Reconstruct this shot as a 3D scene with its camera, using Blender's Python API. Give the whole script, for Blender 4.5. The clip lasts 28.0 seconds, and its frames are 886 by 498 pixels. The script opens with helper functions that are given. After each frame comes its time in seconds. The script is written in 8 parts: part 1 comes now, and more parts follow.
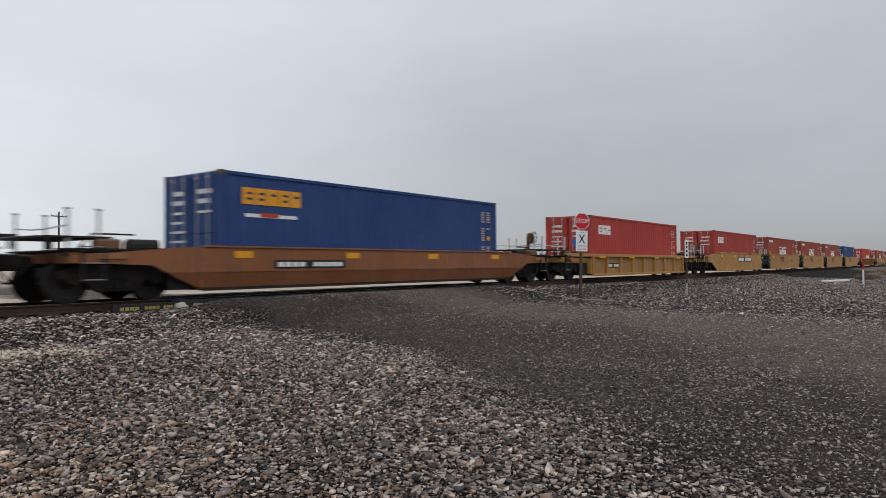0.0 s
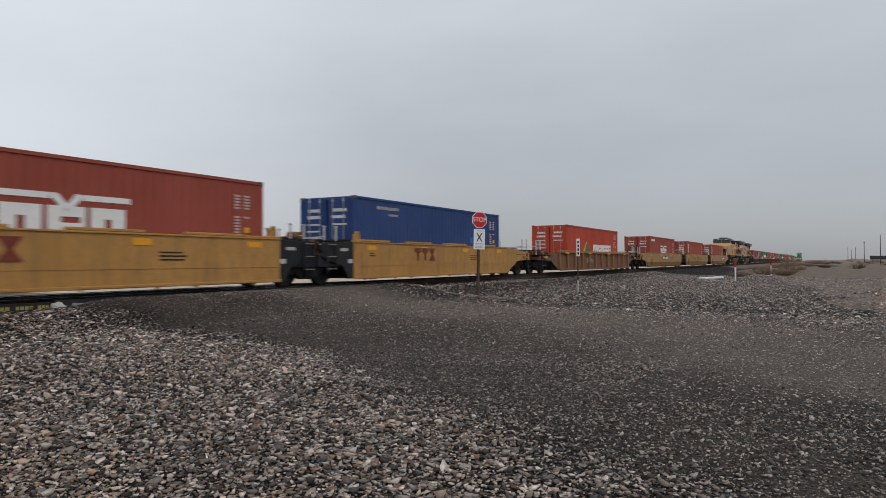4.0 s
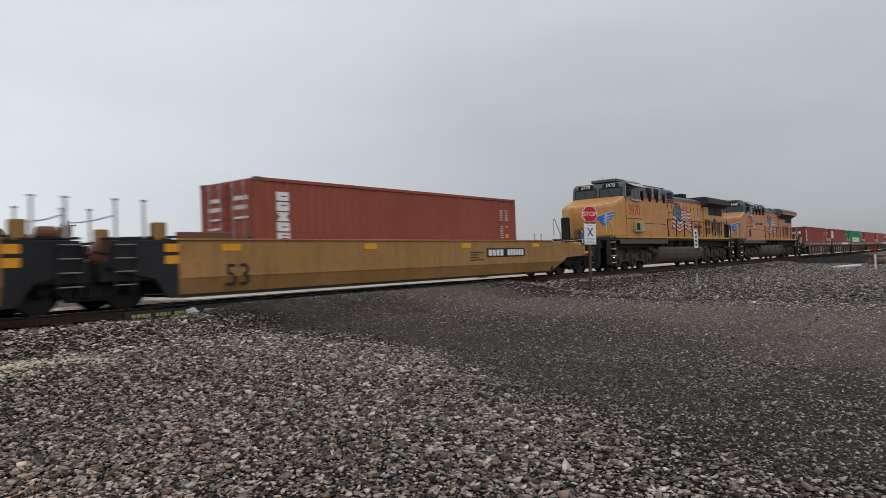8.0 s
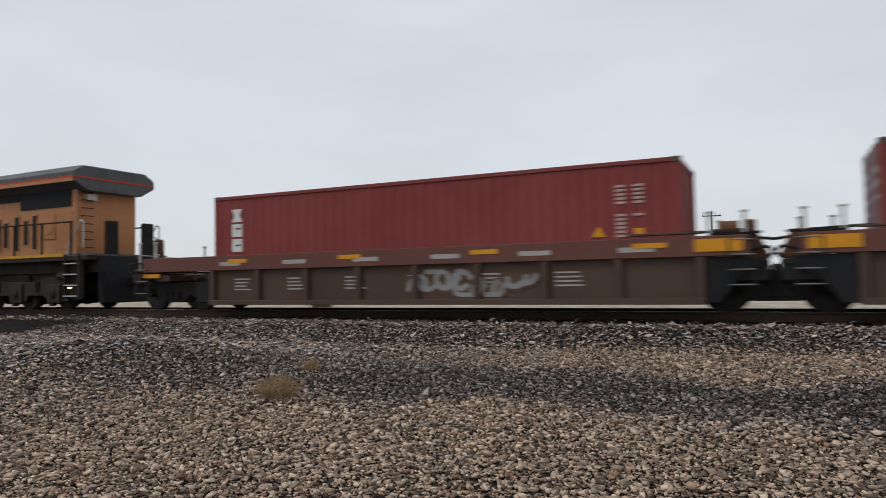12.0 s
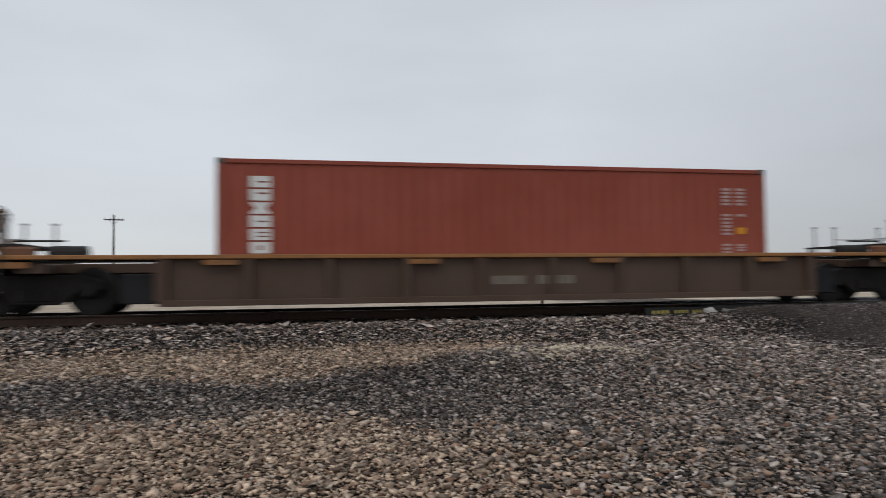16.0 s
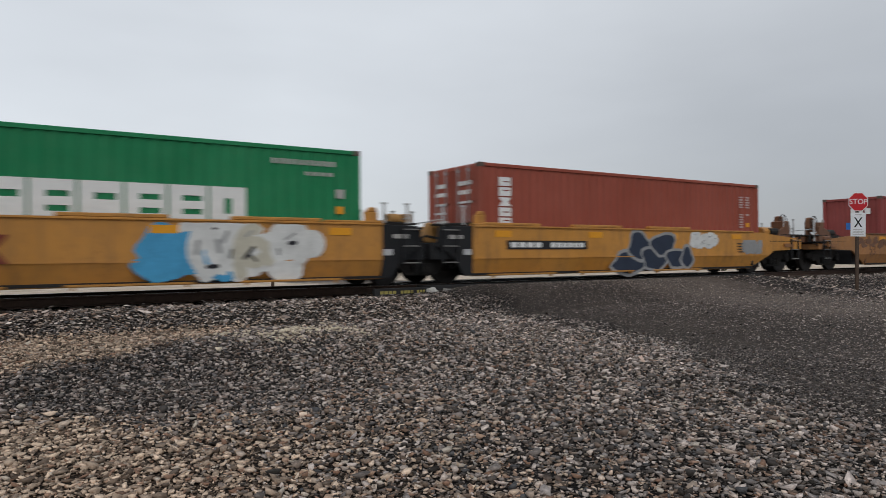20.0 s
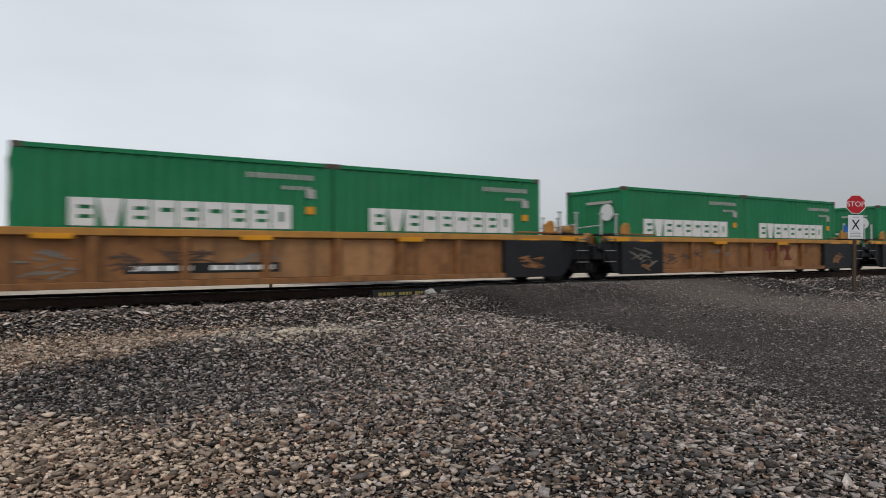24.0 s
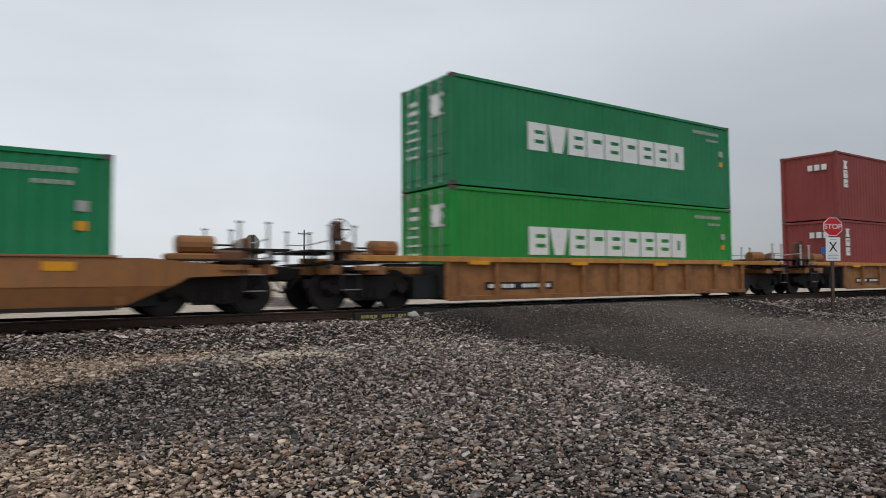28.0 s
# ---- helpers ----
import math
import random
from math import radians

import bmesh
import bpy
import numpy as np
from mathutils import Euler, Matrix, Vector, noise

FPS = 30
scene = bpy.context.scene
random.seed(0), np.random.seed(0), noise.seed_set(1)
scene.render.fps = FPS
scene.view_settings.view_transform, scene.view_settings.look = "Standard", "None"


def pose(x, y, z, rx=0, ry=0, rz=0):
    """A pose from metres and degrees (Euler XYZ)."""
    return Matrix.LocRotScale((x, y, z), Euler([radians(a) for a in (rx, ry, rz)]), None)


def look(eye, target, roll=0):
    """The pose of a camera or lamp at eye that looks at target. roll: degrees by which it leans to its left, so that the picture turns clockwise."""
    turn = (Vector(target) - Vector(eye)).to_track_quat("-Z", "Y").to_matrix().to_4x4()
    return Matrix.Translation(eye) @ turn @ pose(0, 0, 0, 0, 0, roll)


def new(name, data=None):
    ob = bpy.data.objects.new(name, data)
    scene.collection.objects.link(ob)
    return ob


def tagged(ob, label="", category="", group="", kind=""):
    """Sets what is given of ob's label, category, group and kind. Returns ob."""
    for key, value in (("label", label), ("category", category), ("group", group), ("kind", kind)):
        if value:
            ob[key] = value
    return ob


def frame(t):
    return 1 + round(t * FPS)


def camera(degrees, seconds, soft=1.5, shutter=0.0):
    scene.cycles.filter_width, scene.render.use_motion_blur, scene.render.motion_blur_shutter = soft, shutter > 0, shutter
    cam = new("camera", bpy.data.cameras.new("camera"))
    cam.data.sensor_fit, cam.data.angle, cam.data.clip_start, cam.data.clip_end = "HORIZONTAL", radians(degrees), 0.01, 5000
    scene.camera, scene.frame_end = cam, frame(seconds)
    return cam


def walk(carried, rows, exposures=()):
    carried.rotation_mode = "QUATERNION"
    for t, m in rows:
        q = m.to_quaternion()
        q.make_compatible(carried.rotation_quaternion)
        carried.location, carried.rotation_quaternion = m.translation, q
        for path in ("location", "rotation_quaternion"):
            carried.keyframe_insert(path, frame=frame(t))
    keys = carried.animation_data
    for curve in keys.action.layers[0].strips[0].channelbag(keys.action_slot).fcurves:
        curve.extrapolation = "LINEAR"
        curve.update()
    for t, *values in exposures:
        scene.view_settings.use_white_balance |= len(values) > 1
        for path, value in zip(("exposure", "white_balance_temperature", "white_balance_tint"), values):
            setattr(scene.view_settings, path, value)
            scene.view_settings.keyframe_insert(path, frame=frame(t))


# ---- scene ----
cam = camera(65.78, 28.0, soft=0.45, shutter=0.2)
# seconds, eye x y z, yaw to the left of the track's normal, pitch, roll
EYES = [
    (0, 0.128, -0.078, 0.742, -52.63, 1.34, -0.40),
    (0.5, 0.131, -0.083, 0.752, -53.15, 1.36, -0.41),
    (1, 0.131, -0.079, 0.750, -54.50, 1.67, -0.03),
    (1.5, 0.130, -0.100, 0.750, -54.61, 1.40, 0.18),
    (2, 0.128, -0.093, 0.748, -55.13, 1.70, 0.12),
    (2.5, 0.110, -0.090, 0.761, -55.50, 2.01, -0.22),
    (3, 0.127, -0.093, 0.756, -58.07, 1.87, -0.50),
    (3.5, 0.124, -0.098, 0.766, -59.99, 1.45, -0.27),
    (5.5, 0.151, -0.112, 0.754, -62.65, 0.60, -1.10),
    (6, 0.166, -0.118, 0.751, -62.96, 0.53, -1.57),
    (6.5, 0.154, -0.136, 0.754, -62.69, 0.14, -1.81),
    (7, 0.159, -0.095, 0.765, -61.33, -0.26, -1.60),
    (7.5, 0.154, -0.063, 0.746, -57.04, 0.28, -1.95),
    (8, 0.146, -0.052, 0.751, -51.96, 1.13, -2.16),
    (8.5, 0.114, -0.021, 0.739, -45.24, 1.84, -2.11),
    (9, 0.084, 0.059, 0.718, -35.94, 2.14, -1.91),
    (9.5, 0.019, 0.011, 0.763, -20.89, 3.29, -1.76),
    (10, -0.040, 0.045, 0.739, -8.52, 3.42, -1.24),
    (10.5, -0.160, 0.077, 0.728, 0.92, 3.89, -0.92),
    (11, -0.204, 0.064, 0.711, 9.01, 4.33, -0.46),
    (11.5, -0.260, 0.052, 0.713, 17.84, 4.12, -1.04),
    (12, -0.276, 0.047, 0.726, 25.97, 2.58, -1.03),
    (12.5, -0.363, 0.029, 0.756, 25.91, 2.24, -0.49),
    (14.5, -0.486, -0.094, 0.764, 15.35, 2.06, -0.27),
    (15, -0.165, 0.069, 0.730, 10.19, 1.49, -0.60),
    (15.5, -0.084, 0.042, 0.720, 1.82, 2.20, -0.60),
    (16, -0.007, 0.064, 0.711, -11.21, 2.23, -0.57),
    (16.5, 0.004, 0.102, 0.704, -22.48, 1.06, -0.68),
    (17, 0.011, 0.105, 0.702, -28.06, 0.47, -0.90),
    (17.5, 0.004, 0.099, 0.708, -30.43, 0.16, -0.71),
    (18, 0.010, 0.109, 0.703, -31.23, 0.27, -0.62),
    (18.5, 0.002, 0.110, 0.706, -31.35, 0.15, -0.47),
    (19, -0.002, 0.099, 0.707, -32.03, 0.48, -0.49),
    (19.5, 0.007, 0.116, 0.707, -32.86, 0.07, -0.25),
    (20, 0.019, 0.115, 0.699, -33.34, 0.57, -0.48),
    (20.5, 0.005, 0.110, 0.705, -33.36, 0.86, -0.19),
    (21, 0.009, 0.101, 0.706, -33.44, 0.41, -0.35),
    (21.5, 0.013, 0.121, 0.703, -33.72, 0.33, -0.42),
    (23.5, 0.015, 0.113, 0.703, -33.53, 0.35, -0.53),
    (24, 0.008, 0.114, 0.704, -33.51, 0.67, -0.35),
    (24.5, 0.008, 0.101, 0.717, -34.00, 1.61, -0.40),
    (25, 0.004, 0.107, 0.718, -34.48, 1.94, -0.38),
    (25.5, 0.009, 0.106, 0.711, -34.77, 2.24, -0.16),
    (26, 0.013, 0.110, 0.715, -35.18, 2.64, -0.07),
    (26.5, 0.012, 0.110, 0.720, -35.42, 2.66, 0.07),
    (27, 0.036, 0.115, 0.709, -35.28, 2.78, -0.28),
    (27.5, 0.020, 0.110, 0.723, -35.10, 2.48, -0.49),
    (28, 0.024, 0.111, 0.713, -34.89, 2.50, -0.44),
]


def eye_pose(x, y, z, yaw, pitch, roll):
    turn = Matrix.Rotation(radians(yaw), 4, "Z") @ Matrix.Rotation(radians(90 + pitch), 4, "X") @ Matrix.Rotation(radians(roll), 4, "Z")
    return Matrix.Translation((x, y, z)) @ turn


walk(cam, [(row[0], eye_pose(*row[1:])) for row in EYES], [(0.0, 0.0), (10.5, 0.0), (12.0, -0.12), (14.5, -0.16), (16.0, -0.2), (18.0, -0.08), (28.0, -0.04)])

# the train rolls along -x; the track's centre line lies at y = TRACK, rail tops at z = 0
TRACK = 15.37
MOVERS = []   # (thing, place along the train, height above the rail)
WHEELS = []   # (wheelset, pose on its truck, place along the train, radius)


def run(t):
    """How far the train has moved after t seconds."""
    slip = np.interp(t, [8.0, 9.0, 10.0, 10.5, 11.0, 11.5, 12.0, 12.5, 13.5], [0.0, -0.52, 0.07, 0.3, 1.2, 1.25, 1.3, 1.5, 1.35])
    return -23.7055 * t - 0.082307 * t**2 + 0.0071656 * t**3 - 0.00013605 * t**4 + float(slip)


def along(u):
    """Where a vehicle stands in the train: those behind the locomotives are coupled up closer."""
    return u - 1.35 if u > 262 else u


# ---- sky and sun ----
world = bpy.data.worlds.new("overcast")
scene.world = world
world.use_nodes = True
wn, wl = world.node_tree.nodes, world.node_tree.links
wn.clear()
sky = wn.new("ShaderNodeTexSky")
sky.sky_type, sky.sun_disc = "NISHITA", False
sky.sun_elevation, sky.sun_rotation = radians(48), radians(-60)
sky_bg = wn.new("ShaderNodeBackground")
sky_bg.inputs[1].default_value = 0.012
wl.new(sky.outputs[0], sky_bg.inputs[0])
coord = wn.new("ShaderNodeTexCoord")
split = wn.new("ShaderNodeSeparateXYZ")
wl.new(coord.outputs["Generated"], split.inputs[0])
height = wn.new("ShaderNodeMapRange")
height.inputs[1].default_value, height.inputs[2].default_value = -0.02, 0.45
wl.new(split.outputs[2], height.inputs[0])
cloud = wn.new("ShaderNodeTexNoise")
cloud.inputs["Scale"].default_value, cloud.inputs["Detail"].default_value, cloud.inputs["Roughness"].default_value = 1.6, 4.0, 0.5
stretch = wn.new("ShaderNodeMapping")
stretch.inputs["Scale"].default_value = (1.0, 1.0, 3.2)
wl.new(coord.outputs["Generated"], stretch.inputs[0])
wl.new(stretch.outputs[0], cloud.inputs["Vector"])
# the cloud deck is thicker towards +x
side = wn.new("ShaderNodeMapRange")
side.inputs[1].default_value, side.inputs[2].default_value = 0.34, 1.0
side.inputs[3].default_value, side.inputs[4].default_value = 0.0, 1.0
wl.new(split.outputs[0], side.inputs[0])
low = wn.new("ShaderNodeMath")
low.operation = "SUBTRACT"
low.inputs[0].default_value = 1.0
wl.new(height.outputs[0], low.inputs[1])
thick = wn.new("ShaderNodeMath")
thick.operation = "MULTIPLY"
wl.new(side.outputs[0], thick.inputs[0])
wl.new(low.outputs[0], thick.inputs[1])
deck = wn.new("ShaderNodeMix")
deck.data_type = "RGBA"
deck.inputs[6].default_value = (0.60, 0.63, 0.665, 1)
deck.inputs[7].default_value = (0.245, 0.253, 0.275, 1)
wl.new(thick.outputs[0], deck.inputs[0])
mottle = wn.new("ShaderNodeMapRange")
mottle.inputs[1].default_value, mottle.inputs[2].default_value = 0.3, 0.7
mottle.inputs[3].default_value, mottle.inputs[4].default_value = 0.90, 1.08
wl.new(cloud.outputs[0], mottle.inputs[0])
grey = wn.new("ShaderNodeVectorMath")
grey.operation = "SCALE"
wl.new(deck.outputs[2], grey.inputs[0])
wl.new(mottle.outputs[0], grey.inputs[3])
grey_bg = wn.new("ShaderNodeBackground")
grey_bg.inputs[1].default_value = 1.09
wl.new(grey.outputs[0], grey_bg.inputs[0])
both = wn.new("ShaderNodeAddShader")
wl.new(sky_bg.outputs[0], both.inputs[0])
wl.new(grey_bg.outputs[0], both.inputs[1])
out = wn.new("ShaderNodeOutputWorld")
wl.new(both.outputs[0], out.inputs[0])
sun = new("sun", bpy.data.lights.new("sun", "SUN"))
sun.data.energy, sun.data.angle, sun.data.color = 0.8, radians(25), (1.0, 0.97, 0.93)
sun.matrix_world = look((-30, -40, 60), (0, 0, 0))


# ---- materials ----
def nodes_of(name):
    m = bpy.data.materials.new(name)
    m.use_nodes = True
    return m, m.node_tree.nodes, m.node_tree.links, m.node_tree.nodes["Principled BSDF"]


def noise_of(n, l, coords, scale, detail=4.0, rough=0.55, squash=None):
    tex = n.new("ShaderNodeTexNoise")
    tex.inputs["Scale"].default_value, tex.inputs["Detail"].default_value, tex.inputs["Roughness"].default_value = scale, detail, rough
    if squash:
        mp = n.new("ShaderNodeMapping")
        mp.inputs["Scale"].default_value = squash
        l.new(coords, mp.inputs[0])
        coords = mp.outputs[0]
    l.new(coords, tex.inputs["Vector"])
    return tex.outputs[0]


def ramp_of(n, l, value, lo, hi, a=0.0, b=1.0):
    r = n.new("ShaderNodeMapRange")
    r.inputs[1].default_value, r.inputs[2].default_value, r.inputs[3].default_value, r.inputs[4].default_value = lo, hi, a, b
    l.new(value, r.inputs[0])
    return r.outputs[0]


def mix_of(n, l, fac, a, b, mode="MIX"):
    m = n.new("ShaderNodeMix")
    m.data_type, m.blend_type = "RGBA", mode
    for socket, value in ((0, fac), (6, a), (7, b)):
        if hasattr(value, "links"):
            l.new(value, m.inputs[socket])
        elif socket == 0:
            m.inputs[0].default_value = value
        else:
            m.inputs[socket].default_value = (*value[:3], 1)
    return m.outputs[2]


def math_of(n, l, op, a, b=0.0):
    m = n.new("ShaderNodeMath")
    m.operation = op
    for i, value in enumerate((a, b)):
        if hasattr(value, "links"):
            l.new(value, m.inputs[i])
        else:
            m.inputs[i].default_value = value
    return m.outputs[0]


def bump_of(n, l, bsdf, value, strength, distance=0.01):
    b = n.new("ShaderNodeBump")
    b.inputs["Strength"].default_value, b.inputs["Distance"].default_value = strength, distance
    l.new(value, b.inputs["Height"])
    l.new(b.outputs[0], bsdf.inputs["Normal"])


def paint(name, colour, dirt=(0.09, 0.07, 0.055), wear=0.45, rough=0.5, metal=0.0, streak=0.5, rust=(0.16, 0.06, 0.025), rusty=0.25, scale=1.0):
    """Weathered paint: faded patches, streaks of dirt that run down, specks of rust, fine grain."""
    m, n, l, bsdf = nodes_of(name)
    co = n.new("ShaderNodeTexCoord").outputs["Object"]
    rnd = n.new("ShaderNodeObjectInfo").outputs["Random"]
    big = noise_of(n, l, co, 0.55 * scale, 5.0)
    fade = mix_of(n, l, ramp_of(n, l, big, 0.3, 0.75), colour, [min(1, c * 1.22 + 0.018) for c in colour])
    down = noise_of(n, l, co, 2.2 * scale, 5.0, 0.6, (2.6, 2.6, 0.22))
    col = mix_of(n, l, ramp_of(n, l, down, 0.48, 0.8, 0.0, streak), fade, dirt)
    fine = noise_of(n, l, co, 9.0 * scale, 6.0, 0.7)
    spots = math_of(n, l, "MULTIPLY", ramp_of(n, l, fine, 0.57, 0.7), ramp_of(n, l, big, 0.42, 0.62))
    col = mix_of(n, l, math_of(n, l, "MULTIPLY", spots, rusty), col, rust)
    grime = noise_of(n, l, co, 3.1 * scale, 6.0, 0.65)
    col = mix_of(n, l, ramp_of(n, l, grime, 0.45, 0.85, 0.0, wear), col, dirt)
    col = mix_of(n, l, ramp_of(n, l, rnd, 0, 1, 0.0, 0.16), col, dirt)
    l.new(col, bsdf.inputs["Base Color"])
    l.new(ramp_of(n, l, fine, 0.3, 0.7, rough - 0.1, min(1, rough + 0.15)), bsdf.inputs["Roughness"])
    bsdf.inputs["Metallic"].default_value = metal
    bsdf.inputs["Specular IOR Level"].default_value = 0.2
    bump_of(n, l, bsdf, noise_of(n, l, co, 26.0 * scale, 3.0), 0.25, 0.004)
    return m


def plain(name, colour, rough=0.6, metal=0.0, vary=0.25, scale=6.0):
    m, n, l, bsdf = nodes_of(name)
    co = n.new("ShaderNodeTexCoord").outputs["Object"]
    a = noise_of(n, l, co, scale, 5.0, 0.6)
    b = noise_of(n, l, co, scale * 7, 3.0, 0.6)
    both_ = math_of(n, l, "ADD", math_of(n, l, "MULTIPLY", a, 0.65), math_of(n, l, "MULTIPLY", b, 0.35))
    col = mix_of(n, l, ramp_of(n, l, both_, 0.3, 0.7), [c * (1 - vary) for c in colour], [min(1, c * (1 + vary)) for c in colour])
    l.new(col, bsdf.inputs["Base Color"])
    bsdf.inputs["Roughness"].default_value, bsdf.inputs["Metallic"].default_value = rough, metal
    bsdf.inputs["Specular IOR Level"].default_value = 0.3
    bump_of(n, l, bsdf, b, 0.2, 0.004)
    return m


PAL = {
    "box_blue": (0.010, 0.045, 0.165), "box_red": (0.36, 0.040, 0.032), "box_rust": (0.29, 0.054, 0.033), "box_orange": (0.40, 0.05, 0.022),
    "box_maroon": (0.235, 0.044, 0.040), "box_green": (0.006, 0.19, 0.072), "box_bright": (0.008, 0.25, 0.036), "box_triton": (0.285, 0.063, 0.038),
    "car_yellow": (0.425, 0.21, 0.048), "car_orange": (0.27, 0.115, 0.038), "car_tan": (0.34, 0.175, 0.05), "car_amber": (0.50, 0.225, 0.042), "car_brown": (0.15, 0.062, 0.028),
    "car_dark": (0.078, 0.044, 0.029), "car_maroon": (0.15, 0.05, 0.038), "car_black": (0.007, 0.008, 0.010), "car_rust": (0.33, 0.145, 0.045), "car_rusty": (0.22, 0.078, 0.028),
}
MAT = {k: paint(k, v, wear=0.35 if k.startswith("car") else 0.10, streak=0.5 if k.startswith("car") else 0.10, rough=0.5 if k.startswith("car") else 0.6, rusty=(0.1 if k == "car_black" else 0.5) if k.startswith("car") else 0.2, dirt=(0.022, 0.020, 0.019) if k == "car_black" else (0.09, 0.07, 0.055)) for k, v in PAL.items()}
MAT["white"] = plain("marking_white", (0.74, 0.74, 0.72), vary=0.1)
MAT["grey_mark"] = plain("marking_grey", (0.42, 0.40, 0.38), vary=0.2)
MAT["yellow_mark"] = plain("reflector_yellow", (0.72, 0.31, 0.015), 0.45, vary=0.12)
MAT["rung"] = plain("bare_steel_rung", (0.20, 0.19, 0.18), 0.6)
MAT["pink_mark"] = plain("faded_marking", (0.48, 0.36, 0.34), vary=0.2)
MAT["dull_yellow"] = plain("faded_yellow_print", (0.30, 0.25, 0.07), vary=0.3)
MAT["red_mark"] = plain("marking_red", (0.42, 0.05, 0.03), vary=0.15)
MAT["car_panel"] = paint("car_panel", (0.29, 0.125, 0.042), dirt=(0.05, 0.032, 0.022), wear=0.7, streak=0.8, rusty=0.6)
MAT["car_panel_worn"] = paint("car_panel_worn", (0.37, 0.185, 0.075), dirt=(0.06, 0.038, 0.026), wear=0.6, streak=0.7, rusty=0.6)
MAT["dim_mark"] = plain("marking_dim", (0.20, 0.17, 0.14), vary=0.3)
MAT["faded_red"] = plain("marking_faded_red", (0.17, 0.035, 0.02), vary=0.3)
MAT["black_mark"] = plain("marking_black", (0.015, 0.015, 0.016), vary=0.3)
MAT["blue_mark"] = plain("marking_blue", (0.03, 0.14, 0.42), vary=0.2)
MAT["rod"] = plain("galvanised_rod", (0.34, 0.33, 0.33), 0.45, 0.5)
MAT["casting"] = plain("corner_casting", (0.10, 0.075, 0.06), 0.7)
MAT["steel_dark"] = paint("greasy_steel", (0.010, 0.0095, 0.0095), dirt=(0.036, 0.027, 0.02), wear=0.45, rough=0.7)
MAT["wheel"] = plain("wheel_steel", (0.020, 0.017, 0.016), 0.55, 0.3)
MAT["rail_top"] = plain("polished_rail", (0.36, 0.36, 0.37), 0.28, 0.9, 0.1)
MAT["rail_side"] = plain("rusty_rail", (0.055, 0.033, 0.024), 0.85, 0.0, 0.35, 12)
MAT["tie"] = plain("concrete_tie", (0.25, 0.235, 0.22), 0.9, 0.0, 0.2, 14)
MAT["tie_wood"] = plain("creosoted_tie", (0.05, 0.036, 0.028), 0.9, 0.0, 0.35, 14)
MAT["pipe"] = plain("galvanised_pipe", (0.50, 0.50, 0.50), 0.5, 0.2)
MAT["sign_red"] = plain("sign_red", (0.50, 0.016, 0.022), 0.4, vary=0.12)
MAT["sign_white"] = plain("sign_white", (0.74, 0.75, 0.76), 0.4, vary=0.08)
MAT["wood_post"] = plain("weathered_post", (0.085, 0.058, 0.042), 0.9, vary=0.4, scale=16)
MAT["pole_wood"] = plain("utility_pole_wood", (0.05, 0.04, 0.035), 0.9, vary=0.35, scale=8)
MAT["concrete"] = plain("concrete", (0.40, 0.385, 0.36), 0.9, vary=0.2, scale=5)
MAT["pale_stone"] = plain("pale_stone", (0.66, 0.56, 0.43), 0.9, vary=0.35, scale=7)
MAT["lumber"] = plain("rubber_panel", (0.022, 0.021, 0.021), 0.75, vary=0.35, scale=8)
MAT["brush"] = plain("dry_brush", (0.20, 0.14, 0.10), 0.95, vary=0.4, scale=3)
MAT["grass"] = plain("dry_grass", (0.34, 0.235, 0.13), 0.95, vary=0.3, scale=20)
MAT["leaf"] = plain("winter_leaf", (0.06, 0.05, 0.028), 0.9, vary=0.4, scale=5)
MAT["twig"] = plain("twig_bark", (0.045, 0.035, 0.03), 0.95, vary=0.3, scale=9)
MAT["billboard"] = plain("billboard_back", (0.035, 0.04, 0.05), 0.7)
# locomotive
MAT["faded"] = paint("locomotive_faded", (0.47, 0.205, 0.085), dirt=(0.20, 0.085, 0.04), wear=0.3, rough=0.42, streak=0.3, rusty=0.15)
MAT["armour"] = paint("locomotive_yellow", (0.52, 0.245, 0.07), dirt=(0.20, 0.085, 0.03), wear=0.42, rough=0.42, streak=0.42, rusty=0.2)
MAT["harbour"] = paint("locomotive_grey", (0.10, 0.103, 0.11), dirt=(0.04, 0.038, 0.036), wear=0.4, rough=0.5)
MAT["under"] = paint("underframe_grime", (0.028, 0.023, 0.019), dirt=(0.075, 0.058, 0.044), wear=0.6, rough=0.8)
MAT["soot"] = paint("sooty_grey", (0.035, 0.035, 0.037), dirt=(0.02, 0.018, 0.017), wear=0.5, rough=0.6)
MAT["tank"] = paint("fuel_tank_grey", (0.075, 0.060, 0.048), dirt=(0.13, 0.10, 0.078), wear=0.5, rough=0.75)
MAT["grille"] = plain("grille_black", (0.010, 0.010, 0.011), 0.7)
MAT["stripe_red"] = plain("stripe_red", (0.50, 0.045, 0.02), 0.45, vary=0.1)
MAT["stripe_yellow"] = plain("sill_yellow", (0.62, 0.30, 0.02), 0.45, vary=0.12)
MAT["flag_red"] = plain("flag_red", (0.40, 0.045, 0.03), vary=0.15)
MAT["flag_white"] = plain("flag_white", (0.58, 0.56, 0.53), vary=0.12)
MAT["flag_blue"] = plain("flag_blue", (0.03, 0.075, 0.13), vary=0.3, scale=4)
MAT["lens"] = plain("lamp_lens", (0.55, 0.55, 0.52), 0.2, vary=0.1)
MAT["ac_unit"] = plain("air_conditioner_green", (0.33, 0.33, 0.20), 0.55, vary=0.12)


def glass_material():
    m, n, l, bsdf = nodes_of("cab_glass")
    bsdf.inputs["Base Color"].default_value = (0.035, 0.05, 0.05, 1)
    bsdf.inputs["Roughness"].default_value = 0.08
    bsdf.inputs["Specular IOR Level"].default_value = 0.28
    return m


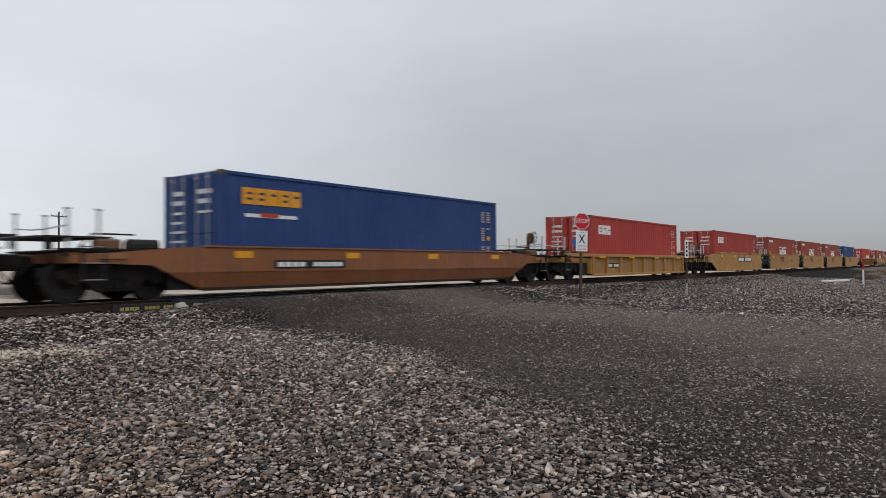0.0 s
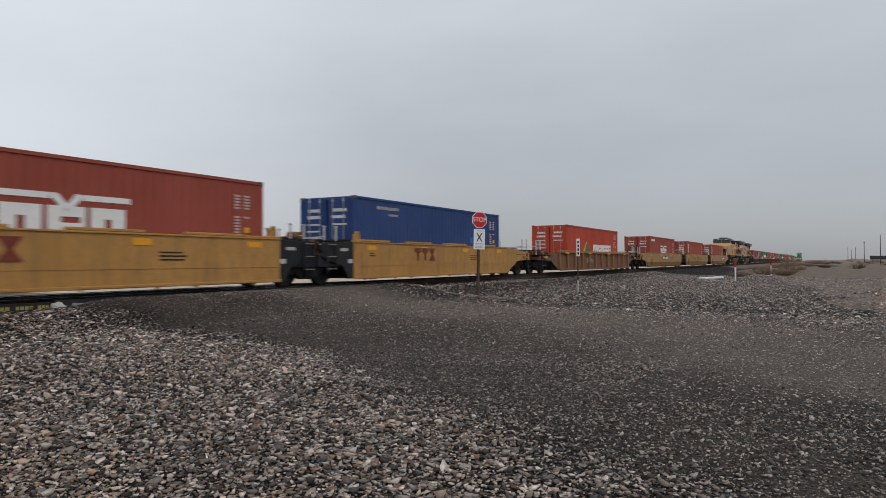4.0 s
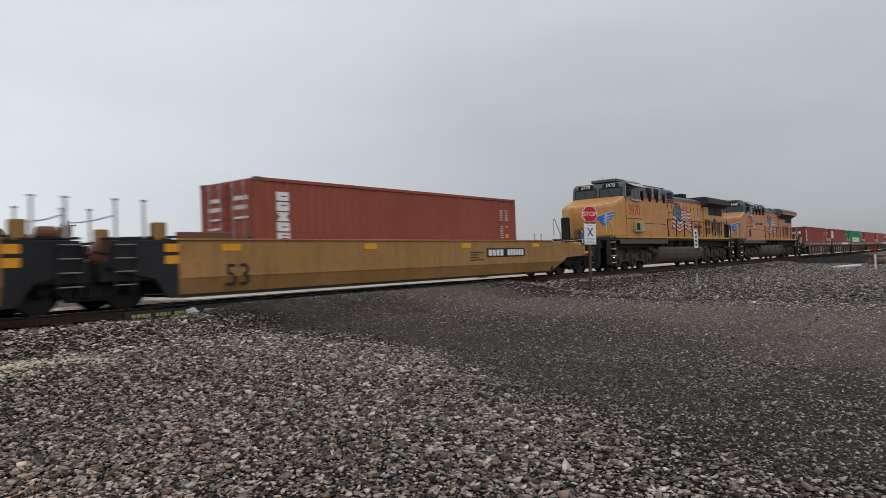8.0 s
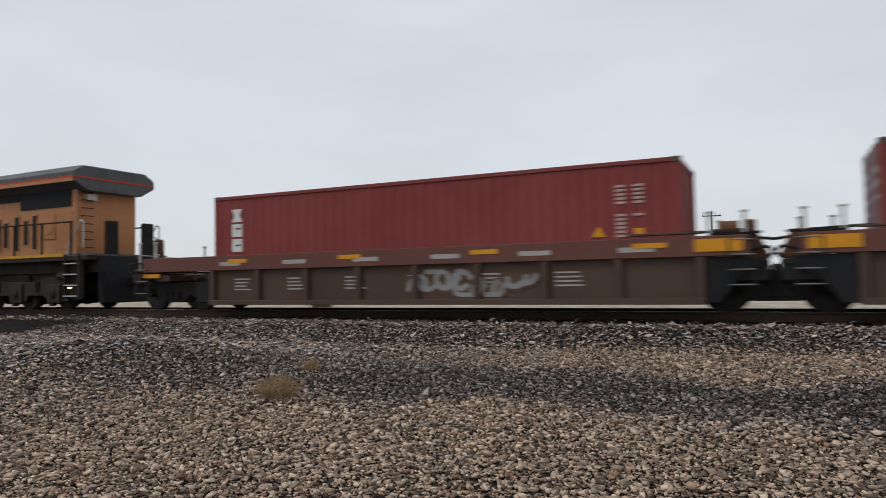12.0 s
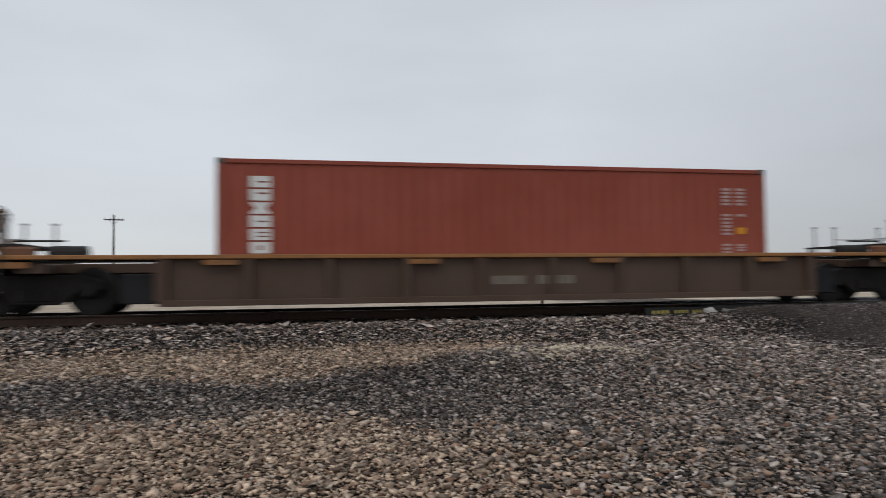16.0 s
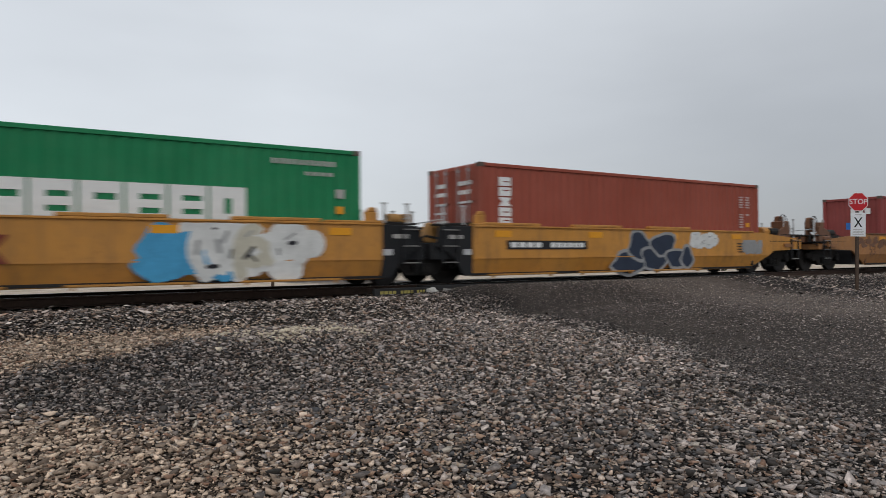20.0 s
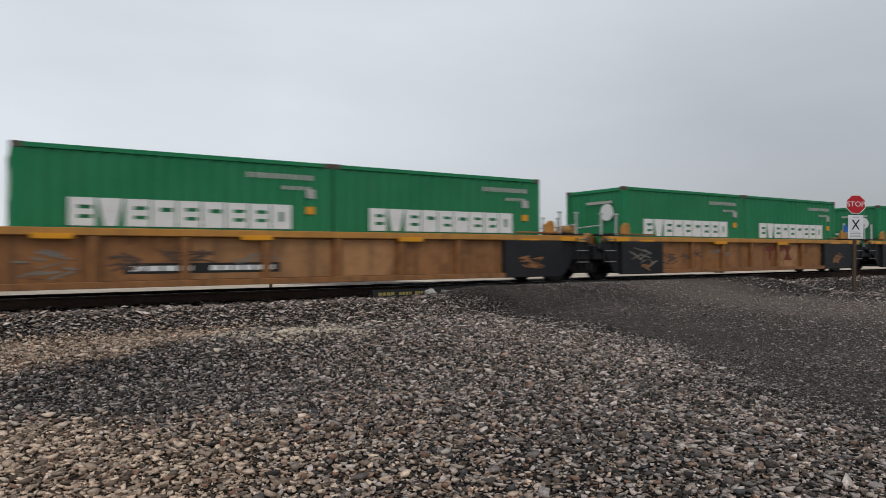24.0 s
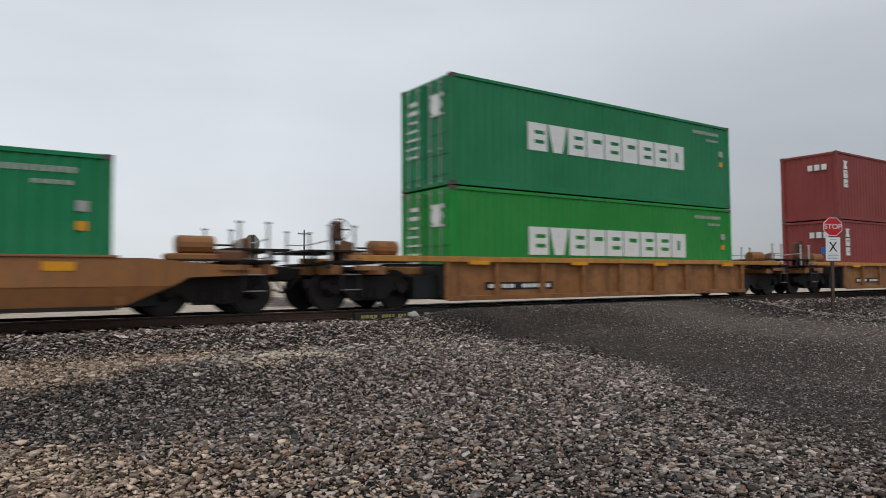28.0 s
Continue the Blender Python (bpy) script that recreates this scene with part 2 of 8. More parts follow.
MAT["glass"] = glass_material()
lamp_mat, _n, _l, _b = nodes_of("marker_glow")
_b.inputs["Emission Color"].default_value, _b.inputs["Emission Strength"].default_value = (1.0, 0.62, 0.2, 1), 4.0
MAT["glow"] = lamp_mat


# ---- building blocks ----
class G:
    """Gathers solids and hands them out as one mesh."""

    def __init__(self):
        self.v, self.f = [], []

    def add(self, verts, faces):
        o = len(self.v)
        self.v += [tuple(p) for p in verts]
        self.f += [tuple(i + o for i in q) for q in faces]
        return self

    def box(self, x0, x1, y0, y1, z0, z1):
        return self.add([(x, y, z) for x in (x0, x1) for y in (y0, y1) for z in (z0, z1)],
                        [(0, 1, 3, 2), (4, 6, 7, 5), (0, 4, 5, 1), (2, 3, 7, 6), (0, 2, 6, 4), (1, 5, 7, 3)])

    def prism(self, poly, a, b, axis):
        """A polygon drawn in the other two axes, drawn out along axis from a to b."""
        n = len(poly)
        put = {"x": lambda p, s: (s, p[0], p[1]), "y": lambda p, s: (p[0], s, p[1]), "z": lambda p, s: (p[0], p[1], s)}[axis]
        return self.add([put(p, s) for s in (a, b) for p in poly],
                        [tuple(range(n)), tuple(range(2 * n - 1, n - 1, -1))] + [(i, (i + 1) % n, n + (i + 1) % n, n + i) for i in range(n)])

    def rod(self, p, q, r, n=8, r2=None):
        p, q = Vector(p), Vector(q)
        d = (q - p).normalized()
        s = d.orthogonal().normalized()
        t = d.cross(s)
        ring = [s * math.cos(2 * math.pi * i / n) + t * math.sin(2 * math.pi * i / n) for i in range(n)]
        return self.add([p + k * r for k in ring] + [q + k * (r if r2 is None else r2) for k in ring],
                        [tuple(range(n)), tuple(range(2 * n - 1, n - 1, -1))] + [(i, (i + 1) % n, n + (i + 1) % n, n + i) for i in range(n)])

    def pipe(self, pts, r, n=6):
        for p, q in zip(pts, pts[1:]):
            self.rod(p, q, r, n)
        return self

    def lathe(self, profile, centre, n=20):
        """Turned about an axis along y: profile of (y, radius)."""
        cx, cy, cz = centre
        k = len(profile)
        vs = [(cx + r * math.cos(2 * math.pi * i / n), cy + y, cz + r * math.sin(2 * math.pi * i / n)) for i in range(n) for y, r in profile]
        fs = [(i * k + j, i * k + j + 1, ((i + 1) % n) * k + j + 1, ((i + 1) % n) * k + j) for i in range(n) for j in range(k - 1)]
        fs += [tuple(i * k for i in range(n)), tuple(i * k + k - 1 for i in range(n - 1, -1, -1))]
        return self.add(vs, fs)

    def mesh(self, name, material, bevel=0.0, smooth=False):
        me = bpy.data.meshes.new(name)
        bm = bmesh.new()
        vs = [bm.verts.new(p) for p in self.v]
        for q in self.f:
            try:
                bm.faces.new([vs[i] for i in q])
            except ValueError:
                pass
        bmesh.ops.recalc_face_normals(bm, faces=bm.faces)
        if bevel:
            edges = [e for e in bm.edges if len(e.link_faces) == 2 and e.calc_face_angle() > 0.6]
            bmesh.ops.bevel(bm, geom=edges, offset=bevel, segments=1, affect="EDGES", clamp_overlap=True)
        bm.to_mesh(me)
        bm.free()
        if smooth:
            me.shade_smooth()
        me.materials.append(material)
        return me


def thing(name, label, category, group="", kind="", m=None):
    ob = tagged(new(name), label, category, group, kind)
    ob.empty_display_size = 0.3
    if m is not None:
        ob.matrix_basis = m
    return ob


def part(name, shape, material, parent, label="", at=None, bevel=0.0, smooth=False):
    """One mesh object under a thing or a part. shape: G, or a mesh to share."""
    me = shape if isinstance(shape, bpy.types.Mesh) else shape.mesh(name, material, bevel, smooth)
    ob = new(name, me)
    ob.parent = parent
    if at is not None:
        ob.matrix_basis = at if isinstance(at, Matrix) else Matrix.Translation(at)
    return tagged(ob, label)


SHARED = {}


def shared(key, make, material, bevel=0.0, smooth=False):
    """The mesh that make() gives, built once for each key."""
    if key not in SHARED:
        SHARED[key] = make().mesh("_".join(str(k) for k in key if isinstance(k, str)), material, bevel, smooth)
    return SHARED[key]


def letters(g, x0, x1, z0, z1, count, y, slit=0.18, gap=0.16):
    """Plain blocks the size of letters, in a row from x0 to x1, on a side that faces -y at y."""
    w = (x1 - x0) / count
    for i in range(count):
        g.box(x0 + i * w + gap * w / 2, x0 + (i + 1) * w - gap * w / 2, y - 0.004, y + 0.01, z0, z1)
    return g


def block_shape(kind, w, h):
    """One plain letter-sized block: a mark's mass without its letters."""
    g, y0, y1 = G(), -0.004, 0.01
    if kind == 1:    # tapered to its foot
        return g.prism([(w * 0.26, 0), (w * 0.74, 0), (w, h), (0, h)], y0, y1, "y")
    if kind == 5:    # waisted
        return g.prism([(0, 0), (w, 0), (w * 0.76, h * 0.5), (w, h), (0, h), (w * 0.24, h * 0.5)], y0, y1, "y")
    # a block with one, two or three short slots in it
    slots = {0: ((0.26, 0.40), (0.60, 0.74)), 2: ((0.56, 0.72),), 3: ((0.30, 0.70),), 4: ((0.42, 0.56),)}[kind]
    a, b = (w * 0.40, w * 0.60) if kind == 3 else (w * 0.34, w * 0.86)
    g.box(0, a, y0, y1, 0, h).box(b, w, y0, y1, 0, h)
    z = 0.0
    for lo, hi in slots:
        g.box(a, b, y0, y1, z, h * lo)
        z = h * hi
    return g.box(a, b, y0, y1, z, h)


def block_row(parent, name, x0, x1, z0, z1, kinds, y, material, label, gap=0.12):
    """A row of plain blocks, each a part."""
    w = (x1 - x0) / len(kinds)
    bw, h = w * (1 - gap), z1 - z0
    for i, k in enumerate(kinds):
        part(name, shared((name, material.name, k, round(bw, 4), round(h, 4)), lambda: block_shape(k, bw, h), material), None, parent, label, at=(x0 + i * w + gap * w / 2, y, z0))


def words(text, size, material, parent, at, name="lettering", label="", thick=0.004):
    """Written words as a mesh, flat on the pose at."""
    cu = bpy.data.curves.new(name, "FONT")
    cu.body, cu.size, cu.extrude, cu.align_x, cu.align_y = text, size, thick, "CENTER", "CENTER"
    tmp = bpy.data.objects.new(name, cu)
    me = bpy.data.meshes.new_from_object(tmp)
    bpy.data.objects.remove(tmp)
    me.materials.clear()
    me.materials.append(material)
    return part(name, me, material, parent, label, at)


FACE = pose(0, 0, 0, 90, 0, 0)   # flat lettering turned to face -y


def on_side(x, y, z):
    return Matrix.Translation((x, y, z)) @ FACE


# ---- ground ----
def soft_step(v):
    v = np.clip(v, 0, 1)
    return v * v * (3 - 2 * v)


def wave_of(x, y):
    return 0.30 * np.sin(1.9 * x + 0.7) + 0.22 * np.sin(3.7 * x + 1.3 * y) + 0.16 * np.sin(6.1 * x - 2.3 * y) + 0.12 * np.sin(9.3 * x + 7.1 * y)


def ground_z(x, y):
    """Height of the soil and gravel."""
    base = np.interp(y, [-60, 0, 4, 8, 11.6, 13.2, 17.6, 19.5, 26, 60], [-0.8, -0.74, -0.70, -0.62, -0.52, -0.24, -0.24, -0.55, -0.6, -0.4])
    heap = 0.42 * np.exp(-(((x + 10.5) / 3.2) ** 2 + ((y - 8.2) / 1.7) ** 2))
    rise = 0.14 * np.exp(-(((x - 3.2) / 2.6) ** 2 + ((y - 9.6) / 1.6) ** 2))
    dip = -0.25 * np.exp(-(((x - 11.5) / 4.0) ** 2 + ((y - 5.5) / 3.5) ** 2))
    # the crossing road comes up to the rails
    cross = np.clip(1 - np.abs(x - 15.5) / 7.5, 0, 1)
    cross = np.clip(cross * 4, 0, 1)
    ramp = np.interp(y, [7.0, 11.0, 13.3, 17.4, 20, 25], [0, 0.22, 1.0, 1.0, 0.4, 0])
    top = -0.03
    z = base + heap + rise + dip
    z = z + (top - z) * cross * ramp
    # low spoil heaps of bare earth beside the dirt track
    bank = 0.20 * np.exp(-(((x - 62) / 6) ** 2 + ((y - 4.4) / 1.4) ** 2)) + 0.05 * np.sin(0.31 * x + 0.9 * y) * np.clip((x - 30) / 20, 0, 1) * np.clip((4 - y) / 4, 0, 1)
    return z + bank


def axis_steps(lo, hi, fine_lo, fine_hi, step, grow):
    mid = list(np.arange(fine_lo, fine_hi + 1e-6, step))
    up, s = [mid[-1]], step
    while up[-1] < hi:
        s *= grow
        up.append(up[-1] + s)
    dn, s = [mid[0]], step
    while dn[-1] > lo:
        s *= grow
        dn.append(dn[-1] - s)
    return np.array(dn[:0:-1] + mid + up[1:])


def line_distance(line, x, y):
    best = np.full(np.shape(x), 1e9)
    for (ax, ay), (bx, by) in zip(line, line[1:]):
        dx, dy = bx - ax, by - ay
        k = np.clip(((x - ax) * dx + (y - ay) * dy) / (dx * dx + dy * dy), 0, 1)
        best = np.minimum(best, np.hypot(x - ax - k * dx, y - ay - k * dy))
    return best


ROAD_LINE = [(15.5, 60), (15.5, 17), (16.2, 11), (17.4, 7), (16.8, 4), (14.6, 1.5), (11.4, -1.2), (6, -6.5), (0, -20)]


def fine_mask(x, y):
    """1 where the coarse stones give way to finer gravel, towards the road."""
    edge = np.interp(y, [-6, -1, 1.8, 3.8, 4.6, 6.3, 8.0, 9.5, 12.0, 13.5], [2.6, 3.8, 5.0, 6.2, 7.2, 8.5, 9.2, 9.4, 9.0, 8.6])
    return soft_step((x - edge + 0.6 * wave_of(y * 0.7, x * 0.4)) / np.interp(y, [0, 4, 7], [2.4, 1.6, 0.7]) + 0.3)


def road_mask(x, y):
    """1 where traffic has packed the gravel of the road hard."""
    core = soft_step(1.0 - np.maximum(line_distance(ROAD_LINE, x, y) - 0.6 + 0.9 * wave_of(x * 0.5, y * 0.5), 0) / 4.6)
    return np.maximum(core, 0.42 * fine_mask(x, y) * soft_step((24 - x) / 8))


def soot_mask(x, y):
    """Where fine dark chippings cover the coarser stones."""
    front = np.interp(x, [-6, -4.6, -2.9, -2.0, -1.1, 0.0, 0.8, 1.6], [7.0, 6.9, 7.2, 7.0, 7.3, 7.0, 6.5, 6.5]) + 0.5 * wave_of(x, y)
    back = np.interp(x, [-6, -2, -0.6, 1.3, 2.9], [9.3, 9.3, 8.4, 9.3, 11.0]) + 0.25 * wave_of(y, x)
    band = soft_step((y - front) / 0.5 + 0.5) * soft_step((back - y) / 0.5 + 0.5) * soft_step((x + 6.4) / 1.2) * soft_step((3.6 - x) / 2.2)
    spill = 0.9 * np.exp(-(((x - 8.6) / 1.7) ** 2 + ((y - 4.1) / 1.5) ** 2))
    shoulder = 0.8 * np.exp(-((line_distance([(9.9, 13.0), (10.3, 9.4), (9.9, 6.6)], x, y) / 1.6) ** 2))
    return np.clip(0.42 * band + 0.85 * spill + 0.5 * shoulder + 0.48 * fine_mask(x, y) * soft_step((19 - x) / 10), 0, 1)


def tan_mask(x, y):
    """Where the paler, warmer stones lie."""
    wave = wave_of(x, y)
    front = np.interp(x, [-6, -4.6, -2.9, -2.0, -1.1, 0.0, 0.8, 1.2], [6.6, 6.6, 7.0, 6.8, 7.0, 6.8, 6.3, 5.9]) + 0.7 * wave
    near = 0.72 * soft_step((front - y) / 1.6 + 0.5) * np.clip((3.6 - x + 0.6 * wave) / 3.4, 0, 1) * np.clip((x + 10) / 4, 0.45, 1)
    lip = np.interp(x, [-6, -2, -0.6, 1.3, 2.9, 4], [9.1, 9.1, 8.3, 8.9, 10.2, 11.4])
    strip = 0.58 * soft_step((y - lip - 0.4 * wave) / 0.9) * soft_step((12.3 - y) / 0.8) * np.clip((5.5 - x) / 2, 0, 1) * np.clip((x + 7) / 4, 0.1, 1)
    small = 0.5 * np.exp(-(((x + 3.0) / 0.7) ** 2 + ((y - 7.0) / 0.3) ** 2))
    return np.clip(0.24 + near + strip + small - 0.30 * soot_mask(x, y) - 0.12 * fine_mask(x, y), 0, 1.0)


def dirt_mask(x, y):
    far = np.clip((y - 18.2) / 1.2, 0, 1) * (1 - 0.7 * np.exp(-((x - 15.4) / 4.5) ** 2))
    right = soft_step((x - 17 + 1.5 * wave_of(x * 0.2, y * 0.3)) / 9) * soft_step((np.interp(x, [18, 30, 45, 60, 90], [-2.2, -0.4, 1.2, 3.5, 9.0]) - y + 1.2 * wave_of(x * 0.15, y * 0.4)) / 2.6 + 0.5)
    away = np.clip((np.hypot(x, y) - 90) / 50, 0, 1)
    left = np.clip((-45 - x) / 20, 0, 1)
    return np.clip(far + right + away + left, 0, 1)


def clay_mask(x, y):
    """Patches of bare orange earth beside the dirt track."""
    low = np.exp(-(((x - 30) / 9) ** 2 + ((y + 3.4) / 1.7) ** 2))
    heap = np.exp(-(((x - 62) / 9) ** 2 + ((y - 3.6) / 1.3) ** 2))
    return np.clip(1.2 * low + 0.8 * heap, 0, 1)


def gravel_material():
    m, n, l, bsdf = nodes_of("gravel_ground")
    geo = n.new("ShaderNodeNewGeometry").outputs["Position"]
    xyz = n.new("ShaderNodeSeparateXYZ")
    l.new(geo, xyz.inputs[0])
    Y = xyz.outputs[1]

    def mask(key):
        at = n.new("ShaderNodeAttribute")
        at.attribute_name = key
        return at.outputs["Fac"]

    def pebbles(scale):
        cells = n.new("ShaderNodeTexVoronoi")
        cells.inputs["Scale"].default_value = scale
        l.new(geo, cells.inputs["Vector"])
        tone = n.new("ShaderNodeSeparateColor")
        l.new(cells.outputs["Color"], tone.inputs[0])
        return cells.outputs["Distance"], tone.outputs[0], tone.outputs[1]

    def scaled(col, by):
        v = n.new("ShaderNodeVectorMath")
        v.operation = "SCALE"
        l.new(col, v.inputs[0])
        l.new(by, v.inputs[3])
        return v.outputs[0]
    tan, road, dirt, soot = mask("tan"), mask("road"), mask("dirt"), mask("soot")
    broad = noise_of(n, l, geo, 0.30, 5.0, 0.6)
    mid = noise_of(n, l, geo, 1.1, 6.0, 0.65)
    both_ = math_of(n, l, "ADD", math_of(n, l, "MULTIPLY", broad, 0.6), math_of(n, l, "MULTIPLY", mid, 0.4))
    fine = noise_of(n, l, geo, 34.0, 5.0, 0.7)
    # small chips and soil between the stones, with gap shade in the colour
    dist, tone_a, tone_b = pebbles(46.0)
    chip = mix_of(n, l, math_of(n, l, "POWER", tone_a, 2.0), (0.010, 0.008, 0.007), (0.16, 0.13, 0.115))
    warm = mix_of(n, l, math_of(n, l, "POWER", tone_b, 1.6), (0.022, 0.015, 0.011), (0.30, 0.215, 0.155))
    shifted = math_of(n, l, "ADD", both_, math_of(n, l, "SUBTRACT", tan, 0.5))
    col = mix_of(n, l, ramp_of(n, l, shifted, 0.42, 0.66), chip, warm)
    # painted shade: each pebble cell darkens to a tenth towards its gaps
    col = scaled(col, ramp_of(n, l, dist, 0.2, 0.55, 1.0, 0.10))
    col = scaled(col, ramp_of(n, l, soot, 0.0, 1.0, 1.0, 0.6))
    # packed road: grit of two sizes in brown fines
    d2, t2, _u = pebbles(24.0)
    packed = mix_of(n, l, ramp_of(n, l, fine, 0.38, 0.66), (0.024, 0.019, 0.016), (0.175, 0.142, 0.120))
    grit = math_of(n, l, "MULTIPLY", ramp_of(n, l, t2, 0.66, 0.86), ramp_of(n, l, d2, 0.28, 0.42, 1.0, 0.0))
    packed = mix_of(n, l, grit, packed, (0.33, 0.275, 0.235))
    packed = mix_of(n, l, ramp_of(n, l, math_of(n, l, "MULTIPLY", t2, d2), 0.02, 0.07, 0.55, 0.0), packed, (0.030, 0.025, 0.022))
    ruts = noise_of(n, l, geo, 0.9, 4.0, 0.6, (0.35, 1.0, 1.0))
    packed = mix_of(n, l, ramp_of(n, l, ruts, 0.40, 0.66, 0.0, 0.45), packed, (0.150, 0.119, 0.099))
    edge = math_of(n, l, "ADD", road, math_of(n, l, "MULTIPLY", math_of(n, l, "SUBTRACT", both_, 0.5), 0.9))
    col = mix_of(n, l, ramp_of(n, l, edge, 0.15, 0.95), col, packed)
    soil = mix_of(n, l, ramp_of(n, l, mid, 0.3, 0.7), (0.115, 0.085, 0.066), (0.235, 0.172, 0.130))
    clay = mix_of(n, l, ramp_of(n, l, mid, 0.3, 0.7), (0.24, 0.135, 0.082), (0.40, 0.235, 0.145))
    soil = mix_of(n, l, ramp_of(n, l, math_of(n, l, "ADD", mask("clay"), math_of(n, l, "SUBTRACT", mid, 0.5)), 0.25, 0.7), soil, clay)
    soil = mix_of(n, l, ramp_of(n, l, fine, 0.4, 0.75, 0.0, 0.55), soil, (0.15, 0.12, 0.09))
    far_ruts = noise_of(n, l, geo, 0.35, 5.0, 0.7, (0.22, 1.6, 1.0))
    soil = mix_of(n, l, ramp_of(n, l, far_ruts, 0.44, 0.56, 0.0, 0.8), soil, (0.15, 0.125, 0.108))
    clods = math_of(n, l, "MULTIPLY", ramp_of(n, l, t2, 0.55, 0.75), ramp_of(n, l, d2, 0.25, 0.5, 1.0, 0.0))
    soil = mix_of(n, l, math_of(n, l, "MULTIPLY", clods, 0.6), soil, (0.07, 0.055, 0.045))
    pale = mix_of(n, l, ramp_of(n, l, mid, 0.3, 0.7), (0.36, 0.28, 0.20), (0.62, 0.54, 0.45))
    soil = mix_of(n, l, ramp_of(n, l, Y, 17.5, 20.0), soil, pale)
    dedge = math_of(n, l, "ADD", dirt, math_of(n, l, "MULTIPLY", math_of(n, l, "SUBTRACT", both_, 0.5), 1.2))
    col = mix_of(n, l, ramp_of(n, l, dedge, 0.4, 0.65), col, soil)
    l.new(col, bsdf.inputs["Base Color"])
    bsdf.inputs["Roughness"].default_value = 0.95
    bsdf.inputs["Specular IOR Level"].default_value = 0.15
    h = math_of(n, l, "MULTIPLY", math_of(n, l, "SUBTRACT", 1.0, dist), math_of(n, l, "SUBTRACT", 1.05, math_of(n, l, "MULTIPLY", road, 0.7)))
    bump_of(n, l, bsdf, math_of(n, l, "ADD", h, math_of(n, l, "MULTIPLY", fine, 0.4)), 0.75, 0.025)
    return m


def ground():
    xs = axis_steps(-1500, 2400, -20, 40, 0.4, 1.10)
    ys = axis_steps(-1500, 1800, -4, 24, 0.4, 1.12)
    gx, gy = np.meshgrid(xs, ys)
    gz = ground_z(gx, gy)
    rng = np.random.RandomState(3)
    gz = gz + rng.normal(0, 0.003, gz.shape) * (np.abs(gy - TRACK) > 3.2)
    w = len(xs)
    vs = np.stack([gx.ravel(), gy.ravel(), gz.ravel()], -1)
    i = np.arange(len(ys) - 1)[:, None] * w + np.arange(w - 1)[None]
    fs = np.stack([i, i + 1, i + 1 + w, i + w], -1).reshape(-1, 4)
    me = bpy.data.meshes.new("ground")
    me.from_pydata(vs.tolist(), [], fs.tolist())
    for key, mask in (("tan", tan_mask), ("road", road_mask), ("dirt", dirt_mask), ("soot", soot_mask), ("clay", clay_mask)):
        me.attributes.new(key, "FLOAT", "POINT").data.foreach_set("value", mask(gx, gy).ravel().astype(np.float32))
    me.shade_smooth()
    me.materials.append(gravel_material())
    return tagged(new("ground", me), "grey gravel and dirt ground beside the railway", "ground", kind="structure")


ground()


def stone_material():
    m, n, l, bsdf = nodes_of("gravel_stone")
    rnd = n.new("ShaderNodeNewGeometry").outputs["Random Per Island"]
    geo = n.new("ShaderNodeNewGeometry").outputs["Position"]

    def mask(key):
        at = n.new("ShaderNodeAttribute")
        at.attribute_name = key
        return at.outputs["Fac"]
    tan, soot = mask("tan"), mask("soot")
    hue = math_of(n, l, "FRACT", math_of(n, l, "MULTIPLY", rnd, 37.0))
    cast = math_of(n, l, "FRACT", math_of(n, l, "MULTIPLY", rnd, 211.0))
    curve = math_of(n, l, "POWER", rnd, 2.35)
    grey_ = mix_of(n, l, curve, GREY_STONE[0], GREY_STONE[1])
    grey_ = mix_of(n, l, ramp_of(n, l, cast, 0.80, 0.86, 0.0, 0.55), grey_, (0.26, 0.175, 0.13))
    grey_ = mix_of(n, l, ramp_of(n, l, cast, 0.22, 0.16, 0.0, 0.5), grey_, (0.13, 0.135, 0.145))
    warm = mix_of(n, l, math_of(n, l, "POWER", rnd, 1.15), WARM_STONE[0], WARM_STONE[1])
    warm = mix_of(n, l, ramp_of(n, l, hue, 0.86, 0.95, 0.0, 0.7), warm, (0.36, 0.19, 0.12))
    pick = ramp_of(n, l, math_of(n, l, "ADD", tan, math_of(n, l, "MULTIPLY", math_of(n, l, "SUBTRACT", hue, 0.5), 0.7)), 0.36, 0.64)
    col = mix_of(n, l, pick, grey_, warm)
    col = mix_of(n, l, ramp_of(n, l, soot, 0.0, 1.0, 0.0, 0.6), col, (0.026, 0.023, 0.024))
    col = mix_of(n, l, ramp_of(n, l, cast, 0.965, 0.97, 0.0, 0.7), col, (0.66, 0.58, 0.49))
    fine = noise_of(n, l, geo, 60.0, 4.0, 0.6)
    col = mix_of(n, l, ramp_of(n, l, fine, 0.35, 0.75, 0.0, 0.4), col, (0.06, 0.050, 0.043))
    l.new(col, bsdf.inputs["Base Color"])
    bsdf.inputs["Roughness"].default_value = 0.8
    bsdf.inputs["Specular IOR Level"].default_value = 0.25
    bump_of(n, l, bsdf, fine, 0.35, 0.005)
    return m


GREY_STONE = ((0.026, 0.022, 0.019), (0.92, 0.775, 0.695))
WARM_STONE = ((0.09, 0.060, 0.042), (0.98, 0.74, 0.55))


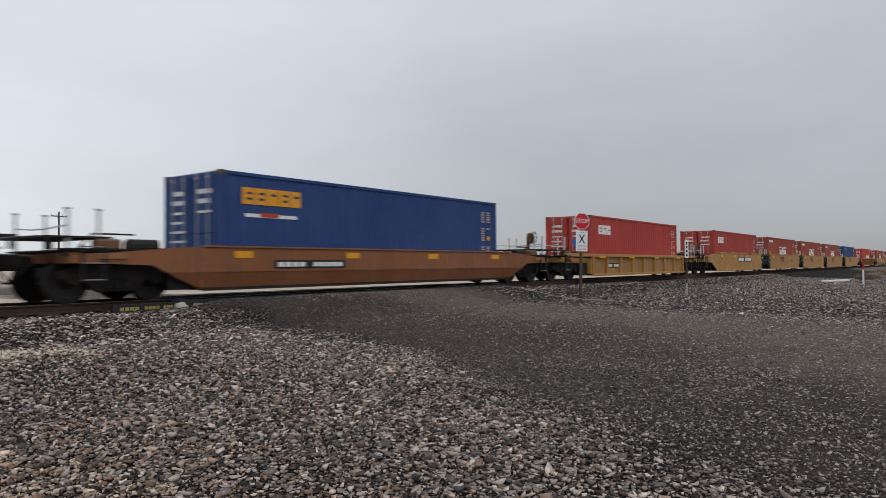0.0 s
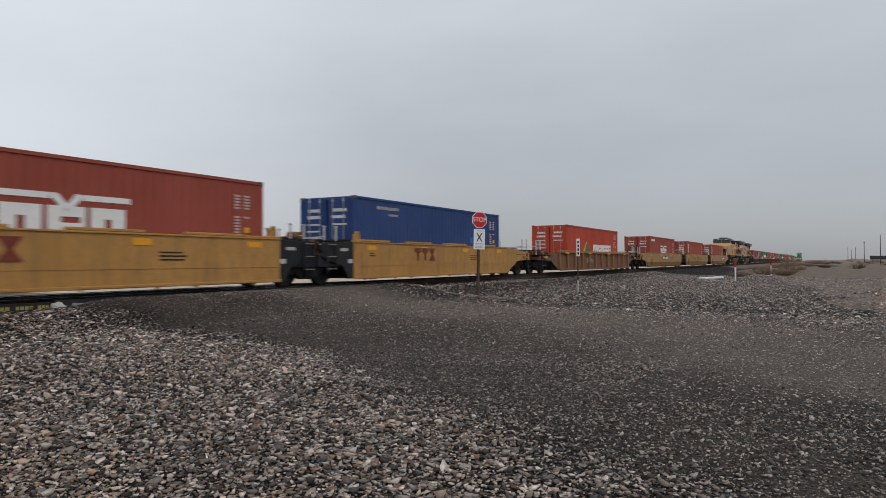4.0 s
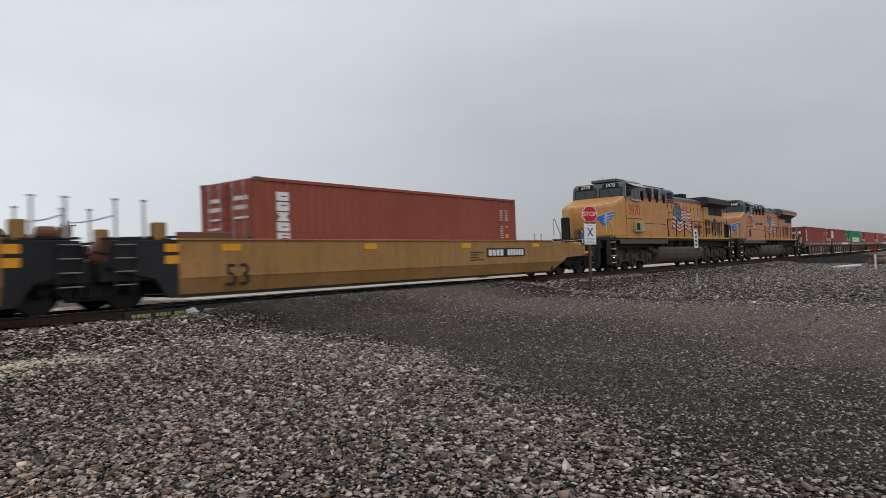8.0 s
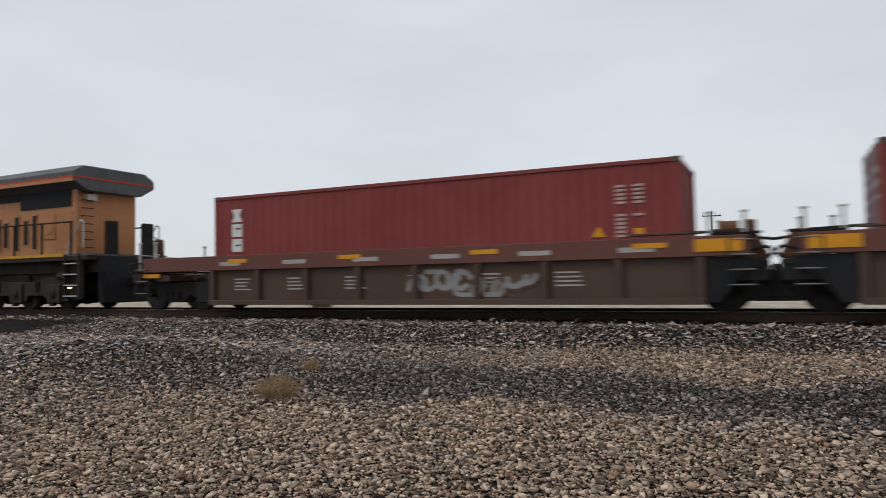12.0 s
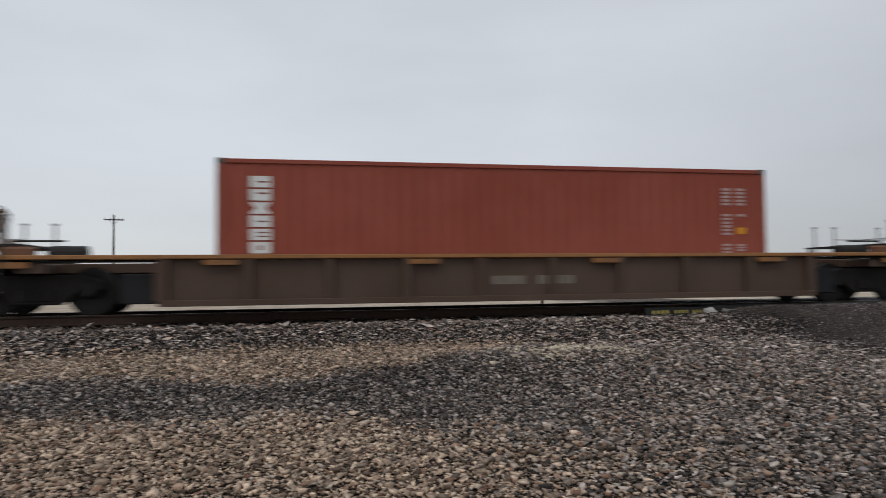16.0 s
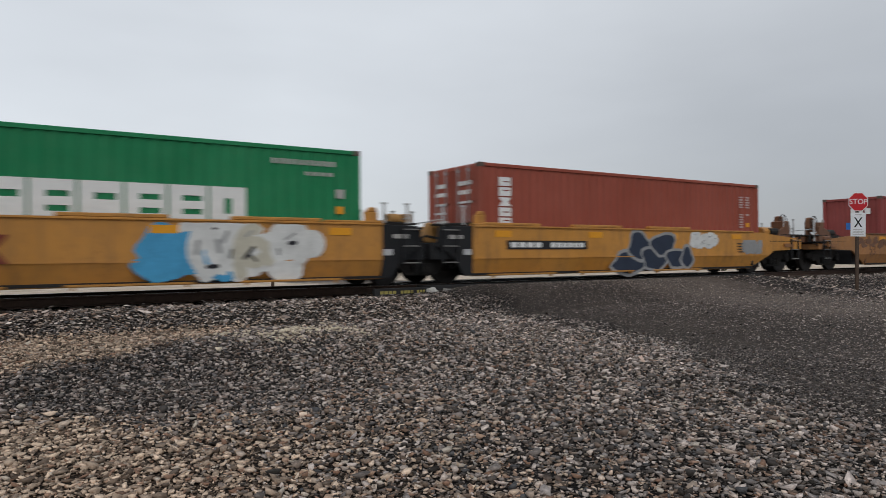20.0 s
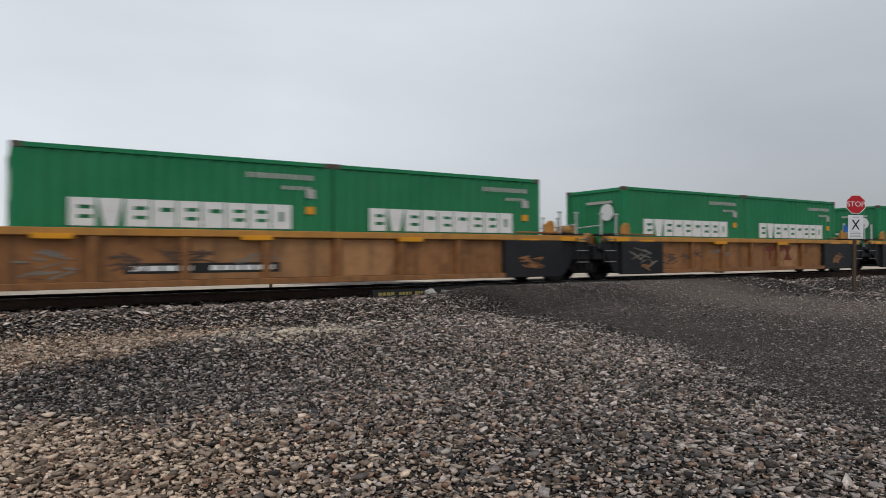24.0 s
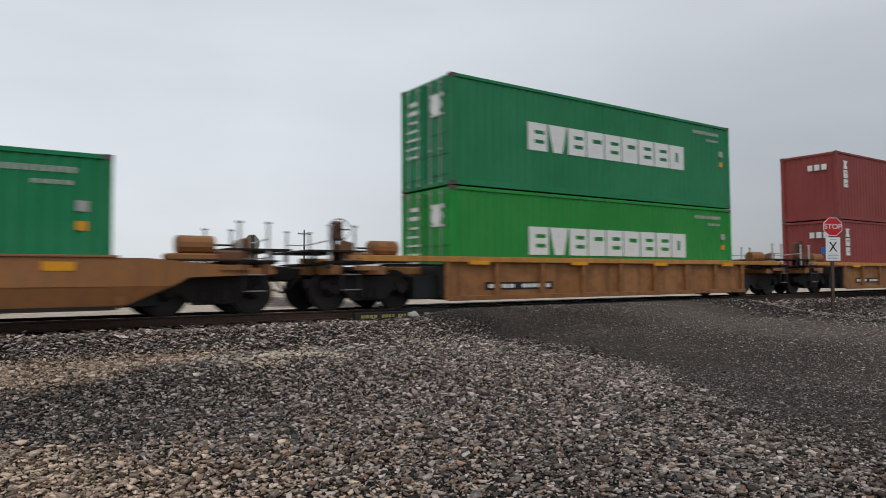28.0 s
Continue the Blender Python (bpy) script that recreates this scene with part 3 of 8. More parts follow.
def stones(xs, ys, sizes, rng, name, label, sides=5, lift=0.5):
    """Crushed stones: broken flakes on a narrower foot, as one mesh of kind stuff. sides: corners of the top; 1 makes a plain splinter."""
    n = len(xs)
    k = max(sides, 4)
    ang = (np.arange(k)[None] + rng.uniform(-0.32, 0.32, (n, k))) * (2 * np.pi / k)
    rad = rng.uniform(0.72, 1.12, (n, k))
    ring = np.stack([np.cos(ang) * rad, np.sin(ang) * rad], -1)
    length, width, tall = rng.uniform(0.95, 1.6, n), rng.uniform(0.6, 0.95, n), rng.uniform(0.16, 0.40, n)
    lower = np.concatenate([ring * rng.uniform(0.35, 0.7, (n, 1, 1)), np.full((n, k, 1), -0.9)], -1)
    if sides == 1:
        lower = np.concatenate([ring, rng.uniform(-0.1, 0.3, (n, k, 1))], -1)
        upper = np.stack([rng.uniform(-0.3, 0.3, (n, 1)), rng.uniform(-0.3, 0.3, (n, 1)), np.full((n, 1), 0.9)], -1)
    else:
        upper = np.concatenate([ring, rng.uniform(0.35, 1.1, (n, k, 1))], -1)
    p = np.concatenate([lower, upper], 1)
    p *= (0.5 * sizes[:, None] * np.stack([length, width, tall * 1.25], -1))[:, None, :]
    yaw, tilt, roll = rng.uniform(0, 6.283, n), rng.normal(0, 0.24, n), rng.normal(0, 0.24, n)
    for a, i, j in ((tilt, 1, 2), (roll, 0, 2), (yaw, 0, 1)):
        c, s = np.cos(a)[:, None], np.sin(a)[:, None]
        u, v = p[..., i].copy(), p[..., j].copy()
        p[..., i], p[..., j] = u * c - v * s, u * s + v * c
    p[..., 0] += xs[:, None]
    p[..., 1] += ys[:, None]
    p[..., 2] += (ground_z(xs, ys) + sizes * lift * rng.uniform(0.15, 0.9, n))[:, None]
    r = list(range(k))
    if sides == 1:
        faces = [(i, (i + 1) % k, k) for i in r]
    else:
        faces = [f for i in r for f in ((i, (i + 1) % k, k + (i + 1) % k), (i, k + (i + 1) % k, k + i))] + [(k, k + i, k + i + 1) for i in range(1, k - 1)]
    per = p.shape[1]
    tris = (np.array(faces)[None] + per * np.arange(n)[:, None, None]).reshape(-1)
    total = len(tris) // 3
    me = bpy.data.meshes.new(name)
    me.vertices.add(per * n)
    me.vertices.foreach_set("co", p.reshape(-1).astype(np.float32))
    me.loops.add(len(tris))
    me.loops.foreach_set("vertex_index", tris.astype(np.int32))
    me.polygons.add(total)
    me.polygons.foreach_set("loop_start", (np.arange(total) * 3).astype(np.int32))
    me.update(calc_edges=True)
    for key, mask in (("tan", tan_mask), ("soot", soot_mask)):
        me.attributes.new(key, "FLOAT", "POINT").data.foreach_set("value", np.repeat(mask(xs, ys), per).astype(np.float32))
    me.materials.append(STONE)
    return tagged(new(name, me), label, "gravel", kind="stuff")


STONE = stone_material()


def scatter_gravel():
    rng = np.random.RandomState(11)

    def lay(x0, x1, y0, y1, near, far, per_metre, size, sides, label):
        """Strews stones over the plan's rectangle, between two distances from where people stop to watch."""
        n = int((x1 - x0) * (y1 - y0) * per_metre)
        x, y = rng.uniform(x0, x1, n), rng.uniform(y0, y1, n)
        r = np.hypot(x, y) + rng.normal(0, 0.25, n)
        bare = np.clip(0.36 * road_mask(x, y) + 0.62 * dirt_mask(x, y), 0, 0.9)
        keep = (r > near) & (r < far) & (rng.uniform(0, 1, n) > bare) & (y < 13.85)
        x, y = x[keep], y[keep]
        fine, soot = fine_mask(x, y), soot_mask(x, y)
        s = (rng.gamma(3.6, size / 3.6, len(x)) + 0.010) * (1 - 0.22 * fine) * (1 - 0.22 * soot) * (1 - 0.25 * road_mask(x, y))
        stones(x, y, s, rng, "gravel", label, sides)

    lay(-8.5, 8.5, -2.5, 8.2, 3.4, 8.0, 1350, 0.0245, 5, "loose grey and tan crushed gravel")
    lay(-4, 4, -4, 4, 0.0, 3.5, 900, 0.026, 1, "loose gravel underfoot")
    lay(-13, 11, 2.0, 13.9, 8.0, 12.2, 900, 0.029, 4, "loose grey gravel spread below the ballast")
    lay(7.0, 22.0, -4.0, 13.9, 8.0, 21.0, 560, 0.034, 1, "fine dark gravel strewn along the road")
    lay(-20, 8.6, 6.0, 13.9, 12.2, 22.0, 560, 0.042, 1, "grey gravel at the foot of the ballast")
    lay(18, 66, -6, 13.4, 17.0, 66.0, 120, 0.06, 1, "grey gravel beyond the road")
    # a spread of larger pale stones
    n = 300
    x, y = rng.normal(3.9, 0.62, n), rng.normal(0, 0.36, n)
    y = 9.95 + 0.3 * (x - 4.0) + y + 0.3 * np.sin(5 * x)
    pale = stones(x, y, rng.gamma(6.0, 0.0065, n) + 0.02, rng, "pale_stones", "larger pale stones strewn in the gravel", 5, 1.0)
    pale.data.materials[0] = MAT["pale_stone"]
    n = 24000
    x, y = rng.uniform(-26, 34, n), TRACK + rng.uniform(-2.4, 2.3, n)
    keep = (np.abs(x - 15.6) > 7.0) & (np.abs(np.abs(y - TRACK) - 0.75) > 0.1)
    stones(x[keep], y[keep], rng.gamma(5.0, 0.011, keep.sum()) + 0.025, rng, "ballast", "sharp grey track ballast between the rails", 1, 0.6)


scatter_gravel()

# ---- track ----
def rail_mesh(x0, x1):
    prof = [(-0.076, -0.186), (0.076, -0.186), (0.076, -0.172), (0.012, -0.15), (0.009, -0.045), (0.037, -0.032), (0.037, -0.006), (0.03, 0.0), (-0.03, 0.0), (-0.037, -0.006), (-0.037, -0.032), (-0.009, -0.045), (-0.012, -0.15), (-0.076, -0.172)]
    return G().prism(prof, x0, x1, "x")


def track():
    tr = thing("railway_track", "straight railway track on pale ballast", "track", kind="structure", m=pose(0, TRACK, 0))
    for s in (-1, 1):
        r = part("rail", rail_mesh(-900, 1800), MAT["rail_side"], tr, "rusty steel rail", at=(0, s * 0.7525, 0))
        part("running_band", G().box(-900, 1800, -0.026, 0.026, 0.0, 0.0015), MAT["rail_top"], r, "polished top of the rail")
    for i in range(150):
        x = -42 + i * 0.61
        if 8.6 < x < 22.6:
            continue
        part("tie", shared(("tie",), lambda: G().box(-0.12, 0.12, -1.3, 1.3, -0.34, -0.19), MAT["tie_wood"], 0.012), None, tr, at=(x, 0, 0))
    g = G()
    for i in range(900):
        x = -42 + (150 + i) * 0.61
        g.box(x - 0.12, x + 0.12, -1.3, 1.3, -0.34, -0.19)
    tagged(part("ties", g, MAT["tie_wood"], tr, "row of ties running off into the distance"), kind="stuff")
    return tr


track()


def crossing():
    c = thing("level_crossing", "dark rubber crossing panels beside the rails", "crossing", kind="structure", m=pose(15.6, TRACK, 0))
    for i in range(5):
        for y0, y1 in ((-1.45, -0.83), (-0.66, 0.66), (0.83, 1.45)):
            x = -6.9 + i * 2.76
            part("crossing_panel", shared(("crossing_panel", y0), lambda: G().box(0.02, 2.74, y0, y1, -0.19, -0.012), MAT["lumber"], 0.012), None, c, at=(x, 0, 0))
    return c


crossing()

# ---- containers ----
def corrugated(x0, x1, z0, z1, y, out, pitch=0.28, depth=0.026):
    """A wall of pressed steel along x with its outside at y; out: -1 faces -y."""
    g = G()
    n = max(2, round((x1 - x0) / pitch))
    w = (x1 - x0) / n
    pts = []
    for i in range(n):
        a = x0 + i * w
        pts += [(a, 0.0), (a + 0.28 * w, 0.0), (a + 0.5 * w, depth), (a + 0.78 * w, depth)]
    pts.append((x1, 0.0))
    outer = [(x, y - out * d) for x, d in pts]
    k = len(outer)
    vs = [(x, yy, z) for z in (z0, z1) for x, yy in outer] + [(x, yy - out * 0.012, z) for z in (z0, z1) for x, yy in outer]
    fs = []
    for i in range(k - 1):
        fs += [(i, i + 1, k + i + 1, k + i), (2 * k + i, 3 * k + i, 3 * k + i + 1, 2 * k + i + 1)]
    return g.add(vs, fs)


def ribbed_end(x, z0, z1, out):
    """A pressed end wall across y at x."""
    g = corrugated(-1.13, 1.13, z0, z1, 0.0, -1, 0.25)
    g.v = [(x + out * -b, a, c) for a, b, c in g.v] if out > 0 else [(x + b, a, c) for a, b, c in g.v]
    return g


def container(length, height, colour, label, doors=True):
    """A shipping container; its origin is the middle of its underside."""
    box = thing("shipping_container", label, "container", "containers on the train")
    half, w, h = length / 2, 1.22, height
    m, key = MAT[colour], (length, height, colour)
    part("side_wall", shared(("side_wall", *key, 0), lambda: corrugated(-half + 0.16, half - 0.16, 0.15, h - 0.10, -w + 0.02, -1), m), m, box)
    part("side_wall", shared(("side_wall", *key, 1), lambda: corrugated(-half + 0.16, half - 0.16, 0.15, h - 0.10, w - 0.02, 1), m), m, box)
    part("roof", shared(("roof", *key), lambda: G().box(-half + 0.1, half - 0.1, -w + 0.05, w - 0.05, h - 0.05, h - 0.02), m), m, box)
    part("floor", shared(("floor", length, height), lambda: G().box(-half + 0.1, half - 0.1, -w + 0.05, w - 0.05, 0.1, 0.15), MAT["steel_dark"]), None, box)
    for s in (-1, 1):
        part("top_rail", shared(("top_rail", *key), lambda: G().box(-half + 0.17, half - 0.17, -0.03, 0.03, -0.1, -0.01), m, 0.008), m, box, at=(0, s * (w - 0.03), h))
        part("bottom_rail", shared(("bottom_rail", *key), lambda: G().box(-half + 0.17, half - 0.17, -0.03, 0.03, 0.01, 0.16), m, 0.008), m, box, at=(0, s * (w - 0.03), 0))
        for e in (-1, 1):
            part("corner_post", shared(("corner_post", *key), lambda: G().box(-0.08, 0.08, -0.07, 0.07, 0.11, h - 0.11), m, 0.012), m, box, at=(e * (half - 0.08), s * (w - 0.07), 0))
            for z in (0, h - 0.12):
                part("corner_casting", shared(("corner_casting",), lambda: G().box(-0.09, 0.09, -0.085, 0.085, 0, 0.12), MAT["casting"], 0.01), None, box, at=(e * (half - 0.086), s * (w - 0.082), z))
    for e in (-1, 1):
        part("end_header", shared(("end_header", *key), lambda: G().box(-0.05, 0.05, -w + 0.15, w - 0.15, -0.12, -0.02), m, 0.008), m, box, at=(e * (half - 0.06), 0, h))
        part("end_sill", shared(("end_sill", *key), lambda: G().box(-0.05, 0.05, -w + 0.15, w - 0.15, 0.02, 0.15), m, 0.008), m, box, at=(e * (half - 0.06), 0, 0))
    part("end_wall", shared(("end_wall", *key), lambda: ribbed_end(half - 0.04, 0.14, h - 0.11, 1), m), m, box)
    if doors:
        for s in (-1, 1):
            def leaf():
                g = G().box(-0.02, 0.02, -0.53, 0.53, 0.16, h - 0.13)
                for i in range(5):
                    z = 0.3 + i * (h - 0.75) / 4
                    g.box(-0.045, -0.02, -0.47, 0.47, z, z + (h - 0.75) / 4 - 0.14)
                return g
            door = part("door", shared(("door", *key), leaf, m, 0.006), m, box, at=(-half + 0.05, s * 0.56, 0))
            for y in (-0.27, 0.2):
                part("lock_rod", shared(("lock_rod", height), lambda: G().rod((-0.075, 0, 0.08), (-0.075, 0, h - 0.05), 0.017, 8).box(-0.10, -0.03, -0.05, 0.05, 0.95, 1.01).box(-0.1, -0.03, -0.04, 0.04, 0.1, 0.16).box(-0.1, -0.03, -0.04, 0.04, h - 0.2, h - 0.12), MAT["rod"]), None, door, "galvanised locking bar", at=(0, y * s, 0))
            tagged(part("door_marking", shared(("door_marking", s), lambda: door_marks(s), MAT["white"]), None, door, "white rows of small lettering"), kind="stuff")
    else:
        part("end_wall", shared(("end_wall_front", *key), lambda: ribbed_end(-half + 0.04, 0.14, h - 0.11, -1), m), m, box)
    return box


def door_marks(s):
    g = G()
    rng = random.Random(5 + s)
    for i in range(7 if s > 0 else 3):
        z = 2.35 - i * 0.24
        a = -0.33 + rng.uniform(0, 0.1)
        while a < 0.3:
            b = a + rng.uniform(0.05, 0.13)
            g.box(-0.052, -0.044, a, min(b, 0.36), z, z + (0.11 if i < 2 else 0.06))
            a = b + 0.025
    return g


SIDE = -1.2    # the outer face of a container's near side


def mark(box, name, colour, fill, label=""):
    """A marking on the near side; fill adds its shapes to a G."""
    g = G()
    fill(g)
    ob = part(name, g, MAT[colour], box, label)
    return tagged(ob, kind="stuff") if name == "owner_code" else ob


def small_codes(box, x, height, colour="grey_mark"):
    """Rows of small lettering high up at the trailing end."""
    def fill(g):
        letters(g, x - 1.5, x, height - 0.40, height - 0.29, 11, SIDE, 0, 0.4)
        letters(g, x - 0.75, x - 0.05, height - 0.62, height - 0.54, 4, SIDE, 0, 0.4)
    mark(box, "owner_code", colour, fill, "row of small white lettering")


def upright_codes(box, x, top, colour="pink_mark"):
    """Small lettering set one below another near the trailing end."""
    def fill(g):
        for j, (dx, rows) in enumerate(((0.0, 21), (0.36, 8))):
            for i in range(rows):
                if i not in (5, 6, 13, 14):
                    z = top - i * 0.085
                    g.box(x + dx, x + dx + 0.2, SIDE - 0.004, SIDE + 0.01, z - 0.05, z)
        for i in range(3):
            g.box(x + 0.36, x + 0.54, SIDE - 0.004, SIDE + 0.01, top - 1.32 - i * 0.06, top - 1.28 - i * 0.06)
    mark(box, "owner_code", colour, fill, "columns of small pale lettering")
    mark(box, "warning_label", "yellow_mark", lambda g: g.box(x + 0.36, x + 0.56, SIDE - 0.006, SIDE + 0.01, top - 1.05, top - 0.9), "small yellow warning label")


def upright_name(box, x, top, count, pitch, width, colour="white"):
    """A name of large letters set one below another, as plain blocks."""
    for i in range(count):
        k = (4, 2, 5, 4, 0, 3)[i % 6] if count > 3 else (5, 2, 4)[i]
        part("name_block", shared(("upright_block", k, pitch, width), lambda: block_shape(k, width, pitch * 0.86), MAT[colour]), None, box, "white letter-sized block", at=(x, SIDE, top - (i + 1) * pitch))


def wide_name(box, x0, x1, z0, z1, count, colour="white"):
    kinds = {9: (0, 1, 0, 2, 0, 2, 0, 0, 3), 7: (3, 1, 2, 3, 2, 2, 0), 3: (0, 2, 4), 5: (0, 0, 2, 0, 2)}[count]
    block_row(box, "name_block", x0, x1, z0, z1, kinds, SIDE, MAT[colour], "large white letter-sized block" if colour == "white" else "large yellow letter-sized block", 0.07)


CONTAINERS = []


def put_container(box, u, z=0.2):
    u = along(u)
    MOVERS.append((box, u, z))
    box.matrix_basis = pose(u, TRACK, z)
    CONTAINERS.append(box)
    return box


FORTY, TWENTY, TALL, LOW = 12.192, 6.058, 2.896, 2.591


def green_box(u, z=0.2, bright=False, length=FORTY, height=TALL):
    b = container(length, height, "box_bright" if bright else "box_green", ("bright" if bright else "deep") + " green steel container with large white block lettering", doors=length > 10)
    if length < 10:
        part("owner_print", G().box(-length / 2 - 0.012, -length / 2 + 0.0, -0.75, 0.3, height - 0.48, height - 0.40), MAT["grey_mark"], b, "row of small pale lettering on the end")
    if length > 10:
        wide_name(b, -3.5, 3.5, 1.16, 1.94, 9)
        small_codes(b, 5.5, height)
    else:
        wide_name(b, -2.15, 2.1, 1.12, 1.64, 9)
        small_codes(b, 2.6, height)
    mark(b, "warning_label", "yellow_mark", lambda g: g.box(length / 2 - 0.6, length / 2 - 0.42, SIDE - 0.006, SIDE + 0.01, 1.45, 1.62), "small yellow label")
    mark(b, "size_label", "grey_mark", lambda g: g.box(length / 2 - 0.6, length / 2 - 0.4, SIDE - 0.006, SIDE + 0.01, 1.8, 2.0))
    part("round_badge", G().rod((-length / 2 - 0.005, -0.55, height - 0.75), (-length / 2 - 0.015, -0.55, height - 0.75), 0.26, 20), MAT["white"], b, "round white badge on the end")
    return put_container(b, u, z)


def triton_box(u, colour="box_triton"):
    b = container(FORTY, TALL, colour, "brick red steel container with a column of white block letters")
    upright_name(b, -5.45, 2.58, 6, 0.265, 0.4)
    upright_codes(b, 5.0, 2.45)
    return put_container(b, u)


def tex_box(u, colour="box_maroon", z=0.2, length=FORTY, height=TALL):
    b = container(length, height, colour, "dark maroon steel container with white block letters near one end", doors=False)
    part("end_name", G().box(-length / 2 - 0.012, -length / 2, -0.2, 0.0, height - 0.75, height - 0.5).box(-length / 2 - 0.012, -length / 2, -0.5, -0.28, height - 0.75, height - 0.5).box(-length / 2 - 0.012, -length / 2, -0.8, -0.58, height - 0.75, height - 0.5), MAT["white"], b, "white block letters on the end")
    upright_name(b, -length / 2 + 0.62, 2.58, 3, 0.40, 0.34)
    upright_codes(b, length / 2 - 1.3, 2.4)
    mark(b, "warning_label", "yellow_mark", lambda g: g.box(length / 2 - 1.85, length / 2 - 1.5, SIDE - 0.006, SIDE + 0.01, 1.05, 1.22), "yellow warning label")
    mark(b, "warning_label", "yellow_mark", lambda g: g.prism([(length / 2 - 1.8, 1.35), (length / 2 - 1.52, 1.35), (length / 2 - 1.66, 1.58)], SIDE - 0.006, SIDE + 0.01, "y"), "yellow warning triangle")
    return put_container(b, u, z)


def hmm_box(u):
    b = container(FORTY, TALL, "box_rust", "rust red steel container with a large white company mark")
    block_row(b, "name_block", -1.3, 1.65, 0.98, 1.80, (3, 2, 3), SIDE, MAT["white"], "large white letter-sized block")

    def fill(g):
        g.box(-1.38, -0.2, SIDE - 0.004, SIDE + 0.01, 1.94, 2.07)
        g.box(0.55, 1.73, SIDE - 0.004, SIDE + 0.01, 1.94, 2.07)
        g.prism([(-0.25, 2.07), (-0.03, 2.07), (0.175, 1.84), (0.38, 2.07), (0.6, 2.07), (0.175, 1.6)], SIDE - 0.004, SIDE + 0.01, "y")
    mark(b, "company_mark", "white", fill, "broken white bar over the name")
    mark(b, "owner_code", "white", lambda g: letters(g, -5.5, -4.0, 2.42, 2.62, 7, SIDE, 0, 0.18), "row of small white lettering")
    upright_codes(b, 5.0, 2.45)
    return put_container(b, u)


def cai_box(u):
    b = container(FORTY, TALL, "box_red", "bright red steel container with a white three-letter mark")
    wide_name(b, -5.2, -3.75, 2.0, 2.45, 3)
    upright_codes(b, 5.1, 2.5)
    return put_container(b, u)


def all_containers():
    b = container(FORTY, TALL, "box_blue", "dark blue steel container with a yellow name and white rule")
    wide_name(b, -5.45, -3.55, 2.1, 2.52, 5, "yellow_mark")
    mark(b, "rule", "white", lambda g: g.box(-5.35, -3.7, SIDE - 0.004, SIDE + 0.01, 1.78, 1.87))
    mark(b, "rule", "red_mark", lambda g: g.box(-4.9, -4.3, SIDE - 0.006, SIDE + 0.01, 1.79, 1.9))
    upright_codes(b, 5.1, 2.5)
    put_container(b, 16.03)
    cai_box(36.5)
    cai_box(56.75)
    for u in (73.35, 88.92, 104.66):
        hmm_box(u)
    b = container(FORTY, TALL, "box_blue", "dark blue steel container with small white lettering")
    small_codes(b, -3.2, TALL)
    upright_codes(b, 5.0, 2.5)
    put_container(b, 121.3)
    b = container(FORTY, TALL, "box_orange", "orange red steel container with large white letters and a green triangle")
    wide_name(b, -0.5, 4.1, 0.98, 1.72, 7)
    mark(b, "emblem", "box_green", lambda g: g.prism([(-2.6, 0.98), (-1.15, 0.98), (-1.9, 1.9)], SIDE - 0.004, SIDE + 0.01, "y"), "green triangle")
    mark(b, "emblem", "yellow_mark", lambda g: g.prism([(-3.0, 0.98), (-2.62, 0.98), (-1.95, 1.86), (-2.05, 1.9)], SIDE - 0.004, SIDE + 0.01, "y"))
    upright_codes(b, 5.0, 2.6)
    put_container(b, 144.1)
    hmm_box(168.1)
    triton_box(188.37, "box_rust")
    triton_box(208.68, "box_triton")
    tex_box(278.8)
    b = container(FORTY, TALL, "box_maroon", "dark red steel container with a pale blue and yellow placard")
    part("placard", G().box(-5.6, -4.2, SIDE - 0.012, SIDE, 1.75, 2.6), MAT["sign_white"], b, "white printed placard")
    part("placard_flash", G().prism([(-5.55, 2.4), (-4.25, 2.45), (-4.25, 2.15), (-5.0, 2.25)], SIDE - 0.016, SIDE - 0.012, "y"), MAT["yellow_mark"], b)
    upright_codes(b, 5.0, 2.4)
    put_container(b, 294.3)
    green_box(309.9)
    b = container(FORTY, TALL, "box_rust", "red steel container with yellow warning labels at the end")
    upright_codes(b, 5.0, 2.5)
    part("warning_label", G().box(6.095, 6.104, -0.7, -0.35, 2.15, 2.6), MAT["yellow_mark"], b, "yellow label on the end wall")
    put_container(b, 326.2)
    triton_box(341.84)
    b = container(FORTY, TALL, "box_triton", "plain brick red steel container")
    upright_codes(b, 5.0, 2.5)
    put_container(b, 362.4)
    triton_box(384.25)
    green_box(405.85)
    b = container(FORTY, TALL, "box_triton", "plain brick red steel container with worn paint")
    upright_codes(b, 5.0, 2.5)
    put_container(b, 426.51)
    triton_box(442.0)
    b = container(FORTY, TALL, "box_red", "red steel container with a round white emblem and small lettering")
    part("emblem", G().rod((-0.14, SIDE + 0.01, 1.95), (-0.14, SIDE - 0.006, 1.95), 0.33, 24), MAT["white"], b, "round white emblem")
    part("emblem_centre", G().prism([(-0.38, 1.85), (0.10, 1.85), (0.02, 2.02), (-0.30, 2.02)], SIDE - 0.012, SIDE - 0.006, "y"), MAT["blue_mark"], b)
    tagged(mark(b, "company_name", "white", lambda g: letters(g, -1.04, 0.82, 1.34, 1.54, 9, SIDE, 0, 0.2)), kind="stuff")
    upright_codes(b, 5.1, 2.5)
    put_container(b, 457.3)
    green_box(472.4)
    triton_box(487.95)
    tex_box(509.06)
    b = container(FORTY, TALL, "box_rust", "dark red steel container with a green and white placard")
    part("placard", G().box(-4.9, -3.7, SIDE - 0.012, SIDE, 2.0, 2.6), MAT["sign_white"], b, "white printed placard")
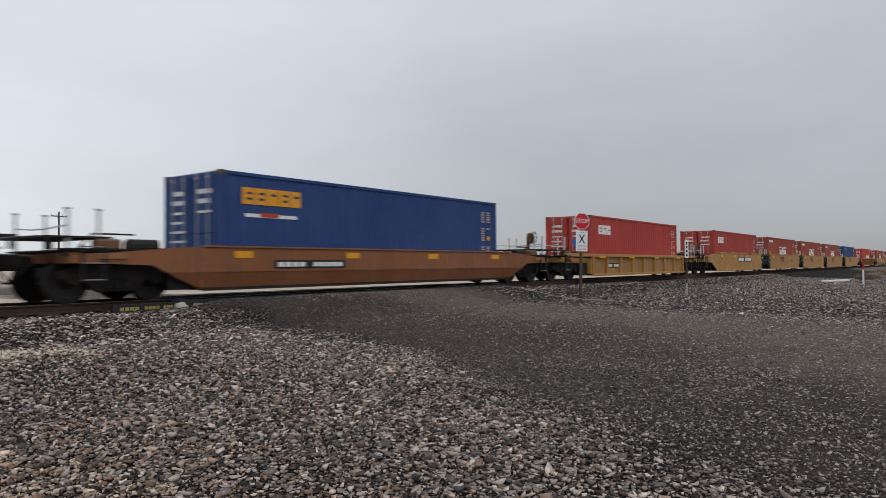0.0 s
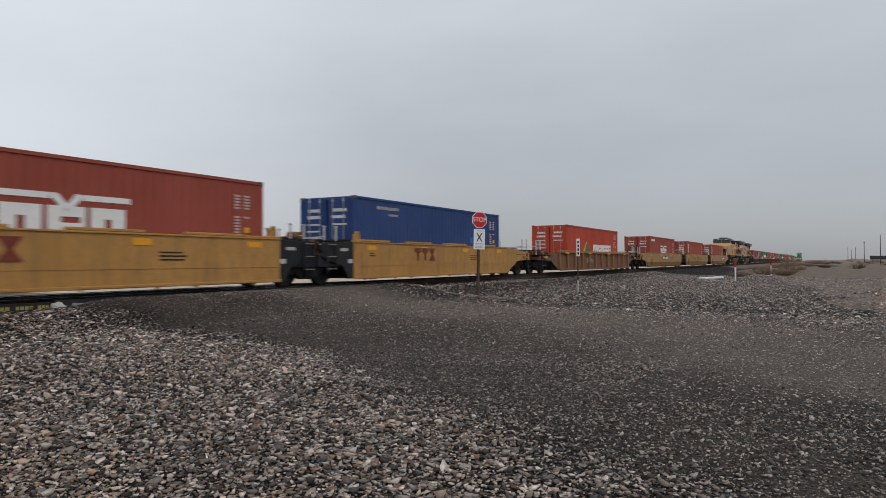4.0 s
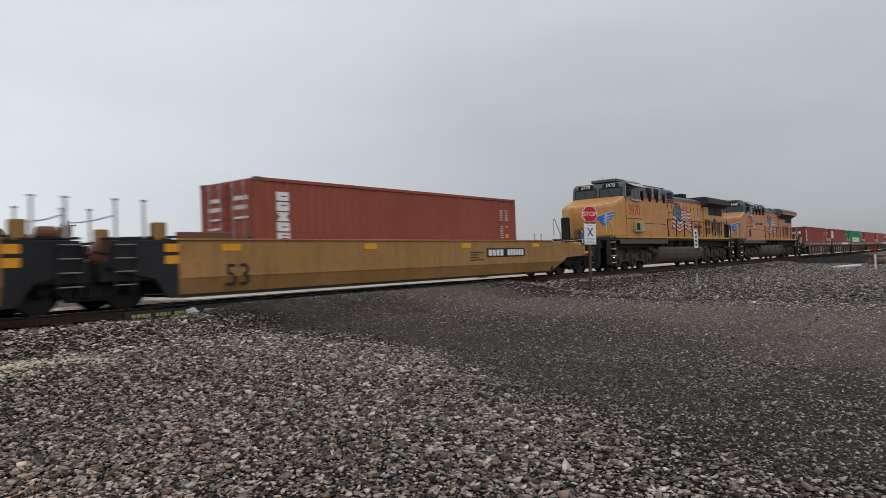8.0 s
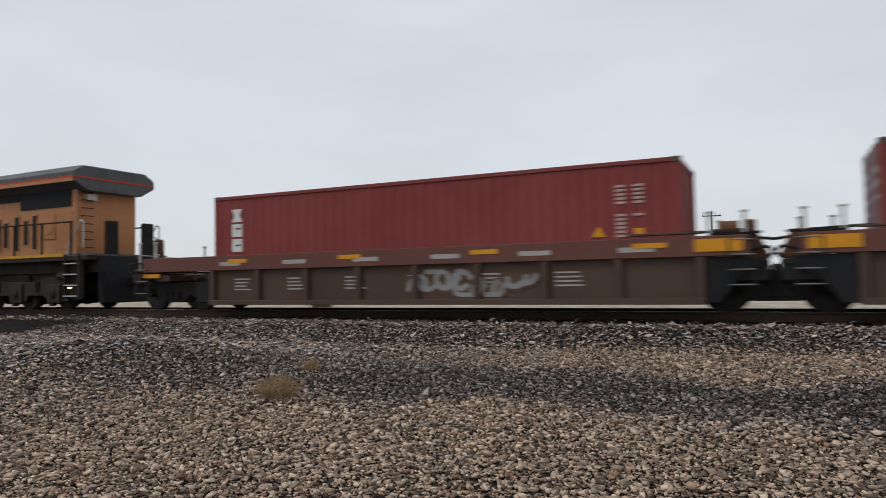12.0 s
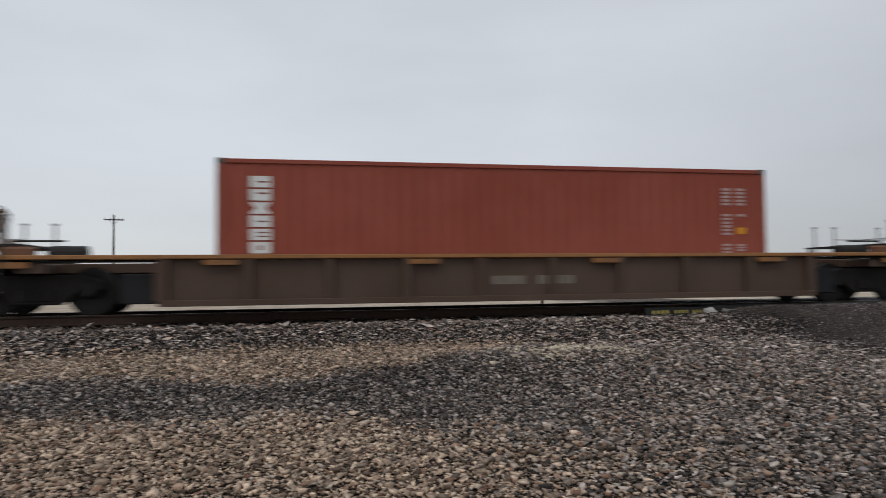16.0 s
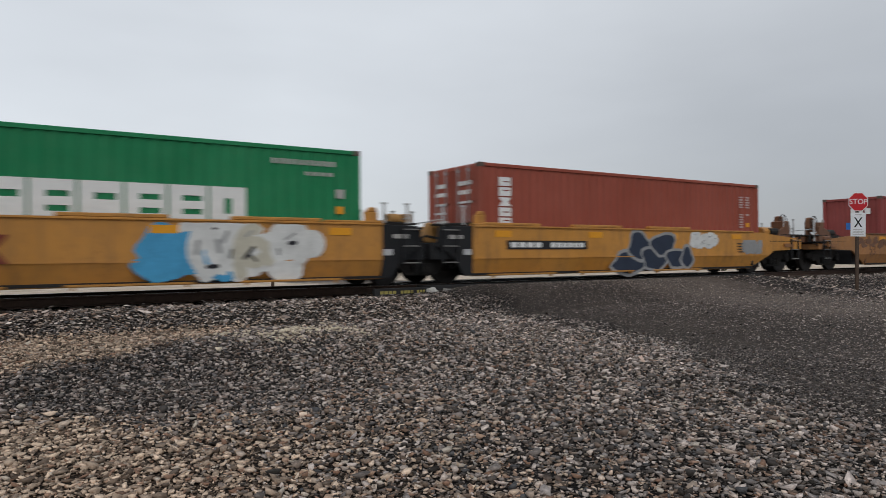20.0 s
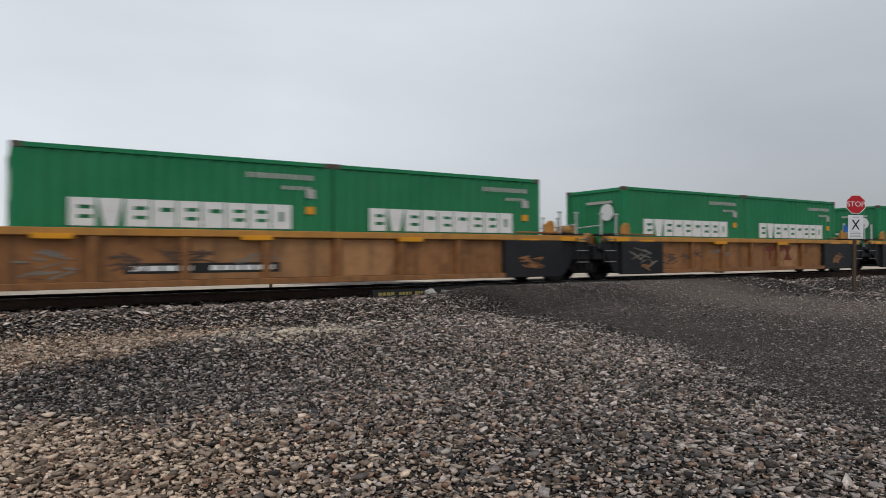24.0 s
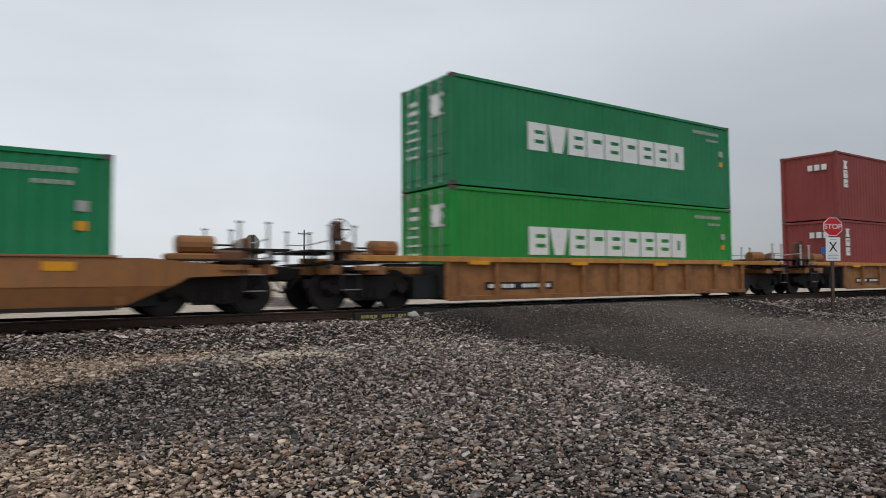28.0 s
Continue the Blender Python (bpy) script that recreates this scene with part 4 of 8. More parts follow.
    part("placard_flash", G().box(-4.8, -4.0, SIDE - 0.016, SIDE - 0.012, 2.1, 2.4), MAT["box_green"], b)
    upright_codes(b, 5.0, 2.4)
    put_container(b, 528.0)
    green_box(546.65, bright=True)
    for i, u in enumerate((568.8, 584.28, 600.05, 615.45, 631.15)):
        if i == 3:
            b = container(TWENTY, LOW, "box_maroon", "short dark maroon container with white block letters")
            upright_name(b, -2.5, 2.25, 3, 0.4, 0.38)
            upright_codes(b, 2.0, 2.2)
            put_container(b, u - 3.05)
        else:
            green_box(u - 3.05, length=TWENTY, height=LOW)
        green_box(u + 3.05, length=TWENTY, height=LOW)
    green_box(650.78)
    green_box(670.8, bright=True)
    green_box(670.8, z=0.2 + TALL + 0.02)
    tex_box(690.8)
    tex_box(690.8, z=0.2 + TALL + 0.02)


all_containers()

# ---- freight trucks and well cars ----
def wheel_pair(r):
    g = G()
    for s in (-1, 1):
        prof = [(-0.07, r * 0.45), (-0.07, r * 0.78), (-0.065, r), (0.045, r - 0.004), (0.05, r + 0.028), (0.075, r + 0.026), (0.075, r * 0.8), (0.03, r * 0.7), (0.03, r * 0.35), (0.06, 0.13)]
        prof = [(-0.09, 0.12), (-0.05, r * 0.35)] + prof[1:]
        g.lathe([(s * y if s > 0 else y * -1, q) for y, q in ([(-a, b) for a, b in prof])], (0, s * 0.7475, 0), 24)
    g.rod((0, -1.02, 0), (0, 1.02, 0), 0.085, 10)
    for a in range(4):
        c, s_ = math.cos(a * math.pi / 2) * r * 0.55, math.sin(a * math.pi / 2) * r * 0.55
        for y in (-0.80, 0.80):
            g.rod((c, y - 0.015, s_), (c, y + 0.015, s_), 0.045, 8)
    return g


def side_frame():
    g = G()
    outer = [(-1.15, 0.50), (-1.15, 0.66), (-0.72, 0.80), (0.72, 0.80), (1.15, 0.66), (1.15, 0.50), (0.72, 0.50), (0.42, 0.22), (-0.42, 0.22), (-0.72, 0.50)]
    g.prism(outer, -0.06, 0.06, "y")
    for s in (-1, 1):
        g.rod((s * 0.89, -0.14, 0.5), (s * 0.89, 0.05, 0.5), 0.13, 12)
        g.box(s * 0.89 - 0.16, s * 0.89 + 0.16, -0.09, 0.07, 0.44, 0.64)
    for i in range(3):
        x = -0.2 + 0.2 * i
        g.rod((x, -0.1, 0.3), (x, -0.1, 0.52), 0.085, 8)
    g.box(-0.4, 0.4, -0.1, 0.07, 0.24, 0.3)
    return g


FREIGHT_R = 0.46


def freight_truck(car, x, u):
    t = part("truck", shared(("bolster",), lambda: G().box(-0.22, 0.22, -1.0, 1.0, 0.42, 0.72).box(-0.3, 0.3, -0.4, 0.4, 0.7, 0.82).box(-0.9, 0.9, -0.06, 0.06, 0.35, 0.42), MAT["steel_dark"], 0.01), None, car, "greasy black two-axle truck", at=(x, 0, 0))
    for s in (-1, 1):
        part("side_frame", shared(("side_frame",), side_frame, MAT["steel_dark"], 0.01), None, t, at=pose(0, s * 0.98, 0, 0, 0, 0 if s < 0 else 180))
        w = part("wheelset", shared(("wheelset",), lambda: wheel_pair(FREIGHT_R), MAT["wheel"]), None, t, at=(s * 0.89, 0, FREIGHT_R))
        WHEELS.append((w, (s * 0.89, 0, FREIGHT_R), u + x, FREIGHT_R))
    return t


def brake_stand(car, x, out):
    """A hand brake on its stand, with grab rails, at a car's end."""
    part("brake_stand", G().box(x - 0.04, x + 0.04, -0.85, -0.72, 0.95, 1.95).prism([(x - out * 0.04, 1.0), (x - out * 0.55, 1.12), (x - out * 0.5, 1.3), (x - out * 0.04, 1.55)], -0.84, -0.74, "y"), MAT["car_brown"], car, "rusty brake stand", bevel=0.01)
    part("gear_box", G().box(x - 0.13, x + 0.13, -1.0, -0.78, 1.62, 2.06), MAT["car_brown"], car, "rusty brake gear box", bevel=0.04)
    g = G()
    cz, y, r = 1.86, -1.06, 0.25
    for i in range(16):
        a, b = 2 * math.pi * i / 16, 2 * math.pi * (i + 1) / 16
        g.rod((x + r * math.cos(a), y, cz + r * math.sin(a)), (x + r * math.cos(b), y, cz + r * math.sin(b)), 0.013, 5)
    for i in range(5):
        a = 2 * math.pi * i / 5
        g.rod((x, y, cz), (x + r * math.cos(a), y, cz + r * math.sin(a)), 0.014, 5)
    g.rod((x, y, cz), (x, -0.98, cz), 0.03, 6)
    part("brake_wheel", g, MAT["steel_dark"], car, "dark hand brake wheel")


def stanchions(car, x, out, tall, colour="pipe"):
    """Pale upright pipes and a bent grab iron at a car's end."""
    for y in (-1.25, 1.25):
        for dx in (0.0, 0.62):
            px = x - out * dx
            part("stanchion", shared(("stanchion", tall), lambda: G().rod((0, 0, 0.95), (0, 0, tall), 0.034, 6).rod((-0.07, 0, tall - 0.02), (0.07, 0, tall - 0.02), 0.024, 6), MAT[colour]), None, car, "pale upright pipe", at=(px, y, 0))
    part("grab_iron", G().pipe([(x, -1.25, tall - 0.35), (x + out * 0.02, -0.4, tall - 0.4), (x, 0.4, tall - 0.4), (x, 1.25, tall - 0.35)], 0.016), MAT[colour], car)


def ladder(car, x, z0, z1, y=-1.5):
    lad = part("ladder", G().box(x - 0.24, x - 0.2, y - 0.05, y, z0, z1), MAT["car_black"], car, "black steel ladder")
    part("ladder_rail", G().box(x + 0.2, x + 0.24, y - 0.05, y, z0, z1), MAT["car_black"], lad)
    n = int((z1 - z0) / 0.3)
    for i in range(n + 1):
        part("rung", shared(("rung",), lambda: G().rod((-0.22, 0, 0), (0.22, 0, 0), 0.015, 6), MAT["rung"]), None, lad, at=(x, y - 0.04, z0 + 0.04 + i * (z1 - z0 - 0.08) / n))


STYLE = {
    # paint, height of the side's top, chord paint and its foot (None: smooth side), panel paint, end paint
    "tan": ("car_tan", 1.46, None, None, None, "car_black"),
    "yellow": ("car_yellow", 1.42, None, None, None, "car_black"),
    "amber": ("car_amber", 1.41, None, None, None, "car_black"),
    "orange": ("car_rusty", 1.19, None, None, None, "car_rusty"),
    "rust": ("car_rust", 1.43, None, None, None, "car_brown"),
    "low": ("car_orange", 1.15, None, None, None, "car_orange"),
    "ribbed": ("car_yellow", 1.22, "car_yellow", 1.08, "car_tan", "car_yellow"),
    "brown": ("car_brown", 1.42, "car_orange", 1.27, "car_brown", "car_brown"),
    "maroon": ("car_dark", 1.47, "car_maroon", 1.08, "car_dark", "car_black"),
    "dark": ("car_dark", 1.16, "car_rust", 1.08, "car_dark", "car_dark"),
    "chord": ("car_panel", 1.27, "car_amber", 1.13, "car_panel", "car_black"),
}


def side_plate(xl, xr, lown, rown, z0, top, yo, bent):
    """A well's side, rising over the trucks where the car ends on its own truck; bent: its foot leans inwards."""
    fold = 0.62
    s = 1 if yo < 0 else -1
    lo = [(xl, z0), (xr, z0), (xr + (0.95 if rown else 0), fold), (xl - (0.95 if lown else 0), fold)]
    up = [(xl - (0.95 if lown else 0), fold), (xr + (0.95 if rown else 0), fold)]
    up += [(xr + 1.25, 0.78), (xr + 3.0, 0.84), (xr + 3.0, top - 0.22), (xr + 0.5, top)] if rown else [(xr, top)]
    up += [(xl - 0.5, top), (xl - 3.0, top - 0.22), (xl - 3.0, 0.84), (xl - 1.25, 0.78)] if lown else [(xl, top)]
    g = G().prism(up, min(yo, yo + 0.05 * s), max(yo, yo + 0.05 * s), "y")
    h = G().prism(lo, min(yo, yo + 0.05 * s), max(yo, yo + 0.05 * s), "y")
    if bent:
        h.v = [(x, y + s * 0.34 * max(0.0, fold - z), z) for x, y, z in h.v]
    return g.add(h.v, h.f)


FACES = {}


def well_car(u, left, right, well, style, label, lown=False, rown=False, truck_right=True, guides=False, brake=0):
    """One unit of a container train. u: its middle; left and right: where it ends along the train; well: half the well's length;
    lown, rown: it ends there on a truck and coupler of its own, and otherwise leans on the next unit's truck."""
    colour, top, chord, foot, panel, endc = STYLE[style]
    u, left, right = along(u), along(left), along(right)
    car = thing("well_car", label, "rail car", "well cars of the train")
    m = MAT[colour]
    a, b = left - u, right - u
    xl, xr = max(-well, a + (3.6 if lown else 0.9)), min(well, b - (3.6 if rown else 0.9))
    z0 = 0.2
    FACES[car] = -1.402 if chord else -1.502
    for s in (-1, 1):
        y = s * 1.5
        bent = style in ("tan", "rust", "orange", "low", "amber")
        g = side_plate(xl, xr, lown and (chord is None or style == "brown"), rown and (chord is None or style == "brown"), z0, foot if chord else top, y - s * (0.1 if chord else 0.0), bent)
        part("well_side", g, MAT[panel] if chord else m, car)
        if chord:
            ca, cb = (a + 1.1 if lown else a + 0.42), (b - 1.1 if rown else b - 0.42)
            if style == "brown":
                ca, cb = xl, xr
            part("top_chord", G().box(ca, cb, min(y, y - s * 0.2) - (0.03 if s < 0 else 0), max(y, y - s * 0.2) + (0.03 if s > 0 else 0), foot, top), MAT[chord], car, "long top chord", bevel=0.01)
            n = max(4, round((xr - xl) / 1.55))
            for i in range(n + 1):
                part("side_rib", shared(("side_rib", panel, foot), lambda: G().box(-0.075, 0.075, -0.12, 0, z0, foot - 0.004), MAT[chord if style in ("ribbed", "brown") else colour], 0.012), None, car, at=pose(xl + 0.08 + (xr - xl - 0.16) * i / n, y - s * 0.1, 0, 0, 0, 0 if s < 0 else 180))
            part("bottom_sill", G().box(xl, xr, min(y, y + s * 0.06), max(y, y + s * 0.06), z0 - 0.03, z0 + 0.09), m, car, bevel=0.008)
        else:
            part("top_flange", G().box(xl, xr, min(y + s * 0.035, y - s * 0.13), max(y + s * 0.035, y - s * 0.13), top, top + 0.045), MAT["car_brown"] if style == "rust" else m, car, bevel=0.008)
            part("bottom_sill", G().box(xl, xr, min(y, y + s * 0.05) - (s * 0.15 if bent else 0), max(y, y + s * 0.05) - (s * 0.15 if bent else 0), z0 - 0.02, z0 + 0.06), m, car, bevel=0.008)
            if style in ("yellow", "amber"):
                for i in range(int((xr - xl) / 3.1)):
                    c = xl + 1.55 + i * 3.1
                    if c < xr - 1.2:
                        part("top_pad", shared(("top_pad", colour), lambda: G().box(-0.95, 0.95, -0.03, 0.16, 0, 0.075), m, 0.015), None, car, at=pose(c - 0.3, y, top + 0.045, 0, 0, 0 if s < 0 else 180))
                    part("step_bar", shared(("step_bar", colour), lambda: G().box(-1.1, 1.1, -0.09, 0, 0.2, 0.235).box(-1.0, -0.94, -0.07, 0, 0.14, 0.2).box(0.94, 1.0, -0.07, 0, 0.14, 0.2), m), None, car, at=pose(c, y, 0, 0, 0, 0 if s < 0 else 180))
            part("crease", G().box(xl + 0.1, xr - 0.1, min(y, y + s * 0.012), max(y, y + s * 0.012), 0.62, 0.645), m, car)
        # yellow reflective plates along the side
        for i in range(4):
            c = xl + (xr - xl) * (0.08 + 0.28 * i)
            zt = (top - 0.10) if chord is None else (top - 0.09)
            part("reflector", shared(("reflector", style == "dark", chord is None), lambda: G().box(-0.26, 0.26, -0.012, 0, -0.08, 0.08) if chord is None else G().box(-0.32, 0.32, -0.045, 0, -0.05, 0.05), MAT["car_orange" if style == "dark" else "yellow_mark"]), None, car, "yellow reflective plate", at=pose(c, y, zt - 0.06, 0, 0, 0 if s < 0 else 180))
    part("well_floor", G().box(xl, xr, -1.45, 1.45, z0, z0 + 0.06), MAT["steel_dark"], car)
    for own, x, e, out in ((lown, xl, a, -1), (rown, xr, b, 1)):
        part("bulkhead", G().box(min(x, x + out * 0.1), max(x, x + out * 0.1), -1.44, 1.44, z0 + 0.08, (foot if chord else top) - 0.06), MAT[endc], car)
        if own:
            tx = e - out * 1.75
            part("end_deck", G().box(min(x, e - out * 0.45), max(x, e - out * 0.45), -0.55, 0.55, 0.82, 1.02).box(min(e - out * 0.9, e - out * 0.62), max(e - out * 0.9, e - out * 0.62), -1.45, 1.45, 0.82, 1.05), m, car, bevel=0.015)
            part("bolster_arm", G().box(tx - 0.25, tx + 0.25, -1.42, 1.42, 0.82, 1.0), m, car, bevel=0.012)
            part("walkway", G().box(min(e - out * 0.55, e - out * 1.7), max(e - out * 0.55, e - out * 1.7), -1.45, 1.45, 1.06, 1.10).box(min(e - out * 0.5, e - out * 2.6), max(e - out * 0.5, e - out * 2.6), -1.5, -1.1, 1.1, 1.13), MAT["steel_dark"], car, "open steel walkway")
            part("center_sill", G().box(min(x, e - out * 0.7), max(x, e - out * 0.7), -0.45, 0.45, 0.5, 0.82).box(min(x, x + out * 0.75), max(x, x + out * 0.75), -1.25, 1.25, 0.22, 0.8), MAT["car_black"], car, "black sill over the truck", bevel=0.02)
            part("coupler", G().box(min(e + out * 0.12, e - out * 0.9), max(e + out * 0.12, e - out * 0.9), -0.12, 0.12, 0.74, 0.98).box(min(e + out * 0.18, e - out * 0.2), max(e + out * 0.18, e - out * 0.2), -0.22, 0.2, 0.68, 1.02), MAT["steel_dark"], car, bevel=0.03)
            part("air_hose", G().pipe([(e - out * 0.3, -0.45, 0.8), (e - out * 0.05, -0.45, 0.55), (e + out * 0.1, -0.3, 0.42), (e + out * 0.2, -0.1, 0.5)], 0.025), MAT["steel_dark"], car)
            stanchions(car, e - out * 0.66, out, 1.95)
            p0, p1 = sorted((e - out * 0.15, e - out * 1.55))
            part("crossover_platform", G().box(p0, p1, -1.3, 1.3, 1.34, 1.38).box(p0 + 0.1, p0 + 0.16, -1.3, -1.24, 1.1, 1.34).box(p1 - 0.16, p1 - 0.1, -1.3, -1.24, 1.1, 1.34).box(p0 + 0.1, p0 + 0.16, 1.24, 1.3, 1.1, 1.34).box(p1 - 0.16, p1 - 0.1, 1.24, 1.3, 1.1, 1.34), MAT["steel_dark"], car, "black steel crossover platform")
            if style in ("amber", "low", "chord"):
                part("air_reservoir", G().rod((e - out * 1.75, -1.05, 1.44), (e - out * 2.5, -1.05, 1.44), 0.19, 12).box(min(e - out * 1.6, e - out * 2.7), max(e - out * 1.6, e - out * 2.7), -1.3, -0.8, 1.12, 1.26), m, car, "painted air tank on its shelf", bevel=0.03)
                part("lever_casting", G().prism([(e - out * 1.0, 1.1), (e - out * 1.5, 1.1), (e - out * 1.3, 1.55), (e - out * 1.02, 1.62)], -1.2, -0.95, "y"), MAT["car_brown"], car, "rusty lever casting", bevel=0.03)
            else:
                part("air_reservoir", G().rod((e - out * 1.95, -1.1, 1.2), (e - out * 2.65, -1.1, 1.2), 0.15, 12), MAT["steel_dark"], car, "black air tank", bevel=0.02)
            if style == "tan":
                part("tool_box", G().box(min(e - out * 1.75, e - out * 2.45), max(e - out * 1.75, e - out * 2.45), -1.42, -1.0, 1.135, 1.42), MAT["car_amber"], car, "small yellow box on the deck", bevel=0.02)
            if style in ("amber", "rust"):
                part("brake_frame", G().prism([(e - out * 0.95, 1.1), (e - out * 1.85, 1.1), (e - out * 1.7, 1.5), (e - out * 1.15, 1.72), (e - out * 0.95, 1.72)], -1.3, -1.22, "y").box(min(e - out * 1.0, e - out * 1.3), max(e - out * 1.0, e - out * 1.3), -1.3, -0.75, 1.5, 1.86), MAT["car_brown"], car, "rusty frame of the brake gear", bevel=0.02)
                part("brake_cylinder", G().rod((e - out * 1.6, -1.15, 1.45), (e - out * 2.15, -1.15, 1.45), 0.15, 12).rod((e - out * 2.15, -1.15, 1.45), (e - out * 2.75, -1.15, 1.35), 0.03, 6).box(min(e - out * 1.55, e - out * 2.3), max(e - out * 1.55, e - out * 2.3), -1.3, -0.9, 1.12, 1.36), MAT["steel_dark"], car, "black brake cylinder", bevel=0.015)
                part("lever_rod", G().rod((e - out * 2.2, -1.3, 1.2), (x - out * 0.4, -1.38, top - 0.02), 0.03, 6).rod((e - out * 0.6, -1.2, 1.15), (e - out * 1.1, -1.22, 1.6), 0.03, 6), MAT["car_brown"], car)
            part("valve_box", G().box(min(e - out * 1.2, e - out * 1.75), max(e - out * 1.2, e - out * 1.75), -1.34, -1.05, 1.1, 1.33), MAT["car_brown"], car, "rusty valve box", bevel=0.04)
            part("brake_pipe", G().pipe([(e - out * 0.5, -1.4, 1.0), (e - out * 1.4, -1.42, 0.92), (e - out * 2.0, -1.4, 1.05), (x, -1.36, 1.05)], 0.025).pipe([(e - out * 1.0, -0.9, 1.12), (e - out * 1.3, -0.95, 1.45), (e - out * 2.2, -0.95, 1.45)], 0.02), MAT["steel_dark"], car)
            part("end_reflector", G().box(min(e - out * 1.15, e - out * 1.75), max(e - out * 1.15, e - out * 1.75), -1.545, -1.5, 0.92, 1.03), MAT["yellow_mark"] if style in ("maroon", "tan", "brown") else MAT["car_orange"], car, "small plate at the car's end")
            ladder(car, e - out * 1.05, 0.45, 1.2)
            if brake == out:
                brake_stand(car, e - out * 1.0, out)
            freight_truck(car, tx, u)
        else:
            # black end panels over the shared truck
            zt = foot - 0.004 if chord else top + 0.02
            for y0, y1 in ((-1.46, -1.38), (1.38, 1.46)):
                panel_ = [(x, 0.2), (x, zt), (e - out * 0.3, zt - 0.03), (e - out * 0.2, 0.92), (e - out * 0.5, 0.8), (x + out * 0.55, 0.62), (x + out * 0.25, 0.2)]
                part("end_panel", G().prism(panel_, y0, y1, "y"), MAT["car_black"], car, "black end panel over the shared truck", bevel=0.01)
            part("end_sill", G().box(min(x, e - out * 0.1), max(x, e - out * 0.1), -1.37, 1.37, 0.60, 1.02), MAT["car_black"], car, bevel=0.02)
            part("air_hose", G().pipe([(x + out * 0.1, -1.2, top - 0.1), (e - out * 0.5, -1.15, top - 0.3), (e - out * 0.1, -1.1, top - 0.22), (e + out * 0.1, -1.0, 1.05)], 0.03), MAT["steel_dark"], car)
            part("air_hose", G().pipe([(x + out * 0.2, -0.6, top + 0.06), (e - out * 0.3, -0.55, top - 0.02), (e, -0.5, top - 0.06)], 0.03), MAT["steel_dark"], car)
            gear = "car_tan" if style in ("chord", "amber") else "car_brown"
            part("slack_lever", G().prism([(e - out * 0.75, 1.0), (e - out * 0.6, top + 0.05), (e - out * 0.3, top + 0.12), (e - out * 0.05, 1.02)], -0.95, -0.72, "y"), MAT[gear], car, "rusty lever casting at the joint", bevel=0.03)
            if out > 0:
                part("brake_valve", G().rod((e - 0.95, -1.05, top + 0.16), (e - 0.6, -1.05, top + 0.16), 0.14, 10).box(e - 1.1, e - 0.35, -1.15, -0.8, top + 0.02, top + 0.14).box(e - 0.5, e - 0.3, -1.1, -0.9, top + 0.1, top + 0.3), MAT[gear], car, "rusty brake valve", bevel=0.02)
            part("drawn_rod", G().rod((x - out * 0.3, -1.25, top + 0.10), (e - out * 0.2, -1.2, top + 0.05), 0.025, 6), MAT["steel_dark"], car)
            part("mesh_walk", G().box(min(x + out * 0.1, e - out * 0.35), max(x + out * 0.1, e - out * 0.35), -1.42, -1.0, top + 0.02, top + 0.05), MAT["steel_dark"], car, "black grating step")
            if guides:
                for y in (-1.3, 1.3):
                    part("corner_guide", shared(("corner_guide", colour), lambda: G().box(-0.14, 0.14, -0.08, 0.08, 0, 0.42).box(-0.14, -0.05, -0.14, 0.14, 0, 0.42), m, 0.015), None, car, "upright corner guide", at=(x + out * 0.35, y, top - 0.02))
            elif style in ("amber", "yellow", "chord"):
                part("corner_guide", shared(("low_guide", colour), lambda: G().box(-0.16, 0.16, -0.06, 0.05, 0, 0.26).prism([(-0.16, 0.26), (0.16, 0.26), (0.1, 0.36), (-0.05, 0.36)], -0.06, 0.0, "y"), MAT[chord or colour], 0.015), None, car, "low corner guide", at=(min(xr - 0.1, 6.25) if out > 0 else max(xl + 0.1, -6.25), -1.4, top + 0.04))
            part("corner_rim", G().box(min(x, x - out * 1.4), max(x, x - out * 1.4), -1.53, -1.36, top + 0.046, top + (0.19 if guides else 0.09)), MAT["car_brown"] if guides else m, car, bevel=0.01)
            stanchions(car, e - out * 0.5, out, 2.35 if guides else 1.95)
            ladder(car, e - out * 0.55, 0.5, top - 0.05)
            if guides:
                for z in (top - 0.16, top - 0.42):
                    part("end_reflector", shared(("end_reflector",), lambda: G().box(-0.16, 0.16, -0.012, 0, -0.09, 0.09), MAT["yellow_mark"]), None, car, "yellow reflective plate", at=(x + out * 0.16, -1.462, z))
            elif chord:
                px = e - out * 0.95
                part("end_reflector", G().box(px - 0.42, px + 0.42, -1.545, -1.531, top - 0.3 if style == "maroon" else top - 0.14, top - 0.06 if style == "maroon" else top - 0.03), MAT["yellow_mark"], car, "orange reflective plate on the chord")
            else:
                part("number_plate", G().box(x + out * 0.5 - 0.2, x + out * 0.5 + 0.2, -1.466, -1.461, top - 0.3, top - 0.2), MAT["grey_mark"], car, "small pale number plate")
                part("end_reflector", G().box(x + out * 0.16 - 0.12, x + out * 0.16 + 0.12, -1.466, -1.461, 0.72, 0.86), MAT["pipe"], car, "small pale reflective plate")
    if not rown:
        freight_truck(car, b, u)
    MOVERS.append((car, u, 0))
    car.matrix_basis = pose(u, TRACK, 0)
    return car


def face(car):
    """Where the near side's sheet lies, for paint on it."""
    return FACES[car]


def car_mark(car, name, colour, fill, label=""):
    """Small print and scrawls: one part of kind stuff."""
    g = G()
    fill(g)
    return tagged(part(name, g, MAT[colour], car, label), kind="stuff")


CAR_Y = -1.502


